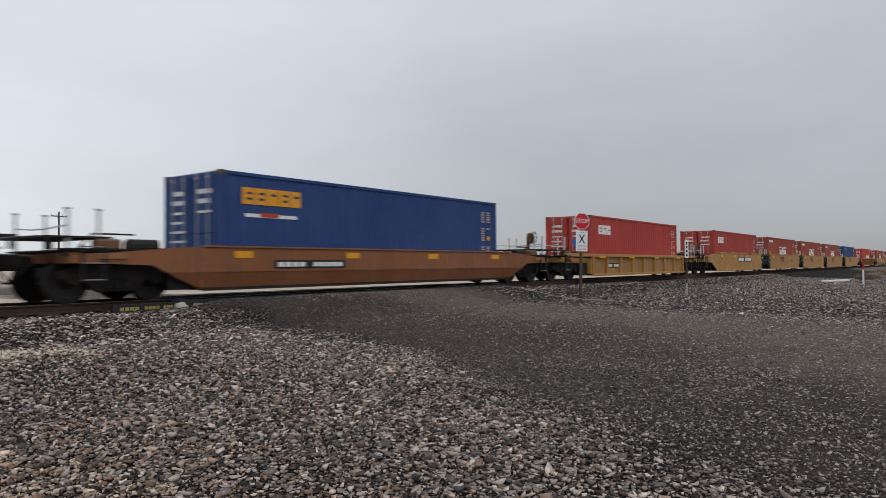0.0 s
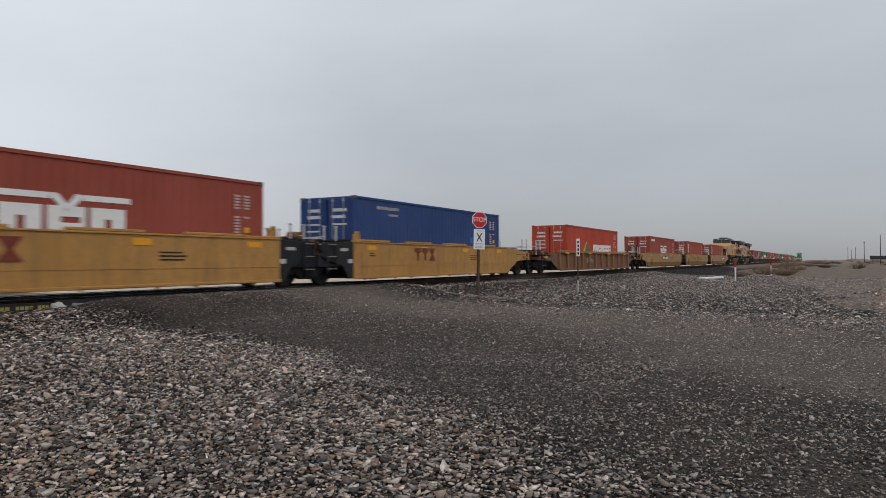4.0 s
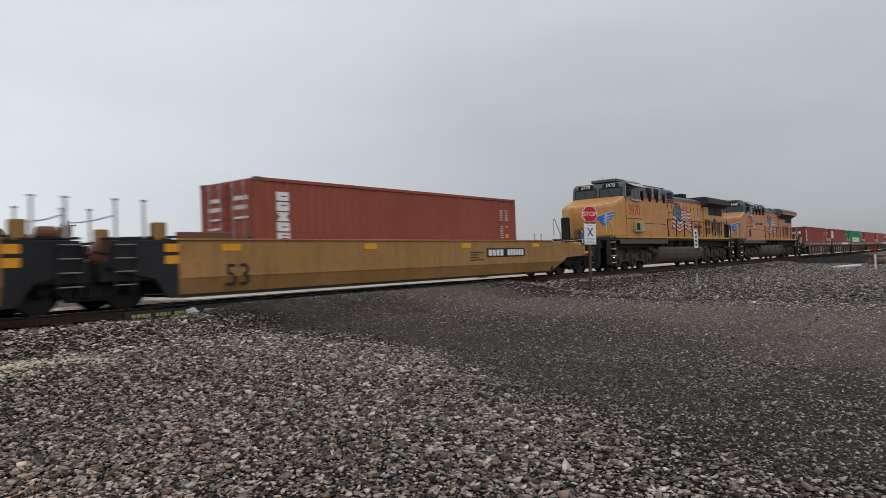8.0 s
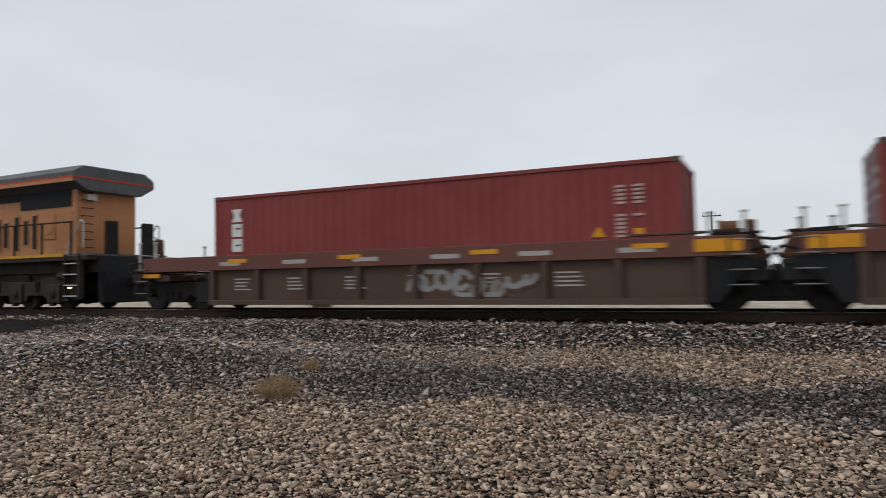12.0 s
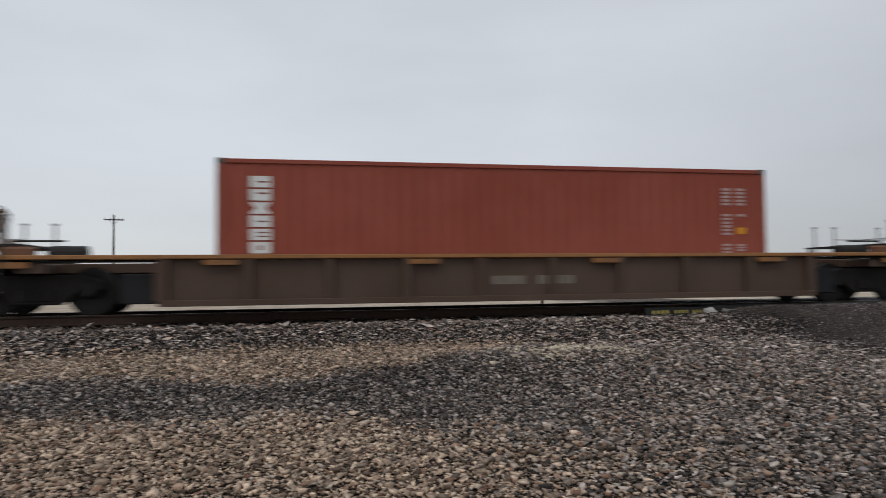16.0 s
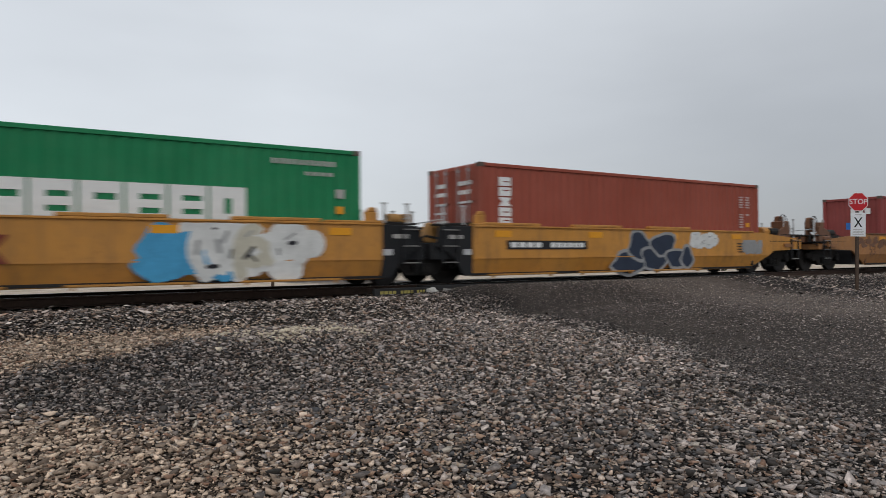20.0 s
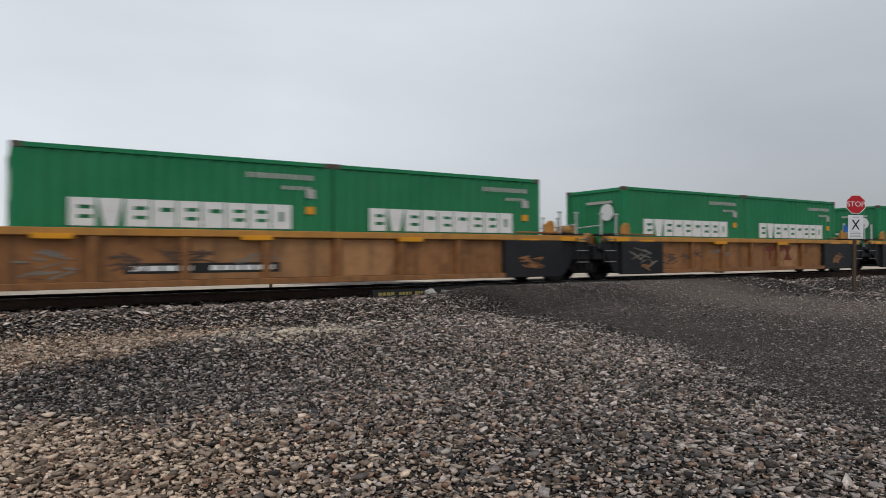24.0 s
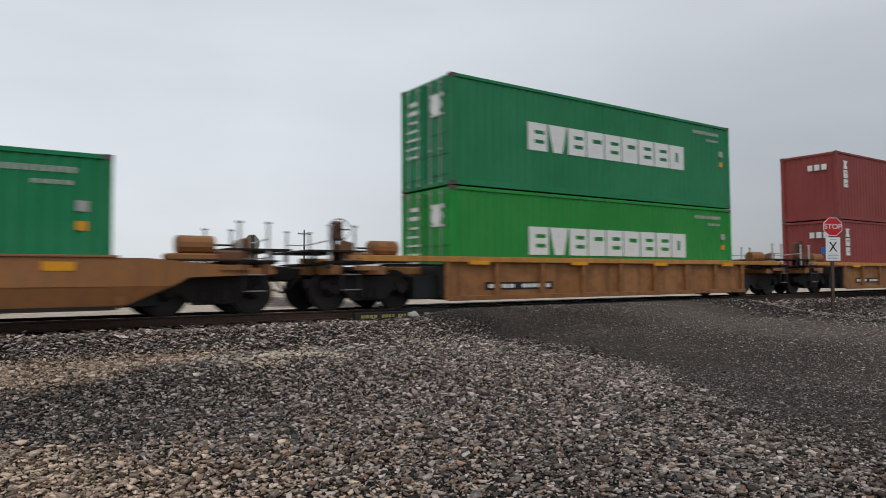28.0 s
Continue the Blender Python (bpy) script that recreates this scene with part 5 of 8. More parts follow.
def number_board(car, x0, x1, z0, z1):
    """A black board with bars for the car's number."""
    CAR_Y = face(car)
    part("number_board", G().box(x0, x1, CAR_Y - 0.008, CAR_Y, z0, z1), MAT["black_mark"], car, "black number board")
    car_mark(car, "number_print", "white", lambda g: (letters(g, x0 + 0.1, x0 + (x1 - x0) * 0.42, z0 + 0.05, z1 - 0.05, 4, CAR_Y - 0.008, 0, 0.2), letters(g, x0 + (x1 - x0) * 0.52, x1 - 0.1, z0 + 0.05, z1 - 0.05, 6, CAR_Y - 0.008, 0, 0.2)), "pale number bars")


def owner_blocks(car, x, z, colour="faded_red"):
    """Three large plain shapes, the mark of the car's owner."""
    CAR_Y = face(car)
    for i in range(3):
        part("owner_mark", shared(("owner_mark", colour, i == 2), lambda: G().prism([(0.0, 0.5), (0.19, 0.25), (0.0, 0.0), (0.5, 0.0), (0.31, 0.25), (0.5, 0.5)] if i == 2 else [(0.0, 0.5), (0.0, 0.36), (0.18, 0.3), (0.2, 0.0), (0.3, 0.0), (0.32, 0.3), (0.5, 0.36), (0.5, 0.5)], -0.008, 0, "y"), MAT[colour]), None, car, "large dark red mark", at=(x + i * 0.56, CAR_Y - 0.014, z))


def small_print(car, x, z, rows=3, width=0.7, colour="black_mark", seed=1):
    CAR_Y = face(car)

    def fill(g):
        rng = random.Random(seed)
        for i in range(rows):
            g.box(x, x + width * rng.uniform(0.6, 1.0), CAR_Y - 0.008, CAR_Y, z - i * 0.09, z - i * 0.09 + 0.035)
    car_mark(car, "small_print", colour, fill)


GRAF = {}


def graf_paint(key, colour):
    if key not in GRAF:
        GRAF[key] = plain("spray_" + key, colour, 0.5, vary=0.2, scale=3)
    return GRAF[key]


SPRAY = {"cream": (0.50, 0.47, 0.38), "plum": (0.10, 0.03, 0.035), "ember": (0.22, 0.05, 0.015), "sage": (0.13, 0.22, 0.15), "faint": (0.12, 0.07, 0.035), "wine": (0.12, 0.02, 0.02), "white": (0.62, 0.62, 0.60), "black": (0.015, 0.015, 0.02), "teal": (0.03, 0.24, 0.30), "blue": (0.06, 0.30, 0.52), "indigo": (0.035, 0.03, 0.085), "red": (0.36, 0.05, 0.045),
         "green": (0.055, 0.13, 0.075), "navy": (0.02, 0.03, 0.055), "orange": (0.48, 0.10, 0.02), "grey": (0.28, 0.28, 0.28), "lilac": (0.30, 0.28, 0.36)}


def blob(rng, cx, cz, rx, rz, n=14):
    ph = rng.uniform(0, 6.28)
    return [(cx + rx * math.cos(t) * (1 + 0.22 * math.sin(3 * t + ph)), cz + rz * math.sin(t) * (1 + 0.16 * math.cos(2 * t + ph))) for t in (2 * math.pi * i / n for i in range(n))]


def spray_piece(car, x0, x1, z0, z1, fills, outline, count, seed, label, cloud=None, inner=None, fat=0.30, lean=0.12):
    """Sprayed shapes: a cloud of paint behind, outlined thick arcs that run into each other, thin lines inside."""
    y = face(car)
    rng = random.Random(seed)
    layers = {}
    deep = [0.008]

    def put(key, poly):
        deep[0] += 0.00012
        layers.setdefault(key, G()).prism([(px, min(max(pz, 0.21), z1 + 0.05)) for px, pz in poly], y - deep[0], y, "y")

    def ribbon(key, pts, w):
        for p, q in zip(pts, pts[1:]):
            d = Vector((q[0] - p[0], q[1] - p[1]))
            if d.length < 1e-4:
                continue
            d.normalize()
            nx, nz, ex, ez = -d.y * w / 2, d.x * w / 2, d.x * w * 0.42, d.y * w * 0.42
            put(key, [(p[0] - nx, p[1] - nz), (p[0] - ex, p[1] - ez), (p[0] + nx, p[1] + nz), (q[0] + nx, q[1] + nz), (q[0] + ex, q[1] + ez), (q[0] - nx, q[1] - nz)])
    step, h = (x1 - x0) / count, z1 - z0
    if cloud:
        for i in range(count * 2):
            put(cloud[i % len(cloud)], blob(rng, x0 + (x1 - x0) * (i + 0.5) / (count * 2), (z0 + z1) / 2 + rng.uniform(-0.2, 0.2) * h, step * 0.55, h * rng.uniform(0.38, 0.55)))
    shapes = []
    for i in range(count):
        a, wide = x0 + step * i, step
        for _k in range(3):
            # an arc of paint that swings through its share of the piece
            ang, turn = rng.uniform(0, 6.28), rng.choice((-1, 1)) * rng.uniform(1.6, 4.2)
            mx, mz = rng.uniform(0.15, 0.85), rng.uniform(0.28, 0.72)
            rx, rz = rng.uniform(0.22, 0.55), rng.uniform(0.26, 0.46)
            line = [(mx + rx * math.cos(ang + turn * q / 5), mz + rz * math.sin(ang + turn * q / 5)) for q in range(6)]
            shapes.append((i, [(a + wide * px + lean * (pz - 0.5), z0 + h * min(max(pz, 0.06), 0.94)) for px, pz in line]))
    w = min(step, h) * fat
    for _i, pts in shapes:
        ribbon(outline, pts, w + 0.11)
    for i, pts in shapes:
        ribbon(fills[i % len(fills)], pts, w)
    for i, pts in shapes:
        if inner:
            key = rng.choice(inner)
            (ax, az), (bx, bz) = pts[1], pts[3]
            ribbon(key, [(ax + (bx - ax) * 0.15 + w * 0.2, az + (bz - az) * 0.15), (ax + (bx - ax) * 0.7 + w * 0.2, az + (bz - az) * 0.7)], w * rng.uniform(0.15, 0.4))
    for key, g in layers.items():
        tagged(part("graffiti", g, graf_paint(key, SPRAY[key]), car, label if key == fills[0] else ""), kind="stuff")


def bubbles(car, spots, outline, fill, label, rim=0.07):
    """Round throw-up shapes: each spot is x, z and its two half widths."""
    y = face(car)
    rng = random.Random(int(abs(spots[0][0]) * 10))
    back, front = G(), G()
    for k, (x, z, rx, rz) in enumerate(spots):
        o = blob(rng, x, z, rx, rz, 18)
        back.prism(o, y - 0.009 - 0.0008 * k, y, "y")
        front.prism([(x + (px - x) * (1 - rim / rx), z + (pz - z) * (1 - rim / rz)) for px, pz in o], y - 0.0094 - 0.0008 * k, y, "y")
    for key, g in ((outline, back), (fill, front)):
        tagged(part("graffiti", g, graf_paint(key, SPRAY[key]), car, label if g is front else ""), kind="stuff")


def chord_panels(car, seed, both_ends):
    """The sheets between the ribs of an amber-topped car, each worn in its own way, with black ends and old scrawls."""
    rng = random.Random(seed)
    y = face(car)
    for x0, x1, key, name in ((-6.56, -4.75, "car_black", "black painted end panel"), (4.6, 6.56, "car_black", "black painted end panel"))[0 if both_ends else 1:]:
        part("painted_panel", G().box(x0, x1, y - 0.17, y - 0.001, 0.165, 1.128), MAT[key], car, name, bevel=0.01)
    edges = [-4.74 + 9.33 * k / 6 for k in range(7)]
    for a, b in zip(edges, edges[1:]):
        part("side_panel", G().box(a + 0.09, b - 0.09, y - 0.006, y, 0.3, 1.1), MAT["car_panel_worn" if rng.random() < 0.35 else "car_panel"], car)

    def strokes(g, cx, cz, w, h, count, out):
        for k in range(count):
            x, z = cx + rng.uniform(-w, w), cz + rng.uniform(-h, h)
            a, ln, t = rng.uniform(-0.5, 0.5), rng.uniform(0.15, 0.45), rng.uniform(0.01, 0.025)
            dx, dz = math.cos(a) * ln / 2, math.sin(a) * ln / 2
            g.prism([(x - dx, z - dz - t), (x + dx, z + dz - t), (x + dx, z + dz + t), (x - dx, z - dz + t)], y - out - 0.005 - k * 0.0002, y - out + 0.002, "y")
    car_mark(car, "spray_scrawl", "dim_mark", lambda g: (strokes(g, -5.6, 0.65, 0.45, 0.25, 12, 0.171 if both_ends else 0.007), strokes(g, -1.7, 0.75, 0.5, 0.14, 9, 0.007)), "thin pale spray scrawl")
    car_mark(car, "spray_scrawl", "car_orange", lambda g: (strokes(g, 5.5, 0.55, 0.3, 0.15, 16, 0.171), strokes(g, -5.5, 0.4, 0.2, 0.06, 6, 0.171 if both_ends else 0.007)), "faded orange scrawl")
    car_mark(car, "spray_scrawl", "car_dark", lambda g: (strokes(g, -3.2, 0.75, 0.45, 0.12, 16, 0.007), strokes(g, -4.2, 0.6, 0.25, 0.15, 12, 0.007)), "dark faded spray scrawl")


def all_cars():
    w40, w48, w53 = 6.5, 7.9, 8.4
    c = well_car(-4.3, -14.5, 5.65, w48, "yellow", "yellow steel well car, empty", True, True, brake=1)
    c = well_car(16.03, 5.75, 26.25, 7.2, "orange", "rusty orange smooth-sided well car under a blue container", True, True, brake=1)
    number_board(c, -4.7, -2.2, 0.68, 0.90)
    c = well_car(36.5, 26.35, 46.55, w40, "ribbed", "yellow well car with ribbed sides and dark number board", True, True, brake=1)
    number_board(c, -4.9, -3.0, 0.55, 0.78)
    joints = [46.65, 65.15, 81.15, 96.8, 113.0, 131.6]
    for i, u in enumerate((56.75, 73.35, 88.92, 104.66, 121.3)):
        c = well_car(u, joints[i], joints[i + 1], w40, "yellow", "yellow smooth-sided well car of a linked set", i == 0, i == 4, brake=-1 if i == 0 else 0)
        if i in (0,):
            number_board(c, -1.0, 3.0, 0.85, 1.2)
        else:
            owner_blocks(c, -2.55, 0.8)
        small_print(c, 2.3, 1.0, 3, 1.0, seed=i)
        small_print(c, -5.6, 1.05, 2, 0.4, seed=i + 9)
    c = well_car(144.1, 131.75, 156.1, w53, "brown", "long rusty brown well car with ribbed sides", True, True, brake=1)
    car_mark(c, "chalk_scrawl", "grey_mark", lambda g: [g.box(-2.6 + 0.22 * i, -2.5 + 0.22 * i, face(c) - 0.009, face(c), 0.6 + 0.1 * (i % 3), 0.95 - 0.06 * (i % 4)) for i in range(7)], "pale scrawl of spray paint")
    joints = [156.2, 178.24, 198.5, 221.65]
    for i, u in enumerate((168.1, 188.37, 208.68)):
        c = well_car(u, joints[i], joints[i + 1], w53, "tan", "mustard yellow long well car of a linked set", i == 0, i == 2, guides=True, brake=-1 if i == 0 else 1 if i == 2 else 0)
        words("53", 0.75, MAT["black_mark"], c, on_side(-6.9, CAR_Y - 0.006, 0.62), "length_number", "large black number 53")
        if i != 1:
            number_board(c, -1.8 if i == 0 else 3.6, 0.9 if i == 0 else 6.2, 0.88, 1.2)
        else:
            def scrawl(g):
                rng = random.Random(8)
                for k in range(13):
                    cx, cz, rx, rz = -4.3 + 0.55 * k + rng.uniform(-0.2, 0.2), rng.uniform(0.72, 1.08), rng.uniform(0.2, 0.55), rng.uniform(0.12, 0.3)
                    start, turn = rng.uniform(0, 6.28), rng.uniform(2.5, 5.5)
                    pts = [(cx + rx * math.cos(start + turn * j / 9), cz + rz * math.sin(start + turn * j / 9)) for j in range(10)]
                    for (xa, za), (xb, zb) in zip(pts, pts[1:]):
                        g.prism([(xa - 0.02, za - 0.02), (xb - 0.02, zb - 0.02), (xb + 0.02, zb + 0.02), (xa + 0.02, za + 0.02)], CAR_Y - 0.01 - 0.0003 * k, CAR_Y, "y")
            car_mark(c, "spray_scrawl", "car_brown", scrawl, "looped dark brown spray scrawl")
        small_print(c, 2.6, 1.05, 4, 0.8, seed=20 + i)
    joints = [269.2, 286.5, 302.05, 318.1, 334.1, 352.0]
    for i, u in enumerate((278.8, 294.3, 309.9, 326.4, 341.84)):
        c = well_car(u, joints[i], joints[i + 1], w40, "maroon", "dark brown well car with a maroon top chord and pale stencils", i == 0, i == 4, brake=-1 if i == 0 else 1 if i == 4 else 0)
        for k in range(6):
            small_print(c, -5.2 + 1.75 * k, 0.82, 4, 0.62, "grey_mark", 30 + i * 7 + k)
        car_mark(c, "chord_print", "grey_mark", lambda g: [g.box(-5.6 + 2.1 * k, -4.9 + 2.1 * k, -1.536, -1.529, 1.2, 1.3) for k in range(6)])
        if i in (0, 1):
            spray_piece(c, 0.2 if i == 0 else -3.6, 3.0 if i == 0 else 0.6, 0.35, 0.95, ["grey", "grey"], "faint", 6, 50 + i, "pale grey sprayed tag", None, None, 0.22)
        if i == 4:
            spray_piece(c, 0.9, 3.6, 0.3, 1.0, ["faint", "grey"], "black", 4, 58, "grey and black sprayed tag", None, ["grey"], 0.34)
        if i in (1, 4):
            car_mark(c, "sprayed_band", "white", lambda g: [g.prism(blob(random.Random(k), 0.2 + 0.62 * k, 1.28, 0.4, 0.14), -1.54, -1.529, "y") for k in range(8)], "white sprayed lettering shapes")
    for i, (u, a, b) in enumerate(((362.4, 352.1, 373.05), (384.25, 373.15, 394.95), (405.85, 395.05, 416.15))):
        c = well_car(u, a, b, 7.1, "dark", "dark brown well car with a rusty yellow top chord", True, True, brake=-1 if i == 1 else 1)
        car_mark(c, "number_print", "dim_mark", lambda g: (letters(g, -0.55, 0.2, 0.52, 0.70, 4, face(c), 0, 0.2), letters(g, 0.45, 1.3, 0.52, 0.70, 6, face(c), 0, 0.2)))
    joints = [416.25, 434.25, 449.65, 464.87, 480.2, 496.85]
    for i, u in enumerate((426.51, 442.0, 457.3, 472.4, 487.95)):
        c = well_car(u, joints[i], joints[i + 1], w40, "amber", "bright yellow well car covered in spray paint", i == 0, i == 4, brake=-1 if i == 0 else 1 if i == 4 else 0)
        if i in (1, 2, 3):
            owner_blocks(c, -0.9 if i == 1 else -1.05 if i == 2 else -2.3, 0.62)
        if i == 0:
            spray_piece(c, -3.5, 0.6, 0.25, 1.38, ["white", "plum", "grey", "plum"], "plum", 6, 70, "white, plum and turquoise spray-painted lettering shapes", ["teal", "grey", "white", "plum"], ["white", "black", "white"], 0.26)
            number_board(c, -4.85, -3.45, 0.86, 1.08)
        elif i == 1:
            spray_piece(c, -5.6, -1.6, 0.25, 1.36, ["sage", "green", "sage"], "navy", 5, 71, "dark green spray-painted lettering shapes", ["navy", "navy", "green"], ["white", "navy"], 0.34)
        elif i == 2:
            spray_piece(c, -5.6, -1.15, 0.22, 1.38, ["indigo", "indigo", "lilac"], "indigo", 4, 72, "purple and cream spray-painted shapes", ["indigo", "indigo", "navy"], ["cream", "cream", "white"], 0.40)
            bubbles(c, [(-4.7, 1.05, 0.30, 0.22), (-3.4, 1.0, 0.22, 0.26), (-2.5, 1.02, 0.26, 0.24), (-4.9, 0.42, 0.34, 0.16), (-3.0, 0.48, 0.40, 0.15), (-1.9, 0.4, 0.42, 0.14), (-4.0, 0.68, 0.30, 0.07), (-1.5, 0.72, 0.2, 0.16)], "indigo", "cream", "cream coloured spray spots", 0.03)
            spray_piece(c, 0.9, 2.75, 0.22, 1.38, ["indigo", "lilac"], "indigo", 2, 73, "purple and cream spray-painted shapes", ["indigo", "navy"], ["cream", "white"], 0.40)
            bubbles(c, [(1.6, 1.06, 0.28, 0.2), (1.7, 0.42, 0.5, 0.12), (2.5, 0.7, 0.16, 0.3)], "indigo", "cream", "cream coloured spray spots", 0.03)
        elif i == 3:
            bubbles(c, [(1.75, 0.95, 0.42, 0.38), (1.8, 0.55, 0.5, 0.32), (2.3, 0.8, 0.5, 0.5), (2.9, 0.62, 0.42, 0.38)], "blue", "blue", "sky blue spray cloud")
            spray_piece(c, 2.2, 4.5, 0.27, 1.34, ["white", "white", "cream"], "white", 4, 74, "white bubble lettering shapes over sky blue", ["white", "white"], ["grey", "black", "grey"], 0.42)
            spray_piece(c, -5.6, -2.45, 0.28, 1.36, ["navy", "black"], "grey", 4, 95, "black spray lettering with pale outlines", ["grey", "white", "grey"], ["grey", "white"], 0.40)
        else:
            bubbles(c, [(-0.95, 0.45, 0.72, 0.36), (-0.45, 0.95, 0.55, 0.45), (0.2, 0.55, 0.62, 0.42), (0.65, 0.98, 0.6, 0.42), (1.25, 0.55, 0.55, 0.38), (1.75, 0.6, 0.34, 0.36)], "grey", "navy", "black bubble shapes with pale outlines", 0.09)
        def scribble(x0, x1, key, seed, z0=0.7, z1=1.3, lines=26):
            """A tag of quick thin strokes."""
            rng = random.Random(seed)
            def fill(g):
                for k in range(lines):
                    cx, cz = rng.uniform(x0, x1), rng.uniform(z0, z1)
                    a, ln, w = rng.uniform(-0.9, 0.9), rng.uniform(0.12, 0.5), rng.uniform(0.012, 0.03)
                    dx, dz = math.cos(a) * ln / 2, math.sin(a) * ln / 2
                    g.prism([(cx - dx, cz - dz - w), (cx + dx, cz + dz - w), (cx + dx, cz + dz + w), (cx - dx, cz - dz + w)], face(c) - 0.012 - k * 0.0002, face(c), "y")
            car_mark(c, "spray_scribble", key, fill, "thin dark spray scribble")
        if i == 0:
            spray_piece(c, 1.45, 4.9, 0.24, 1.38, ["white", "white", "cream"], "black", 5, 88, "white spray lettering shapes with dark edges", ["white", "grey"], ["plum", "black", "white"], 0.36)
            bubbles(c, [(5.15, 0.95, 0.2, 0.26), (1.2, 0.42, 0.22, 0.18)], "white", "wine", "dark red spray spots", 0.06)
            scribble(4.9, 5.4, "faded_red", 5, 0.4, 1.1, 8)
        if i == 1:
            scribble(1.4, 2.8, "black_mark", 6)
        if i == 2:
            scribble(2.9, 3.8, "black_mark", 7, 0.8)
            scribble(4.3, 5.3, "black_mark", 8, 0.8, lines=16)
        if i == 3:
            part("graffiti", G().rod((4.8, face(c), 0.98), (4.8, face(c) - 0.011, 0.98), 0.30, 20), graf_paint("white", SPRAY["white"]), c, "round white spray spot")
        if i == 4:
            number_board(c, -5.45, -2.6, 0.85, 1.08)
            spray_piece(c, 2.0, 3.2, 0.95, 1.34, ["white"], "white", 3, 97, "white sprayed tag", ["white"], ["grey"])
            spray_piece(c, 4.75, 5.85, 0.75, 1.1, ["grey"], "grey", 3, 98, "faint pale sprayed tag")
        small_print(c, 4.4, 1.0, 4, 0.8, seed=40 + i)
    joints = [496.95, 518.5, 537.3, 558.25]
    for i, u in enumerate((509.06, 528.0, 546.65)):
        c = well_car(u, joints[i], joints[i + 1], w48, "rust", "rusty tan well car with spray-painted tags", i == 0, i == 2, brake=-1 if i == 0 else 1 if i == 2 else 0)
        if i == 0:
            bubbles(c, [(1.75, 1.1, 0.42, 0.28), (1.7, 0.55, 0.45, 0.32), (2.5, 1.12, 0.5, 0.27), (2.5, 0.55, 0.5, 0.33), (3.3, 1.1, 0.48, 0.28), (3.3, 0.55, 0.5, 0.33), (4.15, 1.1, 0.5, 0.28), (4.2, 0.56, 0.5, 0.33), (4.7, 0.8, 0.3, 0.3), (5.35, 0.82, 0.24, 0.2)], "black", "white", "white bubble lettering with black outlines", 0.06)
            spray_piece(c, 1.5, 4.7, 0.4, 1.3, ["white"], "white", 5, 110, "white bubble lettering with black outlines", None, ["black", "black"], 0.30)
        elif i == 1:
            spray_piece(c, -6.1, -0.7, 0.27, 1.38, ["black", "green", "black", "white"], "white", 7, 111, "black, white and lilac lettering shapes", ["lilac", "black", "lilac"], ["white", "lilac", "sage"], 0.34)
            spray_piece(c, 2.7, 7.2, 0.27, 1.38, ["navy", "black", "white"], "white", 6, 113, "black and turquoise lettering shapes", ["teal", "teal", "navy"], ["white", "teal"], 0.34)
            owner_blocks(c, 1.0, 0.6)
        else:
            spray_piece(c, -5.8, 1.8, 0.3, 1.36, ["white", "black", "white"], "black", 9, 112, "white and black spray lettering shapes", ["black", "grey"], ["grey", "white"], 0.34)
        if i == 0:
            number_board(c, -5.0, -1.9, 0.82, 1.07)
            rng_ = random.Random(4)
            car_mark(c, "spray_scribble", "car_brown", lambda g: [g.prism(blob(rng_, -8.6 + 0.17 * k, 1.08 + 0.12 * math.sin(k * 1.7), 0.16, 0.06 + 0.05 * (k % 3)), CAR_Y - 0.01 - 0.0004 * k, CAR_Y, "y") for k in range(14)], "faded dark spray scribble")
        words("53", 0.6, MAT["car_brown"], c, on_side(-7.5, CAR_Y - 0.006, 0.78), "length_number", "faded number 53")
    joints = [558.35, 576.7, 592.1, 607.85, 623.3, 641.0]
    for i, u in enumerate((568.8, 584.28, 600.05, 615.45, 631.15)):
        c = well_car(u, joints[i], joints[i + 1], w40, "chord", "rusty orange well car with an amber top chord and ribs", i == 0, i == 4, brake=-1 if i == 0 else 1 if i == 4 else 0)
        number_board(c, -4.3, -1.3, 0.42, 0.62) if i == 0 else owner_blocks(c, 0.95, 0.52, "car_dark" if i == 2 else "faded_red")
        small_print(c, 4.6, 0.75, 3, 0.7, "grey_mark", 60 + i)
        chord_panels(c, 300 + i, i > 0)
    c = well_car(650.78, 641.1, 660.55, 7.2, "low", "rusty orange smooth-sided well car with orange spray paint", True, True, brake=-1)
    spray_piece(c, -1.0, 4.0, 0.3, 1.05, ["ember", "ember", "black"], "black", 7, 130, "rusty orange and black spray lettering shapes", None, ["orange", "black"], 0.34)
    number_board(c, -4.6, -2.2, 0.78, 0.98)
    for u, a, b in ((670.8, 660.65, 680.75), (690.8, 680.85, 701.0)):
        c = well_car(u, a, b, w40, "chord", "rusty orange well car with an amber top chord and stacked containers", True, True, brake=-1)
        number_board(c, -5.2, -2.8, 0.42, 0.62)


all_cars()

# ---- locomotives ----
LOCO_R = 0.51


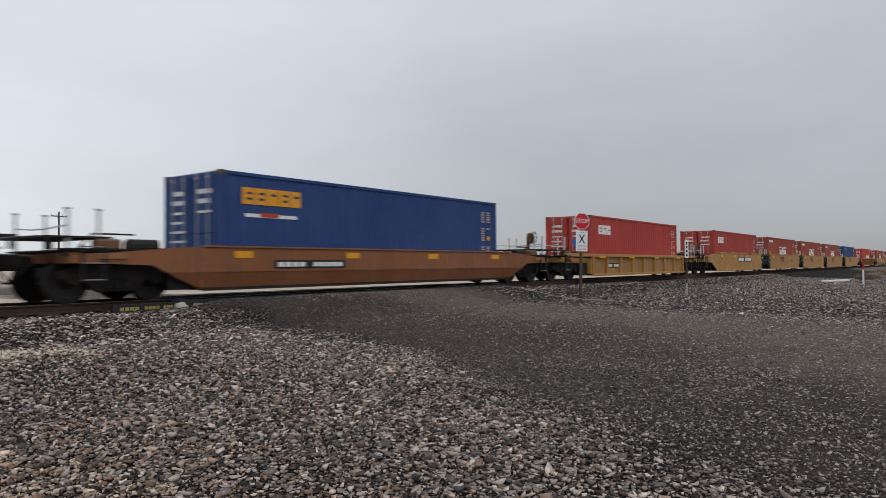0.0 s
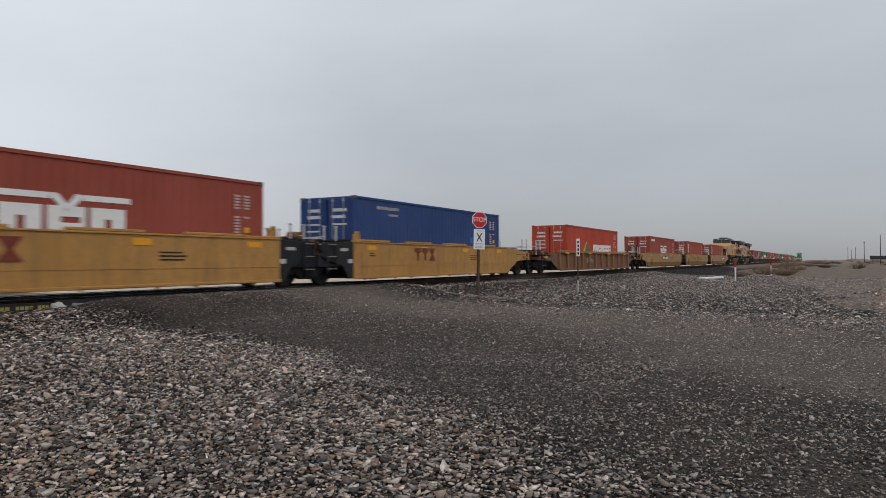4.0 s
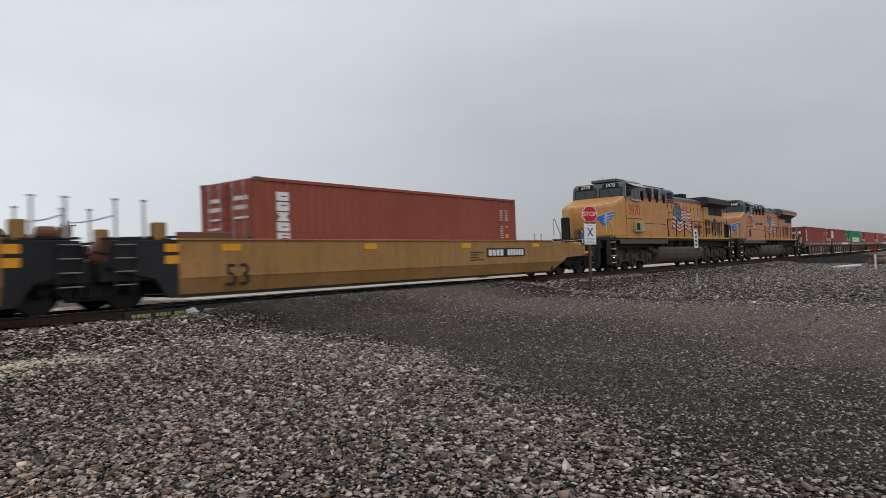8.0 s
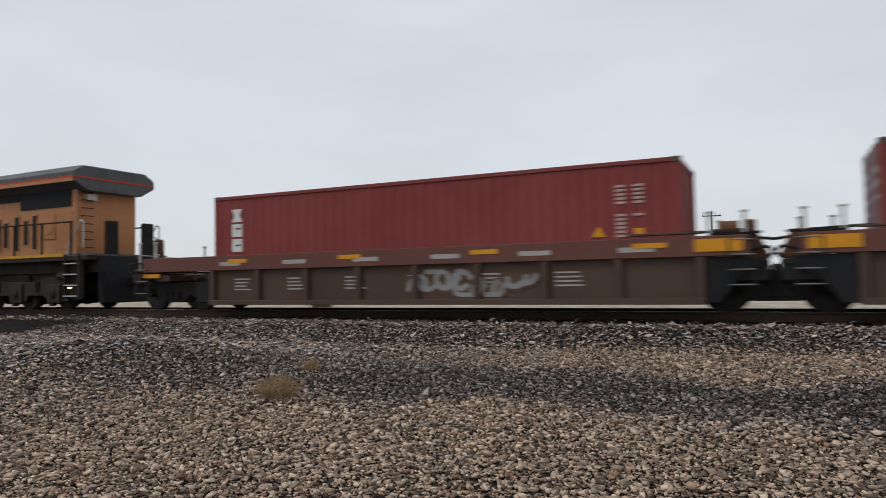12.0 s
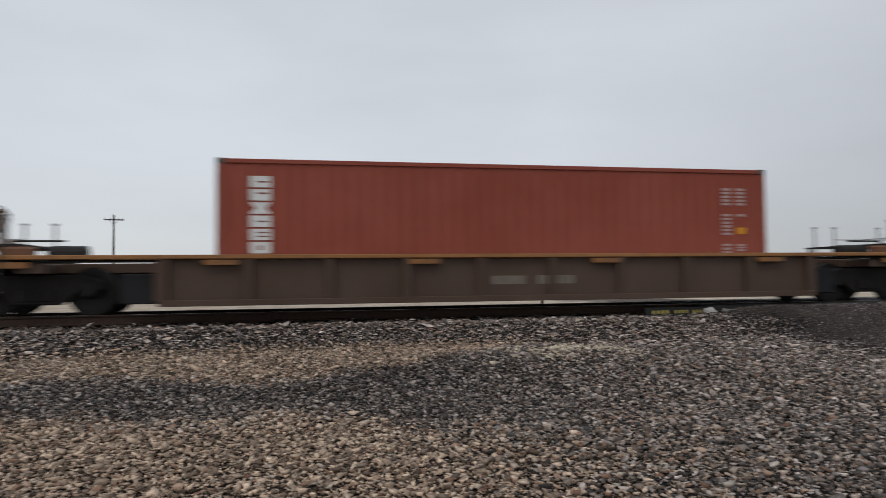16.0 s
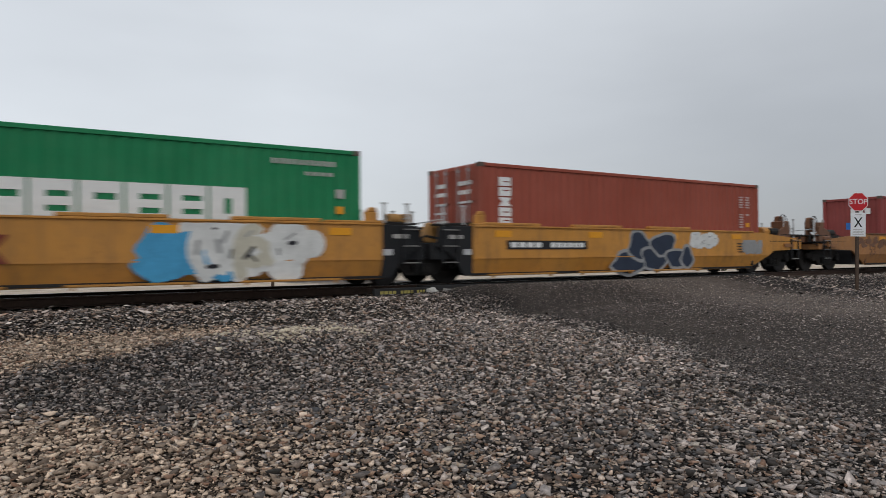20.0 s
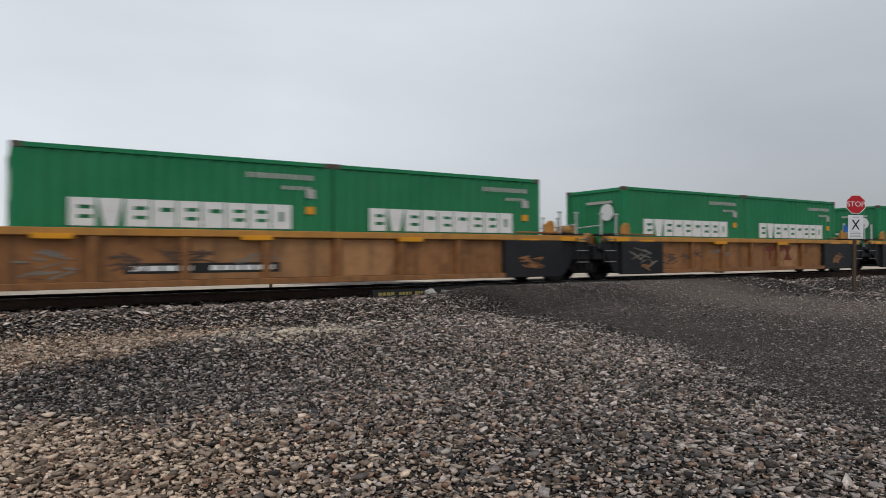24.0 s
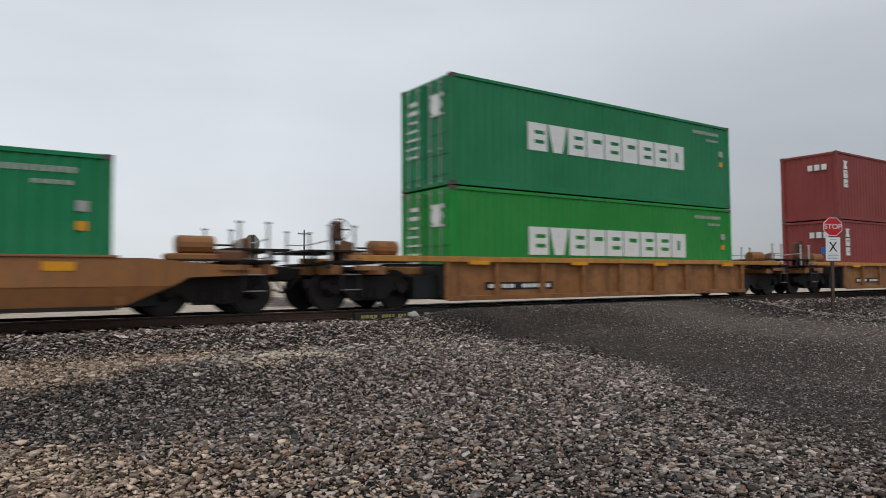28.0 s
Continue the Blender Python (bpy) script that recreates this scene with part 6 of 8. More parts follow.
def flag(loco, x0, x1, z0, z1, y):
    """A waving striped flag painted on the hood: thin curved bands and a starred corner."""
    n, stripes = 32, 13

    def ease(v):
        v = min(max(v, 0.0), 1.0)
        return v * v * (3 - 2 * v)

    def at(i, k):
        s = i / n
        x = x0 + (x1 - x0) * s - 0.55 * (1 - k) * (1 - s) + 0.2 * (1 - k) * s + 0.03 * math.sin(9 * s + 4 * k)
        top = z1 - 0.36 * ease((s - 0.22) / 0.3) + 0.05 * math.sin(13 * s)
        bot = z0 + 0.10 * math.sin(9.5 * s + 1.6) - 0.05 * s
        fold = 0.085 * math.sin(10.5 * s + 2.0 * k + 0.6) * math.sin(math.pi * k)
        return x, bot + (top - bot) * k + fold
    def band(k0, k1, s0, s1, depth):
        g = G()
        a, b = int(s0 * n), int(s1 * n)
        pts = [at(i, k0) for i in range(a, b + 1)] + [at(i, k1) for i in range(b, a - 1, -1)]
        return g.prism(pts, y - depth, y, "y")
    for j in range(stripes):
        red = j % 2 == 0
        part("flag_stripe", band(j / stripes, (j + 1) / stripes, 0, 1, 0.006), MAT["flag_red" if red else "flag_white"], loco, "painted %s flag stripe" % ("red" if red else "white"))
    part("flag_corner", band(0.46, 1.0, 0, 0.42, 0.010), MAT["flag_blue"], loco, "painted blue corner of the flag")
    g = G()
    for r in range(5):
        for c in range(6):
            x, z = at(1.3 + c * 1.75 + 0.8 * (r % 2), 0.52 + 0.095 * r)
            g.rod((x, y - 0.0125, z), (x, y - 0.005, z), 0.036, 5)
    tagged(part("flag_stars", g, MAT["flag_white"], loco, "small white stars"), kind="stuff")


def shield(loco, x, z, w, y):
    """A plain shield shape in blue, red and white."""
    h = w * 1.2
    part("emblem", G().prism([(x - w / 2, z), (x + w / 2, z), (x + w * 0.44, z - h * 0.7), (x + w * 0.2, z - h * 0.95), (x, z - h), (x - w * 0.2, z - h * 0.95), (x - w * 0.44, z - h * 0.7)], y - 0.005, y, "y"), MAT["flag_white"], loco, "small shield emblem")
    part("emblem_top", G().box(x - w / 2, x + w / 2, y - 0.009, y - 0.005, z - h * 0.46, z), MAT["blue_mark"], loco, "blue upper half of the shield")
    for k in range(2):
        part("emblem_line", G().box(x - w * 0.36, x + w * 0.36, y - 0.012, y - 0.009, z - h * (0.18 + 0.18 * k), z - h * (0.10 + 0.18 * k)), MAT["flag_white"], loco)
    for k in range(5):
        part("emblem_bar", G().box(x - w * 0.40 + k * w * 0.18, x - w * 0.32 + k * w * 0.18, y - 0.008, y - 0.005, z - h * (0.70 + 0.06 * (k in (1, 2, 3))), z - h * 0.48), MAT["flag_red"], loco)


def loco_truck(loco, xs, u, out):
    """A three-axle truck with its cast frame, springs and journals."""
    mid = xs[1]
    t = part("truck", G().box(mid - 2.7, mid + 2.7, -0.6, 0.6, 0.55, 1.14).box(mid - 2.3, mid + 2.3, -1.0, 1.0, 0.8, 1.16).box(mid - 0.4, mid + 0.4, -1.1, 1.1, 0.7, 1.14), MAT["steel_dark"], loco, "grimy three-axle truck", bevel=0.02)
    for s in (-1, 1):
        prof = [(-2.7, 0.96), (-1.5, 1.04), (-0.8, 0.9), (0.8, 0.9), (1.5, 1.04), (2.7, 0.96), (2.75, 0.55), (2.45, 0.26), (1.55, 0.26), (1.25, 0.44), (0.5, 0.44), (0.38, 0.26), (-0.38, 0.26), (-0.5, 0.44), (-1.25, 0.44), (-1.55, 0.26), (-2.45, 0.26), (-2.75, 0.55)]
        f = part("side_frame", G().prism([(mid + a, b) for a, b in prof], s * 1.12 - 0.07, s * 1.12 + 0.07, "y"), MAT["under"], t, "dusty cast side frame", bevel=0.02)
        for x in xs:
            part("journal_box", shared(("journal_box",), lambda: G().box(-0.3, 0.3, -0.14, 0.1, 0.22, 0.82).rod((0, -0.22, 0.52), (0, 0, 0.52), 0.15, 12).rod((0, -0.25, 0.52), (0, -0.2, 0.52), 0.075, 8), MAT["under"], 0.02), None, t, at=pose(x, s * 1.15, 0, 0, 0, 0 if s < 0 else 180))
        for dx in (-1.02, 1.02):
            part("spring", shared(("spring",), lambda: coil(0.10, 0.34), MAT["steel_dark"]), None, t, at=(mid + dx, s * 1.16, 0.56))
            part("brake_cylinder", shared(("brake_cylinder",), lambda: G().rod((-0.28, 0, 0), (0.28, 0, 0), 0.13, 10), MAT["under"], 0.01), None, t, at=(mid + dx * 2.3, s * 1.2, 1.06))
        part("sand_pipe", G().pipe([(xs[0] - 0.75, s * 1.0, 1.2), (xs[0] - 0.72, s * 0.9, 0.7), (xs[0] - 0.58, s * 0.78, 0.15)], 0.022), MAT["under"], t)
    for a_, b_ in zip(xs, xs[1:]):
        part("traction_motor", G().box(a_ + 0.28, b_ - 0.28, -0.62, 0.62, 0.16, 0.85), MAT["steel_dark"], t, "black motor housing between the axles", bevel=0.05)
        for s in (-1, 1):
            part("brake_shoe", shared(("brake_shoe",), lambda: G().prism([(-0.16, 0.12), (0.02, 0.10), (0.10, 0.45), (0.06, 0.8), (-0.08, 0.8)], -0.08, 0.08, "y"), MAT["under"], 0.01), None, t, at=((a_ + b_) / 2 - 0.36, s * 0.92, 0))
            part("brake_shoe", shared(("brake_shoe_back",), lambda: G().prism([(0.16, 0.12), (-0.02, 0.10), (-0.10, 0.45), (-0.06, 0.8), (0.08, 0.8)], -0.08, 0.08, "y"), MAT["under"], 0.01), None, t, at=((a_ + b_) / 2 + 0.36, s * 0.92, 0))
    for x in xs:
        w = part("wheelset", shared(("loco_wheelset",), lambda: wheel_pair(LOCO_R), MAT["wheel"]), None, t, at=(x, 0, LOCO_R))
        WHEELS.append((w, (x, 0, LOCO_R), u + x, LOCO_R))


def coil(r, h):
    g = G()
    pts = [(r * math.cos(a * 0.7), r * math.sin(a * 0.7), h * a / 45) for a in range(46)]
    return g.pipe(pts, 0.022, 5)


def steps(loco, x, out):
    """Four steps with worn bright edges between two cheek plates."""
    for s in (-1, 1):
        y = s * 1.42
        part("step_cheek", G().prism([(x - 0.33, 0.35), (x - 0.29, 0.35), (x - 0.29, 1.7), (x - 0.33, 1.7)], y - 0.12, y + 0.08, "y").box(x + 0.29, x + 0.37, y - 0.12, y + 0.08, 0.35, 1.7).box(x - 0.3, x + 0.3, y + 0.1 * -s, y + 0.12 * -s, 0.3, 1.7), MAT["under"], loco, bevel=0.01)
        for k in range(4):
            z = 0.42 + k * 0.33
            st = part("step", shared(("step",), lambda: G().box(-0.29, 0.29, -0.13, 0.12, 0, 0.03), MAT["under"]), None, loco, at=(x, y, z))
            part("step_edge", shared(("step_edge",), lambda: G().box(-0.29, 0.29, -0.145, -0.132, 0.0, 0.035), MAT["pipe"]), None, st, "worn bright step edge", at=pose(0, 0, 0, 0, 0, 0 if s < 0 else 180))
        part("step_lamp", G().box(x - 0.06, x + 0.06, y - 0.15, y - 0.13, 0.66, 0.70), MAT["glow"], loco, "small lit step lamp") if s < 0 else None
        part("hand_rail", G().pipe([(x + out * 0.42, y, 1.9), (x + out * 0.42, y, 2.7), (x + out * 0.3, y, 2.76), (x - out * 0.3, y, 1.95), (x - out * 0.36, y, 1.75), (x - out * 0.36, y - s * 0.02, 1.1)], 0.024, 8), MAT["pipe"], loco, "pale bent hand rail")


def locomotive(u, number, newer):
    loco = thing("locomotive", "yellow and grey diesel locomotive with red numbers %s" % number, "locomotive", "locomotives in the train")
    Y, K = MAT["faded" if newer else "armour"], MAT["harbour"]
    be = -2.0        # where the wide lower body ends
    inv = 0.02 if newer else 0.32      # where the wide body behind the cab ends
    rad = 4.75 if newer else 5.6          # where the radiator hood begins
    roof_z = 4.62 if newer else 4.58
    # frame, sill and pilots
    part("frame", G().box(-10.05, 11.35, -1.1, 1.1, 1.15, 1.62).box(-10.05, 11.35, -1.48, 1.48, 1.52, 1.66), MAT["under"], loco, "dark grimy underframe", bevel=0.02)
    for s in (-1, 1):
        for k in range(13):
            a = -9.2 + k * 1.5
            if a < be - 1.5 and newer:
                continue
            part("sill_stripe", shared(("sill_stripe",), lambda: G().box(0.015, 1.485, -0.012, 0.012, 1.655, 1.745), MAT["stripe_yellow"]), None, loco, "yellow sill stripe", at=(a, s * 1.495, 0))
    for sd in (-1, 1):
        part("skirt", G().box(-8.6, be, sd * 1.47 - 0.02, sd * 1.47 + 0.02, 1.34, 1.575), MAT["tank"], loco, "grimy grey skirt below the body", bevel=0.008)
    part("deck", G().box(-10.1, 11.4, -1.48, 1.48, 1.66, 1.72), MAT["harbour"], loco)
    for e in (-1, 1):
        d = 1.25 if e < 0 else 0.0      # the front platform is the shorter one
        part("pilot", G().prism([(e * (11.35 - d), 0.35), (e * (11.35 - d), 1.66), (e * (11.42 - d), 1.66), (e * (11.5 - d), 0.9), (e * (11.7 - d) if e < 0 else e * (11.6 - d), 0.2), (e * (11.5 - d), 0.2)], -1.12, 1.12, "y"), MAT["grille"], loco, "black plow pilot", bevel=0.03)
        part("coupler", G().box(min(e * (11.4 - d), e * (12.05 - d)), max(e * (11.4 - d), e * (12.05 - d)), -0.14, 0.14, 0.74, 1.0).box(min(e * (11.9 - d), e * (12.2 - d)), max(e * (11.9 - d), e * (12.2 - d)), -0.24, 0.2, 0.68, 1.04), MAT["steel_dark"], loco, bevel=0.03)
        for y in (-0.95, -0.8, -0.65, 0.65, 0.8, 0.95):
            part("brake_hose", shared(("brake_hose", e, d), lambda: G().pipe([(e * (11.45 - d), 0, 1.25), (e * (11.62 - d), 0, 1.1), (e * (11.75 - d), 0, 0.8), (e * (11.74 - d), 0, 0.62)], 0.022), MAT["steel_dark"]), None, loco, at=(0, y, 0))
        for y in (-0.9, -0.45, 0.45, 0.9):
            part("end_rail_post", shared(("end_rail_post",), lambda: G().rod((0, 0, 1.7), (0, 0, 2.72), 0.022, 6), MAT["steel_dark"]), None, loco, at=(e * (11.4 - d), y, 0))
        part("end_chain", G().pipe([(e * (11.4 - d), -0.9, 2.65), (e * (11.42 - d), -0.68, 2.5), (e * (11.4 - d), -0.45, 2.65)], 0.012).pipe([(e * (11.4 - d), 0.45, 2.65), (e * (11.42 - d), 0.68, 2.5), (e * (11.4 - d), 0.9, 2.65)], 0.012), MAT["steel_dark"], loco)
        for y in (-0.67, 0.67):
            part("end_gate", shared(("end_gate",), lambda: G().box(-0.02, 0.02, -0.2, 0.2, 1.72, 2.75), MAT["steel_dark"], 0.008), None, loco, "dark end gate plate", at=(e * (11.42 - d), y, 0))
    steps(loco, -9.62, -1)
    steps(loco, 10.68, 1)
    # nose and cab, drawn about a line 0.95 m ahead of where they stand
    rest = set(loco.children)
    g = G()
    sec = [(-10.62, 0.62, 3.20), (-10.55, 0.70, 3.28), (-9.98, 1.45, 3.38), (-8.76, 1.49, 3.78)]
    vs, fs = [], []
    for x, w, z in sec:
        vs += [(x, -w, 1.74), (x, w, 1.74), (x, w, z - 0.12), (x, w * 0.86, z), (x, -w * 0.86, z), (x, -w, z - 0.12)]
    for i in range(3):
        for j in range(6):
            fs.append((i * 6 + j, i * 6 + (j + 1) % 6, i * 6 + 6 + (j + 1) % 6, i * 6 + 6 + j))
    fs += [tuple(range(6)), tuple(range(18, 24))]
    nose = part("nose", g.add(vs, fs), Y, loco, "faded yellow short nose", bevel=0.03)
    part("nose_door", G().box(-10.62, -10.58, -0.02, 0.5, 1.8, 3.0), Y, nose)
    h = part("headlight", G().box(-10.66, -10.58, -0.6, -0.38, 2.78, 3.16), MAT["grille"], nose, "unlit headlight pair in a black case", bevel=0.01)
    for z in (2.88, 3.06):
        part("lens", G().rod((-10.69, -0.49, z), (-10.65, -0.49, z), 0.075, 12), MAT["lens"], h, "pale headlight lens")

    def on_face(s, z, off):
        """A point on the slanting side face of the nose."""
        return Vector((-10.55 + 0.57 * s, -0.70 - 0.75 * s, z)) + Vector((-0.796, -0.605, 0)) * off

    def badge(name, outline, lo, hi, material, label=""):
        k = len(outline)
        g = G().add([on_face(p, z, hi) for p, z in outline] + [on_face(p, z, lo) for p, z in outline], [tuple(range(k)), tuple(range(2 * k - 1, k - 1, -1))] + [(i, (i + 1) % k, k + (i + 1) % k, k + i) for i in range(k)])
        part(name, g, material, nose, label)
    badge("wing_emblem", [(0.02, 2.70), (0.5, 2.83), (0.97, 2.96), (0.94, 2.80), (0.82, 2.62), (0.64, 2.42), (0.42, 2.25), (0.26, 2.32), (0.16, 2.55), (0.02, 2.55)], -0.01, 0.012, MAT["blue_mark"], "blue painted wing shape")
    for k in range(3):
        badge("wing_line", [(0.40, 2.69 - 0.13 * k), (0.93 - 0.13 * k, 2.84 - 0.15 * k), (0.92 - 0.13 * k, 2.80 - 0.15 * k), (0.40, 2.645 - 0.13 * k)], 0.0, 0.018, MAT["flag_white"], "white feather line")
    badge("wing_line", [(0.02, 2.73), (0.97, 2.99), (0.97, 2.955), (0.02, 2.695)], 0.0, 0.016, MAT["flag_white"], "white upper edge of the wing")
    part("nose_edge", G().pipe([(-10.55, -0.62, 3.25), (-9.98, -1.36, 3.35), (-8.78, -1.42, 3.74)], 0.028, 6), MAT["flag_white"], nose, "pale stripe along the nose's edge")
    part("nose_stripe", G().add([on_face(p, z, o) for o in (0.012, -0.01) for p, z in ((0.0, 1.80), (1.0, 1.80), (1.0, 1.90), (0.0, 1.90))], [(0, 1, 2, 3), (7, 6, 5, 4), (0, 4, 5, 1), (1, 5, 6, 2), (2, 6, 7, 3), (3, 7, 4, 0)]), MAT["stripe_yellow"], nose, "yellow stripe at the nose's foot")
    # cab
    cab_r = -6.75
    part("cab", G().prism([(-8.77, 1.74), (-8.77, 3.64), (cab_r, 3.64), (cab_r, 1.74)], -1.5, 1.5, "y"), Y, loco, "faded yellow cab side", bevel=0.02)
    part("cab_top", G().prism([(-8.78, 3.645), (-8.62, 4.40), (-8.35, 4.55), (-7.6, 4.60), (cab_r, 4.58), (cab_r, 3.645)], -1.45, 1.45, "y"), K, loco, "dark grey cab roof", bevel=0.04)
    part("cab_stripe", G().prism([(-8.77, 3.60), (cab_r, 3.60), (cab_r, 3.65), (-8.77, 3.65)], -1.512, -1.44, "y"), MAT["stripe_red"], loco, "red stripe")
    slope = Vector((0.16, 0, 0.74)).normalized()
    nrm = Vector((-0.74, 0, 0.16)).normalized()
    for y0, y1 in ((-1.28, -0.1), (0.1, 1.28)):
        base = Vector((-8.765, 0, 3.72))
        q = [base + Vector((0, y0, 0)), base + Vector((0, y1, 0)), base + Vector((0, y1, 0)) + slope * 0.52, base + Vector((0, y0, 0)) + slope * 0.52]
        f = G()
        lo = [p + nrm * -0.01 for p in q]
        hi = [p + nrm * 0.03 for p in q]
        f.add(lo + hi, [(0, 3, 2, 1), (4, 5, 6, 7), (0, 1, 5, 4), (1, 2, 6, 5), (2, 3, 7, 6), (3, 0, 4, 7)])
        part("windshield", f, MAT["glass"], loco, "windshield pane reflecting the grey sky")
        fr = G()
        for p, r in zip(hi, hi[1:] + hi[:1]):
            fr.rod(p, r, 0.022, 5)
        part("windshield_frame", fr, MAT["grille"], loco)
        part("wiper", G().rod(hi[0] + (hi[1] - hi[0]) * 0.4 + nrm * 0.02, hi[0] + (hi[1] - hi[0]) * 0.6 + slope * 0.4 + nrm * 0.02, 0.012, 5), MAT["grille"], loco)
        mid = (y0 + y1) / 2
        b = base + slope * 0.63 + nrm * 0.02 + Vector((0, mid, 0))
        part("number_box", G().add([b + Vector((0, dy, 0)) + slope * ds + nrm * dn for dy in (-0.42, 0.42) for ds in (-0.09, 0.12) for dn in (0, 0.05)], [(0, 1, 3, 2), (4, 6, 7, 5), (0, 4, 5, 1), (2, 3, 7, 6), (0, 2, 6, 4), (1, 5, 7, 3)]), MAT["grille"], loco, "black number box")
        m = Matrix((( 0, slope.x, nrm.x, 0), (-1, 0, 0, 0), (0, slope.z, nrm.z, 0), (0, 0, 0, 1)))
        words(number, 0.26, MAT["white"], loco, Matrix.Translation(b + nrm * 0.055 + slope * 0.015) @ m, "box_number", "small white number")
    panes = ((-8.48, -8.20), (-8.06, -7.73), (-7.56, -7.20), (-7.06, -6.86)) if newer else ((-8.60, -8.22), (-8.02, -7.52), (-7.36, -6.9))
    wz0, wz1 = (3.56, 4.12) if newer else (3.68, 4.22)
    if newer:
        part("window_panel", G().box(-8.54, cab_r - 0.02, -1.512, -1.44, wz0 - 0.07, wz1 + 0.1), MAT["rod"], loco, "pale grey panel round the cab windows", bevel=0.006)
    for x0, x1 in panes:
        wy = -1.52 if newer else -1.475
        part("side_window", G().box(x0, x1, wy, -1.44, wz0, wz1), MAT["glass"], loco, "dark cab side window")
        part("window_frame", G().box(x0 - 0.05, x1 + 0.05, wy - 0.012, wy + 0.02, wz0 - 0.05, wz0).box(x0 - 0.05, x1 + 0.05, wy - 0.012, wy + 0.02, wz1, wz1 + 0.05).box(x0 - 0.05, x0, wy - 0.012, wy + 0.02, wz0, wz1).box(x1, x1 + 0.05, wy - 0.012, wy + 0.02, wz0, wz1), MAT["pipe" if newer else "rod"], loco)
        part("side_window", G().box(x0, x1, 1.44, 1.475, wz0, wz1), MAT["glass"], loco, "dark cab side window")
    part("sun_visor", G().prism([(-1.44, 4.46), (-1.44, 4.49), (-1.88, 4.28), (-1.88, 4.25)], -8.5, -6.85, "x"), MAT["pipe"], loco, "pale sloping sun visor")
    part("cab_gutter", G().box(-8.6, cab_r, -1.49, -1.42, 4.5, 4.56), MAT["pipe"], loco, "pale gutter along the cab roof", bevel=0.01)
    part("arm_rest", G().box(-8.1, -6.9, -1.6, -1.52, wz0 - 0.12, wz0 - 0.07), MAT["pipe"], loco)
    for x in (-8.0, -7.2):
        part("roof_unit", G().box(x - 0.42, x + 0.3, -0.9, 0.5, 4.58, 4.74), K, loco, bevel=0.03)
    part("antenna", G().rod((-7.6, 0.2, 4.58), (-7.6, 0.2, 5.0), 0.012, 5), MAT["grille"], loco)
    part("mirror", G().box(-8.72, -8.66, -1.78, -1.52, 3.75, 4.15), MAT["grille"], loco, "black cab mirror", bevel=0.01)
    if newer:
        part("tool_hatch", G().box(-7.94, -7.48, -1.508, -1.49, 1.87, 2.42), MAT["grille"], loco, "dark louvre")
    else:
        part("air_conditioner", G().box(-7.95, -6.8, -1.68, -1.5, 1.95, 2.5), MAT["ac_unit"], loco, "pale green air conditioner box", bevel=0.02)
        part("air_grille", G().box(-7.85, -7.45, -1.69, -1.68, 2.05, 2.4), MAT["grille"], loco)
    part("body_seam", G().box(-8.7, cab_r, -1.507, -1.5, 2.62, 2.66).box(-8.75, -8.72, -1.507, -1.5, 1.8, 3.6), MAT["under"], loco)
    words(number, 0.76, MAT["red_mark"], loco, on_side(-7.7, -1.504, 3.05), "road_number", "large red road number")
    for ob in set(loco.children) - rest:
        ob.matrix_basis = Matrix.Translation((0.95, 0, 0)) @ ob.matrix_basis
    cab_r += 0.95
    # wide body behind the cab
    if newer:
        for sd in (-1, 1):
            part("lower_body", G().box(-7.82, be, sd * 1.462 - 0.02, sd * 1.462 + 0.02, 1.58, 1.76), Y, loco, "faded yellow lower edge of the body", bevel=0.006)
    part("wide_body", G().box(cab_r + 0.01, be, -1.46, 1.46, 1.74, 3.80).prism([(-1.46, 3.80), (-1.1, 3.86), (1.1, 3.86), (1.46, 3.80)], cab_r + 0.01, be, "x"), Y, loco, "faded yellow wide body", bevel=0.015)
    part("wide_roof", G().prism([(-1.12, 3.80), (-1.08, roof_z - 0.12), (-0.9, roof_z), (0.9, roof_z), (1.08, roof_z - 0.12), (1.12, 3.80)], cab_r + 0.02, inv, "x"), K, loco, "dark grey roof section", bevel=0.02)
    part("red_line", G().box(cab_r, be, -1.475, -1.44, 3.74, 3.80), MAT["stripe_red"], loco, "thin red stripe")
    part("red_flash", G().prism([(be, 3.84), (be + 0.5, 3.98), (inv, 3.98), (inv, 3.92), (be + 0.62, 3.92), (be + 0.75, 3.76), (be, 3.79)], -1.135, -1.07, "y"), MAT["stripe_red"], loco, "red flash")
    for k in range(3 if newer else 2):
        x = cab_r + (1.17 if newer else 1.85) + k * (0.93 if newer else 1.05)
        part("intake_grille", G().box(x, x + 0.62, -1.135, -1.05, 3.94, 4.44), MAT["grille"], loco, "black louvred intake")
        for q in range(5):
            part("louvre", shared(("louvre",), lambda: G().box(0, 0.62, -0.02, 0.0, 0, 0.02), MAT["harbour"]), None, loco, at=(x, -1.136, 4.02 + q * 0.085))
        part("intake_post", G().box(x + 0.65, x + 0.90, -1.145, -1.05, 3.92, 4.46), MAT["rod"], loco, "pale post between intakes")
    part("roof_hatch", G().box(inv - 0.80 if newer else inv - 1.12, inv - 0.27 if newer else inv - 0.32, -1.135, -1.05, 3.9, 4.36), MAT["grille"], loco, "dark square hatch")
    part("rain_rail", G().pipe([(cab_r + 0.1, -1.56, 4.1), (be - 0.1, -1.56, 4.1)], 0.02), MAT["grille"], loco)
    part("roof_rail", G().pipe([(cab_r + 0.1, -1.3, 4.5), (be + 0.1, -1.3, 4.5)], 0.02), MAT["grille"], loco)
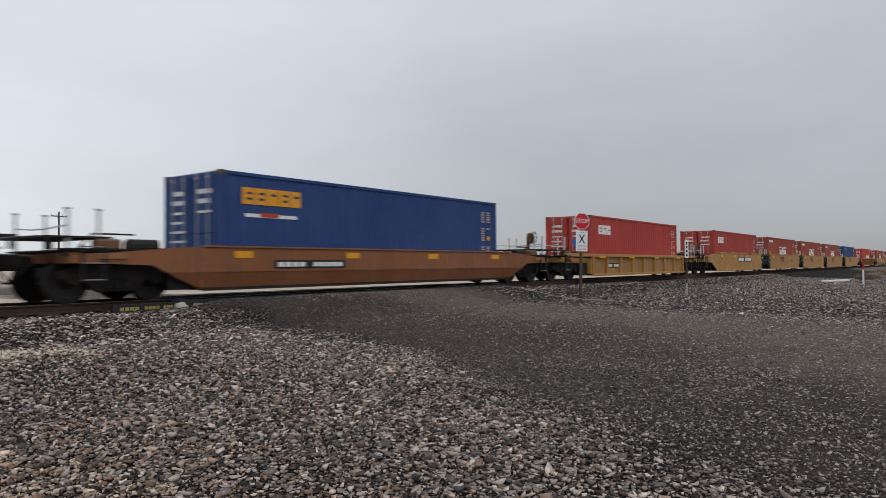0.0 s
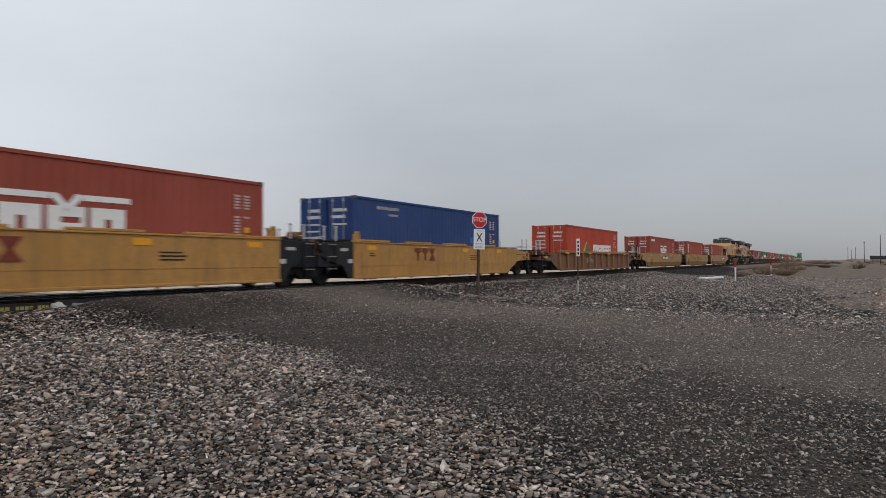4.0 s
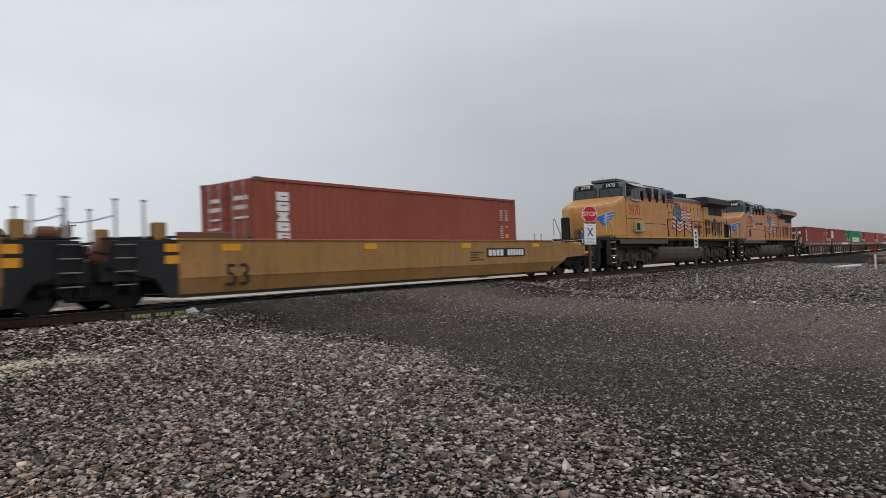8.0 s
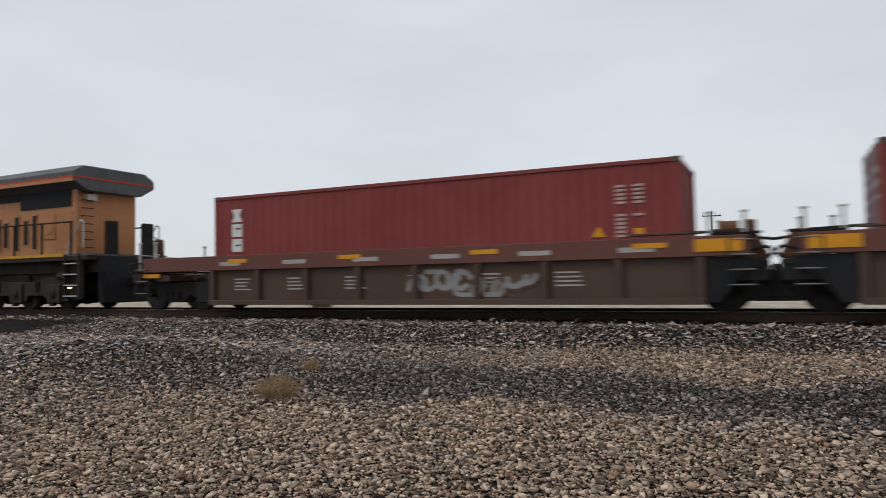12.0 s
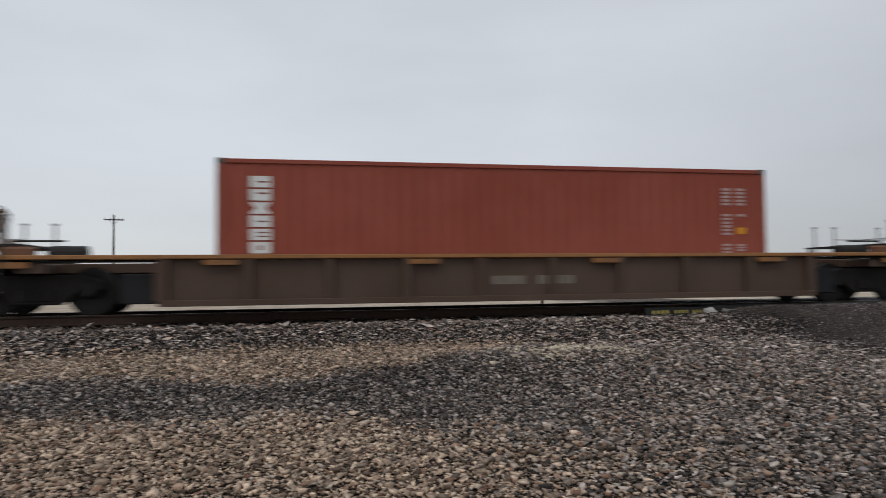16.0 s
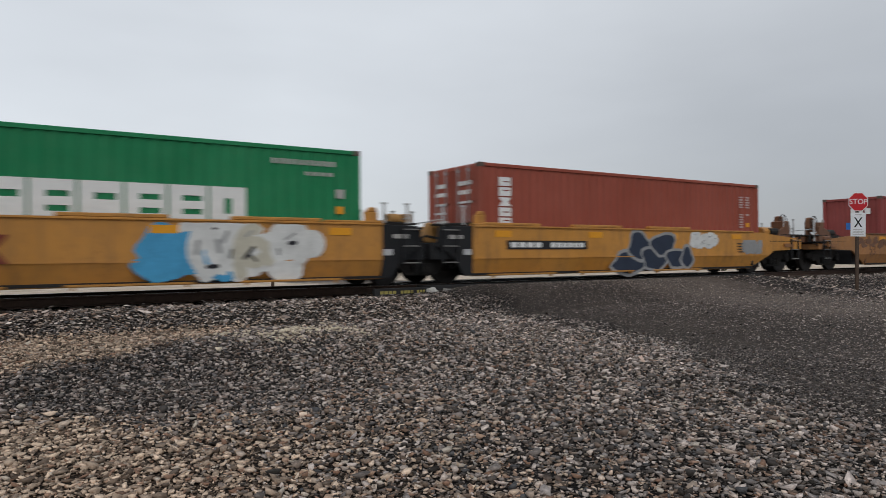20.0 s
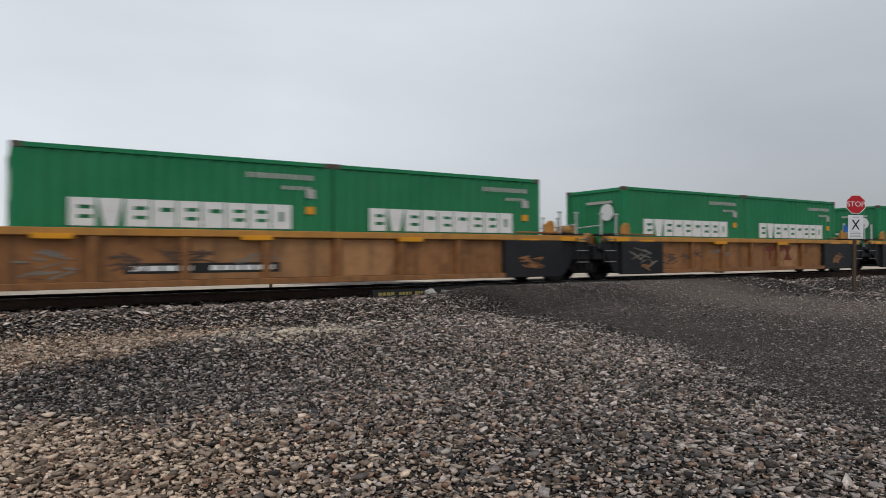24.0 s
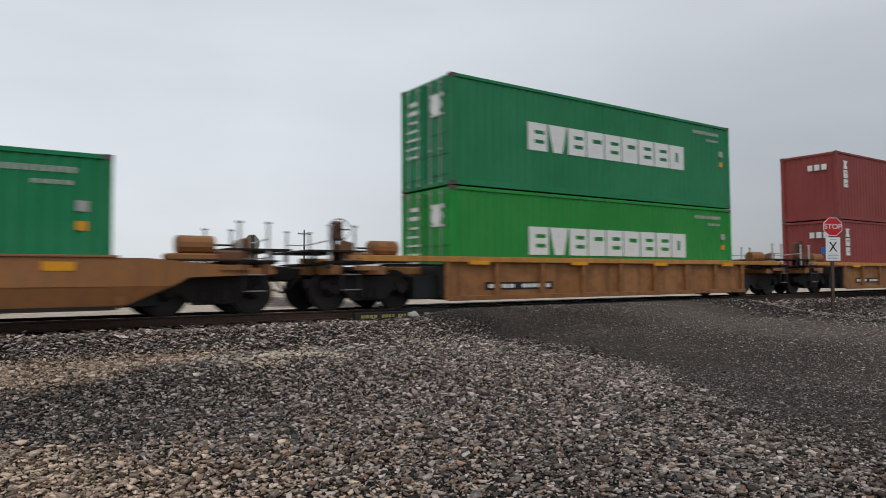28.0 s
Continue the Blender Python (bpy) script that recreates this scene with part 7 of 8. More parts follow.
    for k in range(4):
        x = cab_r + 0.15 + k * 1.05
        part("rail_bracket", shared(("rail_bracket",), lambda: G().box(-0.04, 0.04, -1.58, -1.42, 3.62, 4.12), MAT["grille"], 0.01), None, loco, at=(x, 0, 0))
    part("body_seam", G().box(cab_r + 0.3, be - 0.2, -1.467, -1.46, 2.42, 2.45), MAT["under"], loco)
    for k in range(6):
        part("lift_lug", shared(("lift_lug", newer), lambda: G().box(-0.06, 0.06, -0.02, 0, -0.03, 0.03), Y), None, loco, at=(cab_r + 0.4 + k * 0.75, -1.46, 1.95))
    # engine hood
    hz = 4.12 if newer else 4.06
    part("hood", G().box(be + 0.01, rad + 0.3, -1.02, 1.02, 1.74, hz - 0.1), Y, loco, "faded yellow engine hood", bevel=0.01)
    part("hood_roof", G().prism([(-1.02, hz - 0.095), (-1.0, hz + 0.08), (-0.7, hz + 0.2), (0.7, hz + 0.2), (1.0, hz + 0.08), (1.02, hz - 0.095)], inv + 0.01, rad + 0.3, "x").box(inv + 0.02, rad + 0.2, -0.72, 0.72, hz + 0.15, hz + (0.34 if newer else 0.21)), K, loco, "dark grey hood roof", bevel=0.02)
    part("hood_stripe", G().box(inv + 0.01, rad, -1.034, -1.0, hz - 0.15, hz - 0.09), MAT["stripe_red"], loco, "red stripe")
    n = int((rad - be) / 0.68)
    for k in range(n):
        a = be + 0.12 + k * (rad - be - 0.2) / n
        b = a + (rad - be - 0.2) / n - 0.05
        part("hood_door", G().box(a, b, -1.04, -1.02, 1.95, hz - 0.22), Y, loco, bevel=0.008)
        part("door_latch", shared(("door_latch",), lambda: G().box(-0.03, 0.03, -0.025, 0, 0, 0.14), MAT["under"], 0.004), None, loco, at=(b - 0.06, -1.04, hz - 0.55))
        part("door_latch", SHARED[("door_latch",)], None, loco, at=(b - 0.06, -1.04, hz - 1.7))
    part("side_cabinet", G().box(be + 0.012, be + 0.62, -1.34, -1.0, 1.74, 3.3), Y, loco, "faded yellow cabinet beside the hood", bevel=0.02)
    part("engine_box", G().box(be + 0.9, be + 1.5, -1.3, -1.05, 1.74, 2.15), Y, loco, bevel=0.02)
    part("ledge", G().box(be + 0.5, be + 1.6, -1.2, -1.05, 3.18, 3.22), K, loco)
    part("exhaust_outlet", G().box(4.0 if not newer else 1.5, 4.7 if not newer else 2.0, -0.42, 0.42, hz + 0.15, hz + (0.3 if newer else 0.58)), MAT["grille"], loco, "sooty exhaust stack", bevel=0.05)
    if newer:
        part("roof_step", G().prism([(-1.0, hz), (-0.98, hz + 0.24), (-0.7, hz + 0.40), (0.7, hz + 0.40), (0.98, hz + 0.24), (1.0, hz)], 3.28, rad + 0.02, "x"), K, loco, "raised roof section before the radiators", bevel=0.02)
    part("horn", G().rod((2.2, -0.2, hz + 0.42), (2.75, -0.2, hz + 0.45), 0.05, 8, 0.09).rod((2.2, 0.0, hz + 0.44), (1.75, 0.0, hz + 0.46), 0.05, 8, 0.09).rod((2.2, -0.1, hz + 0.18), (2.2, -0.1, hz + 0.46), 0.04, 6), MAT["grille"], loco, "roof horn cluster")
    flag(loco, 0.45 if not newer else 1.1, 3.4 if not newer else 3.8, 2.15 if not newer else 2.25, 3.78, -1.042)
    # radiator end
    part("rear_body", G().box(rad + 0.3, 10.35, -1.1, 1.1, 1.74, 3.95), Y, loco, "faded yellow radiator compartment", bevel=0.02)
    if newer:
        part("radiator_wing", G().prism([(-1.52, 4.02), (-1.52, 4.28), (-1.15, 4.5), (1.15, 4.5), (1.52, 4.28), (1.52, 4.02), (1.0, 3.72), (-1.0, 3.72)], rad, 10.75, "x"), K, loco, "broad overhanging radiator hood", bevel=0.02)
        part("wing_edge", G().box(rad, 10.74, -1.535, -1.5, 3.97, 4.09), Y, loco, "yellow lower edge")
        part("wing_stripe", G().box(rad, 10.76, -1.54, -1.5, 4.09, 4.14).box(10.752, 10.764, -1.5, 1.5, 4.09, 4.14), MAT["stripe_red"], loco, "red stripe")
        part("roof_panel", G().box(rad + 0.1, rad + 2.6, -1.0, 1.0, 4.5, 4.53).box(rad + 2.9, 10.4, -1.05, 1.05, 4.5, 4.54), MAT["pipe"], loco)
    else:
        part("radiator_wing", G().prism([(-1.52, 4.0), (-1.52, 4.36), (-1.3, 4.44), (1.3, 4.44), (1.52, 4.36), (1.52, 4.0), (1.0, 3.75), (-1.0, 3.75)], rad, 10.5, "x"), MAT["soot"], loco, "sooty overhanging radiator hood", bevel=0.02)
        part("wing_stripe", G().box(rad + 0.2, 10.6, -1.3, -1.25, 3.92, 3.96), MAT["stripe_red"], loco)
    for a, b, c in ((5.35, 7.52, 3.56), (7.58, 10.1, 3.26)) if newer else ((6.95, 8.4, 3.28), (8.47, 9.85, 3.28)):
        part("radiator_grille", G().box(a, b, -1.13, -1.09, c, 3.9), MAT["grille"], loco, "black radiator opening")
    if newer:
        wins = [(6.3, 6.53, 1.95, 3.0), (6.69, 6.91, 2.06, 2.88), (7.28, 7.5, 1.93, 3.05), (7.75, 7.97, 2.11, 2.9), (8.2, 8.42, 1.96, 3.05)]
    else:
        wins = [(6.02, 6.48, 2.53, 2.97), (6.02, 6.48, 2.0, 2.44), (6.66, 7.08, 2.53, 2.97), (6.66, 7.08, 2.0, 2.44), (7.38, 7.70, 2.13, 2.85), (8.6, 8.83, 1.95, 2.94), (9.03, 9.33, 2.06, 2.87), (9.49, 9.76, 1.92, 2.95), (7.96, 8.34, 1.86, 2.2)]
    for a, b, c, d in wins:
        part("louvre_opening", G().box(a, b, -1.115, -1.09, c, d), MAT["grille"], loco, "dark louvred opening")
        part("opening_frame", G().box(a - 0.04, a, -1.125, -1.1, c - 0.04, d + 0.04).box(b, b + 0.04, -1.125, -1.1, c - 0.04, d + 0.04).box(a, b, -1.125, -1.1, d, d + 0.04).box(a, b, -1.125, -1.1, c - 0.04, c), Y, loco)
    cx = 8.15 if not newer else 9.05
    part("fan_cover", G().box(cx - 0.3, cx + 0.3, -1.14, -1.1, 2.25, 3.05).rod((cx, -1.16, 2.62), (cx, -1.12, 2.62), 0.22, 16), MAT["tank"] if not newer else Y, loco, "round blower cover", bevel=0.01)
    if newer:
        part("rear_door", G().box(9.4, 10.2, -1.12, -1.1, 1.9, 3.1), Y, loco, bevel=0.01)
        part("rear_number_light", G().box(10.35, 10.5, -0.8, -0.5, 3.45, 3.65), MAT["lens"], loco)
    for k in range(9):
        part("grab_iron", shared(("rear_grab",), lambda: G().pipe([(10.36, -0.95, 0), (10.5, -0.95, 0), (10.5, -0.62, 0), (10.36, -0.62, 0)], 0.014, 5), MAT["steel_dark"]), None, loco, at=(0, 0, 1.95 + 0.25 * k))
    if newer:
        shield(loco, -5.3, 3.2, 0.54, -1.46)
        words("BUILDING AMERICA", 0.25, MAT["black_mark"], loco, on_side(-3.72, -1.464, 2.9), "slogan", "small black slogan")
    else:
        shield(loco, 4.9, 3.36, 0.36, -1.042)
        words("BUILDING\nAMERICA", 0.31, MAT["black_mark"], loco, on_side(4.78, -1.046, 2.32), "slogan", "faded black slogan")
    # walkway railings
    for s in (-1, 1):
        part("hand_rail", G().pipe([(be + 0.05, s * 1.44, 2.72), (10.6, s * 1.44, 2.72)], 0.024, 8), MAT["steel_dark"], loco, "long walkway hand rail")
        n = 9
        for k in range(n + 1):
            x = be + 0.1 + (10.5 - be) * k / n
            part("rail_post", shared(("rail_post",), lambda: G().box(-0.035, 0.035, -0.02, 0.02, 1.5, 2.72), MAT["steel_dark"], 0.006), None, loco, at=(x, s * 1.47, 0))
    # tank and gear below
    ta, tb = -3.2, 4.34
    part("fuel_tank", G().prism([(-1.40, 0.78), (-1.42, 1.0), (-1.40, 1.12), (-1.34, 1.16), (1.34, 1.16), (1.40, 1.12), (1.42, 1.0), (1.40, 0.78), (1.32, 0.52), (1.2, 0.34), (1.02, 0.22), (-1.02, 0.22), (-1.2, 0.34), (-1.32, 0.52)], ta, tb, "x"), MAT["tank"], loco, "dusty grey fuel tank", bevel=0.03)
    for x in (ta + 2.43, ta + 5.02):
        part("tank_seam", shared(("tank_seam",), lambda: G().box(-0.025, 0.025, -1.428, -1.39, 0.8, 1.1), MAT["under"]), None, loco, at=(x, 0, 0))
    part("filler", G().rod((tb - 1.0, -1.5, 1.0), (tb - 1.0, -1.36, 1.0), 0.09, 10), MAT["under"], loco, "fuel filler")
    for k in range(5):
        x = ta + 0.6 + k * 1.5
        part("air_pipe", shared(("air_pipe",), lambda: G().rod((-0.5, -1.2, 1.3), (0.5, -1.2, 1.3), 0.06, 8).box(-0.1, 0.1, -1.3, -1.1, 1.2, 1.5), MAT["steel_dark"], 0.0), None, loco, at=(x, 0, 0))
    for x0, x1 in ((tb + 0.03, tb + 0.6), (ta - 0.72, ta - 0.03)):
        for y in (-1.12, 1.12):
            part("air_reservoir", G().rod((x0, y, 0.92), (x1, y, 0.92), 0.2, 12), MAT["under"], loco, "grimy air tank", bevel=0.02)
        part("equipment_rack", G().box(x0, x1, -0.95, 0.95, 0.4, 1.16), MAT["steel_dark"], loco, "dark gear below the frame", bevel=0.02)
    loco_truck(loco, (-8.55, -6.52, -4.5), u, -1)
    loco_truck(loco, (5.65, 7.6, 9.5), u, 1)
    MOVERS.append((loco, u, 0))
    loco.matrix_basis = pose(u, TRACK, 0)
    return loco


locomotive(232.6, "5970", False)
locomotive(255.15, "2568", True)

# ---- beside the track ----
def ground_at(x, y):
    return float(ground_z(np.array(x, float), np.array(y, float)))


def stop_sign():
    x, y = 23.4, 11.3
    z = ground_at(x, y)
    s = thing("stop_sign", "red stop sign with a white crossing notice on a wooden post", "sign", m=pose(x, y, z - 0.02, 0, 0, -38) @ pose(0, 0, 0, 0, 1.2, 0))
    part("post", G().box(-0.045, 0.045, -0.045, 0.045, 0, 2.95), MAT["wood_post"], s, "weathered wooden post", bevel=0.008)
    r = 0.30
    octo = [(r * math.cos(math.pi / 8 + i * math.pi / 4) / math.cos(math.pi / 8), 2.88 + r * math.sin(math.pi / 8 + i * math.pi / 4) / math.cos(math.pi / 8)) for i in range(8)]
    inner = [(a * 0.93, 2.88 + (b - 2.88) * 0.93) for a, b in octo]
    p = part("stop_plate", G().prism(octo, -0.058, -0.052, "y"), MAT["sign_white"], s, "white rim of the octagon")
    part("stop_face", G().prism(inner, -0.061, -0.058, "y"), MAT["sign_red"], p, "red octagon")
    words("STOP", 0.235, MAT["sign_white"], p, on_side(0, -0.0625, 2.88), "stop_word", "white word STOP")
    n = part("notice", G().box(-0.235, 0.235, -0.058, -0.05, 1.76, 2.53), MAT["sign_white"], s, "white crossing notice with a black cross", bevel=0.004)
    part("cross_arm", G().prism([(-0.13, 2.06), (-0.08, 2.06), (0.13, 2.38), (0.08, 2.38)], -0.061, -0.058, "y"), MAT["black_mark"], n)
    part("cross_arm", G().prism([(0.13, 2.06), (0.08, 2.06), (-0.13, 2.38), (-0.08, 2.38)], -0.063, -0.061, "y"), MAT["black_mark"], n)
    g = G()
    for k in range(4):
        g.box(-0.17, 0.17 - 0.04 * (k % 2), -0.061, -0.058, 1.82 + k * 0.05, 1.84 + k * 0.05)
    g.box(-0.1, 0.1, -0.061, -0.058, 2.45, 2.475)
    tagged(part("notice_print", g, MAT["grey_mark"], n, "rows of fine print"), kind="stuff")
    part("blue_notice", G().box(-0.36, -0.12, -0.03, -0.022, 1.98, 2.2), MAT["blue_mark"], s, "small blue notice")


stop_sign()


def far_sign():
    """The grey back of the sign that faces the other way, across the rails."""
    x, y = 8.52, 24.3
    z = ground_at(x, y)
    s = thing("road_sign_back", "unpainted grey back of an octagonal sign on a wooden post", "sign", m=pose(x, y, 0, 0, 0, 10))
    part("post", G().box(-0.045, 0.045, -0.045, 0.045, z - 0.1, 2.36), MAT["wood_post"], s, "weathered wooden post", bevel=0.008)
    octo = [(0.30 * math.cos(math.pi / 8 + i * math.pi / 4) / math.cos(math.pi / 8), 2.06 + 0.30 * math.sin(math.pi / 8 + i * math.pi / 4) / math.cos(math.pi / 8)) for i in range(8)]
    part("plate", G().prism(octo, 0.05, 0.056, "y"), MAT["rod"], s, "bare grey metal plate")
    part("notice_back", G().box(-0.23, 0.23, 0.05, 0.056, 0.95, 1.68), MAT["rod"], s, "bare grey back of a notice", bevel=0.004)


far_sign()


def mile_post():
    x, y = 29.3, 9.3
    z = ground_at(x, y)
    s = thing("mile_post", "thin post with a narrow white number plate", "sign", m=pose(x, y, z, 0, 0, -50))
    part("post", G().rod((0, 0, -0.1), (0, 0, 2.3), 0.03, 8), MAT["wood_post"], s)
    part("post_foot", G().rod((0, 0, -0.1), (0, 0, 0.5), 0.034, 8), MAT["pipe"], s, "pale lower post")
    p = part("plate", G().box(-0.08, 0.08, -0.045, -0.035, 1.55, 2.32), MAT["sign_white"], s, "narrow white plate", bevel=0.004)
    for k in range(4):
        part("plate_bar", shared(("plate_bar",), lambda: G().box(-0.035, 0.035, -0.05, -0.045, 0, 0.11), MAT["black_mark"]), None, p, at=(0, 0, 1.62 + k * 0.165))


mile_post()


def marker_post(x, y, lean, label):
    s = thing("marker_post", label, "post", "pipeline marker posts", m=pose(x, y, ground_at(x, y) - 0.05, 0, lean, 0))
    part("lower", G().rod((0, 0, 0), (0, 0, 1.0), 0.055, 10), MAT["sign_white"], s, "white lower post")
    part("upper", G().rod((0, 0, 1.0), (0, 0, 1.45), 0.057, 10), MAT["sign_red"], s, "red upper post")


marker_post(50.5, 5.1, 0, "upright white marker post with a red top")
marker_post(67.0, 3.9, -14, "leaning white marker post with a red top")
wb = thing("concrete_slab", "pale concrete slab lying on the gravel", "slab", m=pose(55.6, 7.3, ground_at(55.6, 7.3) - 0.03, 0, 0, -12))
part("slab", G().box(-1.9, 1.9, -0.25, 0.25, 0, 0.16), MAT["sign_white"], wb, bevel=0.02)
# end of the crossing: a marked plate, a pale stone and a splintered board
pl = thing("marked_board", "dark board with faded yellow print at the end of the crossing", "board", m=pose(8.0, 14.0, -0.24, 0, 0, 0))
part("board", G().box(-0.75, 0.75, -0.06, 0.06, 0, 0.2), MAT["lumber"], pl, bevel=0.01)
part("print", letters(G(), -0.62, -0.18, 0.07, 0.14, 4, -0.06, 0, 0.2), MAT["dull_yellow"], pl, "row of dull yellow bars")
part("print", letters(G(), -0.08, 0.28, 0.07, 0.14, 4, -0.06, 0, 0.2), MAT["dull_yellow"], pl, "row of dull yellow bars")
part("print", letters(G(), 0.36, 0.6, 0.07, 0.14, 3, -0.06, 0, 0.2), MAT["dull_yellow"], pl, "row of dull yellow bars")


def lump(seed, size, flat=0.7):
    bm = bmesh.new()
    bmesh.ops.create_icosphere(bm, subdivisions=2, radius=size)
    rng = random.Random(seed)
    off = Vector((rng.uniform(0, 50), rng.uniform(0, 50), 0))
    for v in bm.verts:
        v.co *= 1 + 0.5 * noise.noise(v.co / size * 1.1 + off)
        v.co.z *= flat
    me = bpy.data.meshes.new("lump")
    bm.to_mesh(me)
    bm.free()
    return me


st = tagged(new("pale_stone", lump(4, 0.16)), "pale block of stone beside the crossing", "stone")
st.data.materials.append(MAT["concrete"])
st.location = (8.72, 13.82, -0.14)
bd = thing("splintered_board", "splintered pale board lying by the rail", "board", m=pose(9.25, 13.75, -0.17, 0, 8, 12))
part("board", G().prism([(-0.3, -0.03), (0.32, 0.0), (0.1, 0.07), (-0.28, 0.06)], -0.05, 0.05, "y"), MAT["tie"], bd, bevel=0.006)


def utility_pole(x, y, h, arms):
    p = thing("utility_pole", "dark wooden utility pole with a crossarm" if arms else "bare dark wooden pole", "pole", "poles across the plain", m=pose(x, y, ground_at(x, y) - 0.3, 0, 0, 8))
    part("pole", G().rod((0, 0, 0), (0, 0, h), 0.15, 10, 0.10), MAT["pole_wood"], p)
    if arms:
        part("crossarm", G().box(-1.1, 1.1, -0.06, 0.06, h - 0.7, h - 0.56), MAT["pole_wood"], p)
        for dx in (-1.0, -0.35, 0.5, 1.0):
            part("insulator", shared(("insulator",), lambda: G().rod((0, 0, 0), (0, 0, 0.2), 0.05, 8, 0.035), MAT["rod"]), None, p, at=(dx, 0, h - 0.56))
        part("brace", G().rod((-0.6, -0.08, h - 0.64), (0, -0.12, h - 1.2), 0.02, 5).rod((0.6, -0.08, h - 0.64), (0, -0.12, h - 1.2), 0.02, 5), MAT["rod"], p)


for _x, _y, _h, _a in ((-23, 89, 9.2, True), (-7.4, 91, 9.4, True), (42, 97, 9.0, True), (65, 93, 9.0, True), (73, 73, 9.2, False), (276, -17.3, 10.2, False), (360, -16.4, 10.0, True), (500, -14, 9.6, True), (512, -18.6, 9.6, True), (630, -20, 9.6, True)):
    utility_pole(_x, _y, _h, _a)


def bare_tree(x, y, h, seed):
    """A leafless tree: a trunk that forks again and again into fine twigs."""
    rng = random.Random(seed)
    t = thing("bare_tree", "leafless winter tree on the plain", "tree", m=pose(x, y, ground_at(x, y) - 0.1))
    limbs, twigs = G(), G()

    def grow(p, d, length, r, level):
        q = p + d * length
        (limbs if level < 3 else twigs).rod(p, q, r, 6 if level < 3 else 4, r * 0.65)
        if level > 6:
            return
        for _ in range(3 if level < 6 else 2):
            e = (d + Vector((rng.uniform(-0.75, 0.75), rng.uniform(-0.75, 0.75), rng.uniform(-0.15, 0.5)))).normalized()
            grow(q - d * length * rng.uniform(0, 0.3), e, length * rng.uniform(0.62, 0.8), r * 0.6, level + 1)
    grow(Vector((0, 0, 0)), Vector((0.03, 0, 1)), h * 0.26, 0.2, 0)
    part("trunk", limbs, MAT["twig"], t)
    tagged(part("crown", twigs, MAT["twig"], t, "crown of fine bare twigs"), kind="stuff")


bare_tree(-4.6, 60, 5.8, 3)
bare_tree(1.2, 84, 4.2, 9)
bare_tree(-0.6, 66, 3.2, 5)


def brush(x, y, r, h, count, seed, label, name="dry_bush", material="brush"):
    """A dry bush of many thin bent stems."""
    rng = random.Random(seed)
    b = thing(name, label, "bush", "dry bushes", m=pose(x, y, ground_at(x, y) - 0.04))
    g = G()
    for _ in range(count):
        a, s = rng.uniform(0, 6.283), rng.uniform(0.15, 1.0)
        base = Vector((math.cos(a), math.sin(a), 0)) * r * 0.35 * rng.random()
        tip = Vector((math.cos(a) * r * s, math.sin(a) * r * s, h * rng.uniform(0.45, 1.0) * (1.15 - 0.5 * s)))
        mid = base.lerp(tip, 0.5) + Vector((rng.uniform(-1, 1), rng.uniform(-1, 1), rng.uniform(0, 1))) * r * 0.12
        w = max(0.006, r * 0.014)
        g.rod(base, mid, w, 4, w * 0.8)
        g.rod(mid, tip, w * 0.8, 4, w * 0.3)
        for _k in range(2):
            e = tip + Vector((rng.uniform(-1, 1), rng.uniform(-1, 1), rng.uniform(-0.3, 0.8))) * r * 0.22
            g.rod(mid.lerp(tip, rng.uniform(0.3, 0.9)), e, w * 0.5, 3, w * 0.25)
    tagged(part("brushwood", g, MAT[material], b), kind="stuff")


brush(-5.6, 6.5, 0.32, 0.34, 130, 1, "tuft of dry straw-coloured grass in the gravel", "grass_tuft", "grass")
brush(-6.35, 8.1, 0.22, 0.22, 70, 2, "small tuft of dry grass in the gravel", "grass_tuft", "grass")
brush(-18.6, 25.2, 0.7, 0.7, 160, 3, "low olive bush beyond the rails", "dry_bush", "leaf")
brush(77, 2.9, 1.4, 2.2, 90, 4, "bare brown bush at the edge of the dirt track")
brush(66, 4.4, 1.4, 0.8, 110, 5, "low brown bush at the edge of the dirt track")
brush(72, 3.2, 1.6, 0.8, 120, 6, "low grey brown bush beside the dirt track")
brush(60, 5.9, 1.1, 0.5, 140, 7, "heap of dead brush on the gravel")
for _i in range(26):
    _r = random.Random(100 + _i)
    _x = _r.uniform(95, 420)
    brush(_x, (6.5 if _i % 3 else -20) + _r.uniform(-3, 3) - 0.01 * _x, _r.uniform(1.0, 2.4), _r.uniform(0.5, 1.3), 80, 200 + _i, "far brown bush on the plain", "dry_bush", "brush")
for _i in range(44):
    _r = random.Random(500 + _i)
    _x = _r.uniform(110, 330)
    brush(_x, _r.uniform(-0.34, 0.012) * _x, _r.uniform(0.9, 2.6), _r.uniform(0.5, 1.2), 60, 600 + _i, "low grey brown scrub on the plain", "dry_bush", "leaf" if _i % 3 == 0 else "brush")
for _i in range(34):
    _r = random.Random(300 + _i)
    brush(_r.uniform(-130, 120), _r.uniform(26, 130), _r.uniform(0.5, 1.6), _r.uniform(0.3, 0.8), 60, 400 + _i, "low dry bush on the pale plain", "dry_bush", "grass" if _i % 2 else "leaf")


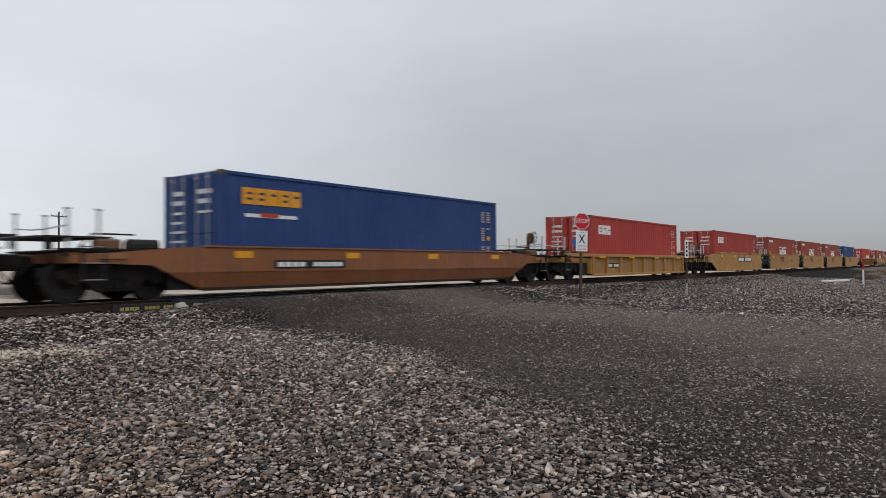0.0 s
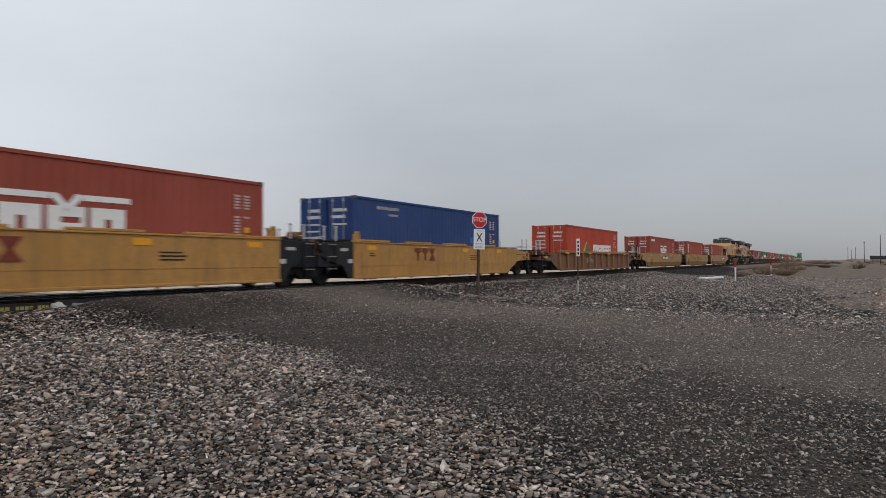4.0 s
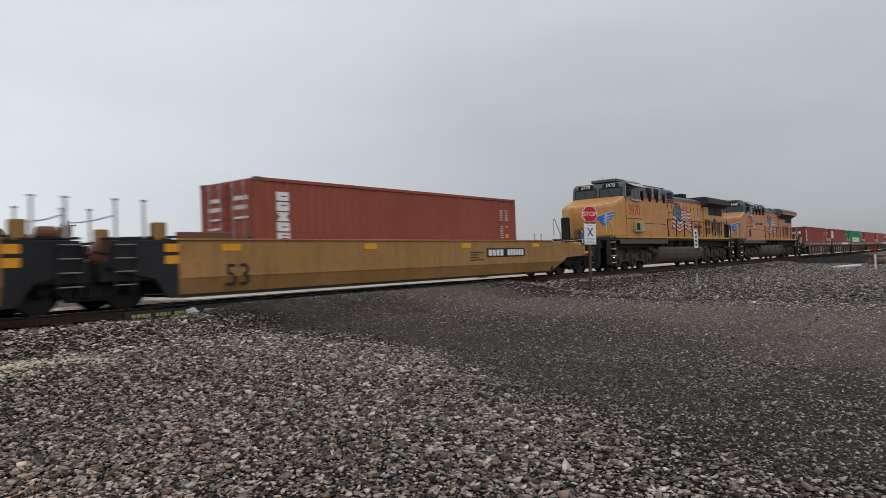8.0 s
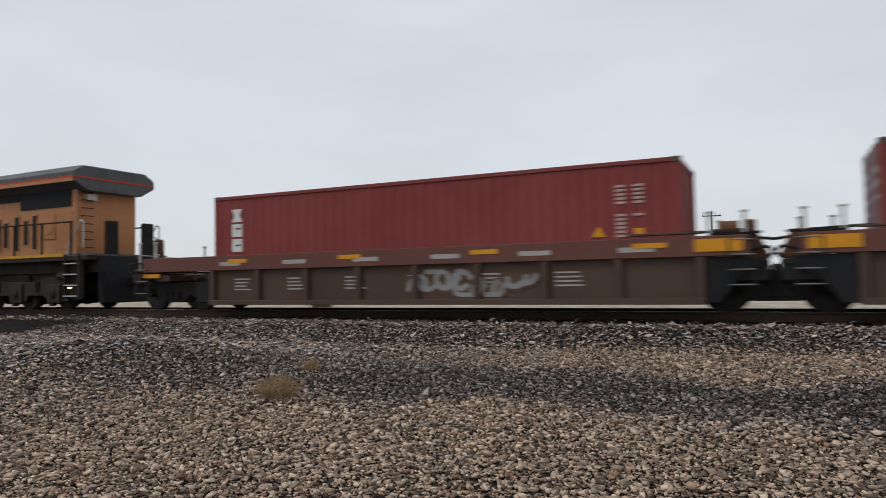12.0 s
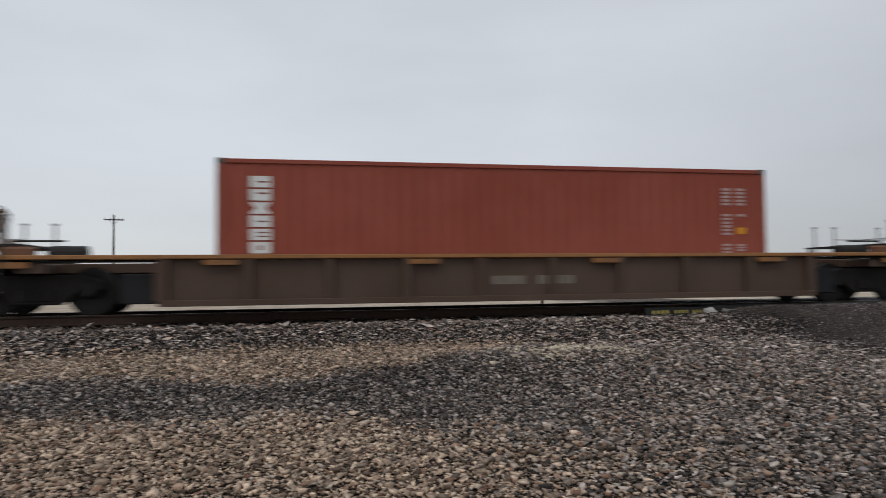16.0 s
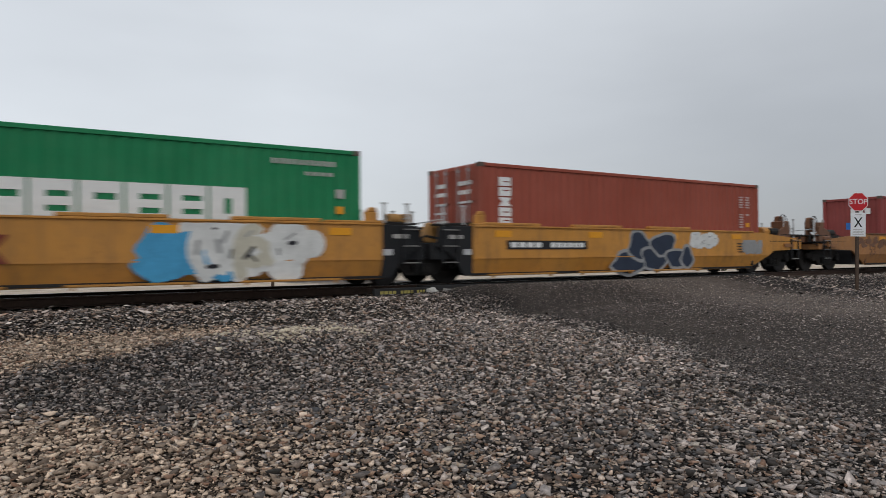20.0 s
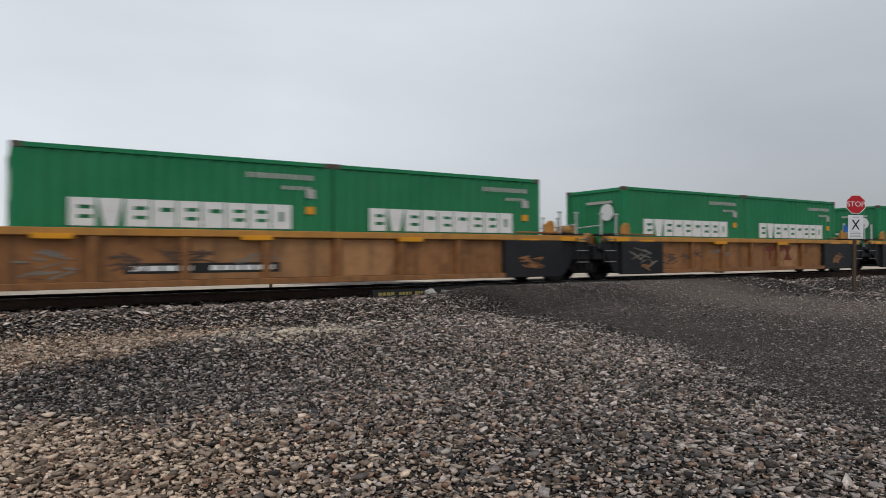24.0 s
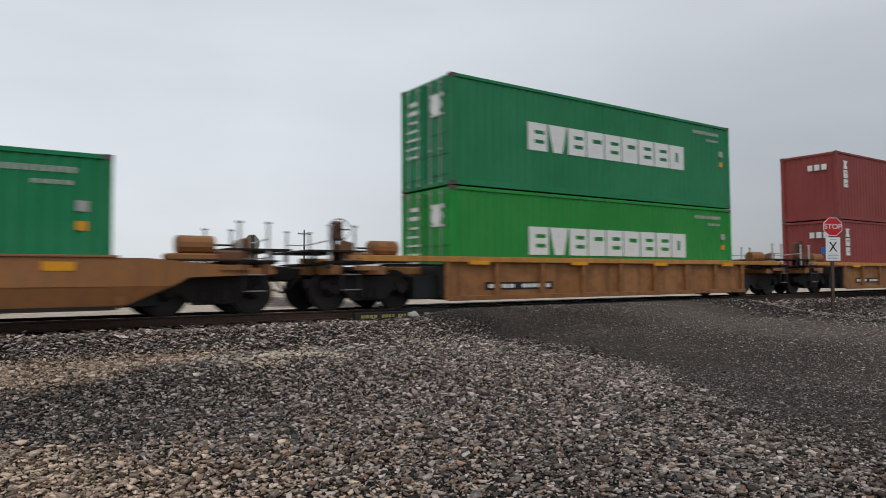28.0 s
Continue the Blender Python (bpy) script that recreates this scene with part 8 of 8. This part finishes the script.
def far_scrub():
    """A low dark line of scrub along the horizon."""
    rng = random.Random(7)
    g = G()
    for _ in range(900):
        a = rng.uniform(0, 6.283)
        d = rng.uniform(380, 900)
        x, y = d * math.sin(a), d * math.cos(a)
        if abs(y - TRACK) < 12:
            continue
        w, h = rng.uniform(4, 16), rng.uniform(0.8, 2.6)
        z = ground_at(x, y) - 0.3
        g.add([(x - w, y, z), (x + w, y, z), (x + w * 0.7, y + w * 0.4, z + h * 0.8), (x + w * 0.1, y + 1, z + h * 1.1), (x - w * 0.6, y + w * 0.3, z + h * 0.7), (x, y - w, z), (x, y + w, z)],
              [(0, 5, 3, 4), (5, 1, 2, 3), (1, 6, 3, 2), (6, 0, 4, 3)])
    ob = tagged(new("distant_scrub", g.mesh("distant_scrub", MAT["brush"])), "low line of scrub along the horizon", "scrub", kind="stuff")
    return ob


far_scrub()


def billboard(x, y, w, z0, z1, turn):
    b = thing("billboard", "dark back of a billboard on posts far off", "billboard", m=pose(x, y, ground_at(x, y), 0, 0, turn))
    part("panel", G().box(-w / 2, w / 2, -0.1, 0.1, z0, z1), MAT["billboard"], b, bevel=0.03)
    for k in (-0.35, 0.35):
        part("leg", G().box(w * k - 0.12, w * k + 0.12, 0.1, 0.3, -0.5, z1), MAT["pole_wood"], b)


billboard(300, -18.6, 6.4, 1.5, 2.9, 90)
billboard(300, -27.0, 5.0, 1.5, 4.0, 90)

# ---- what moves ----
def motions():
    times = sorted([float(i) for i in range(29)] + [10.5, 11.5, 12.5, 13.5])
    for ob, u, z in MOVERS:
        walk(ob, [(t, pose(u + run(t), TRACK, z)) for t in times])
    # wheels turn while they pass near the crossing; a turn a row stays under a right angle
    for ob, place, u, r in WHEELS:
        rows = [(0.0, pose(*place))]
        angle, last = 0.0, None
        for k in range(int(28 * FPS) + 1):
            t = k / FPS
            if not -24 < u + run(t) < 34:
                continue
            if last is not None:
                angle -= min(math.degrees(abs(run(t) - run(last)) / r), 86.0)
            if last is None and t > 0:
                rows.append((t - 1 / FPS, pose(*place)))
            if t > 0:
                rows.append((t, pose(*place, 0, angle % 360, 0)))
            last = t
        if rows[-1][0] < 28.0:
            rows.append((28.0, rows[-1][1]))
        walk(ob, rows)


motions()
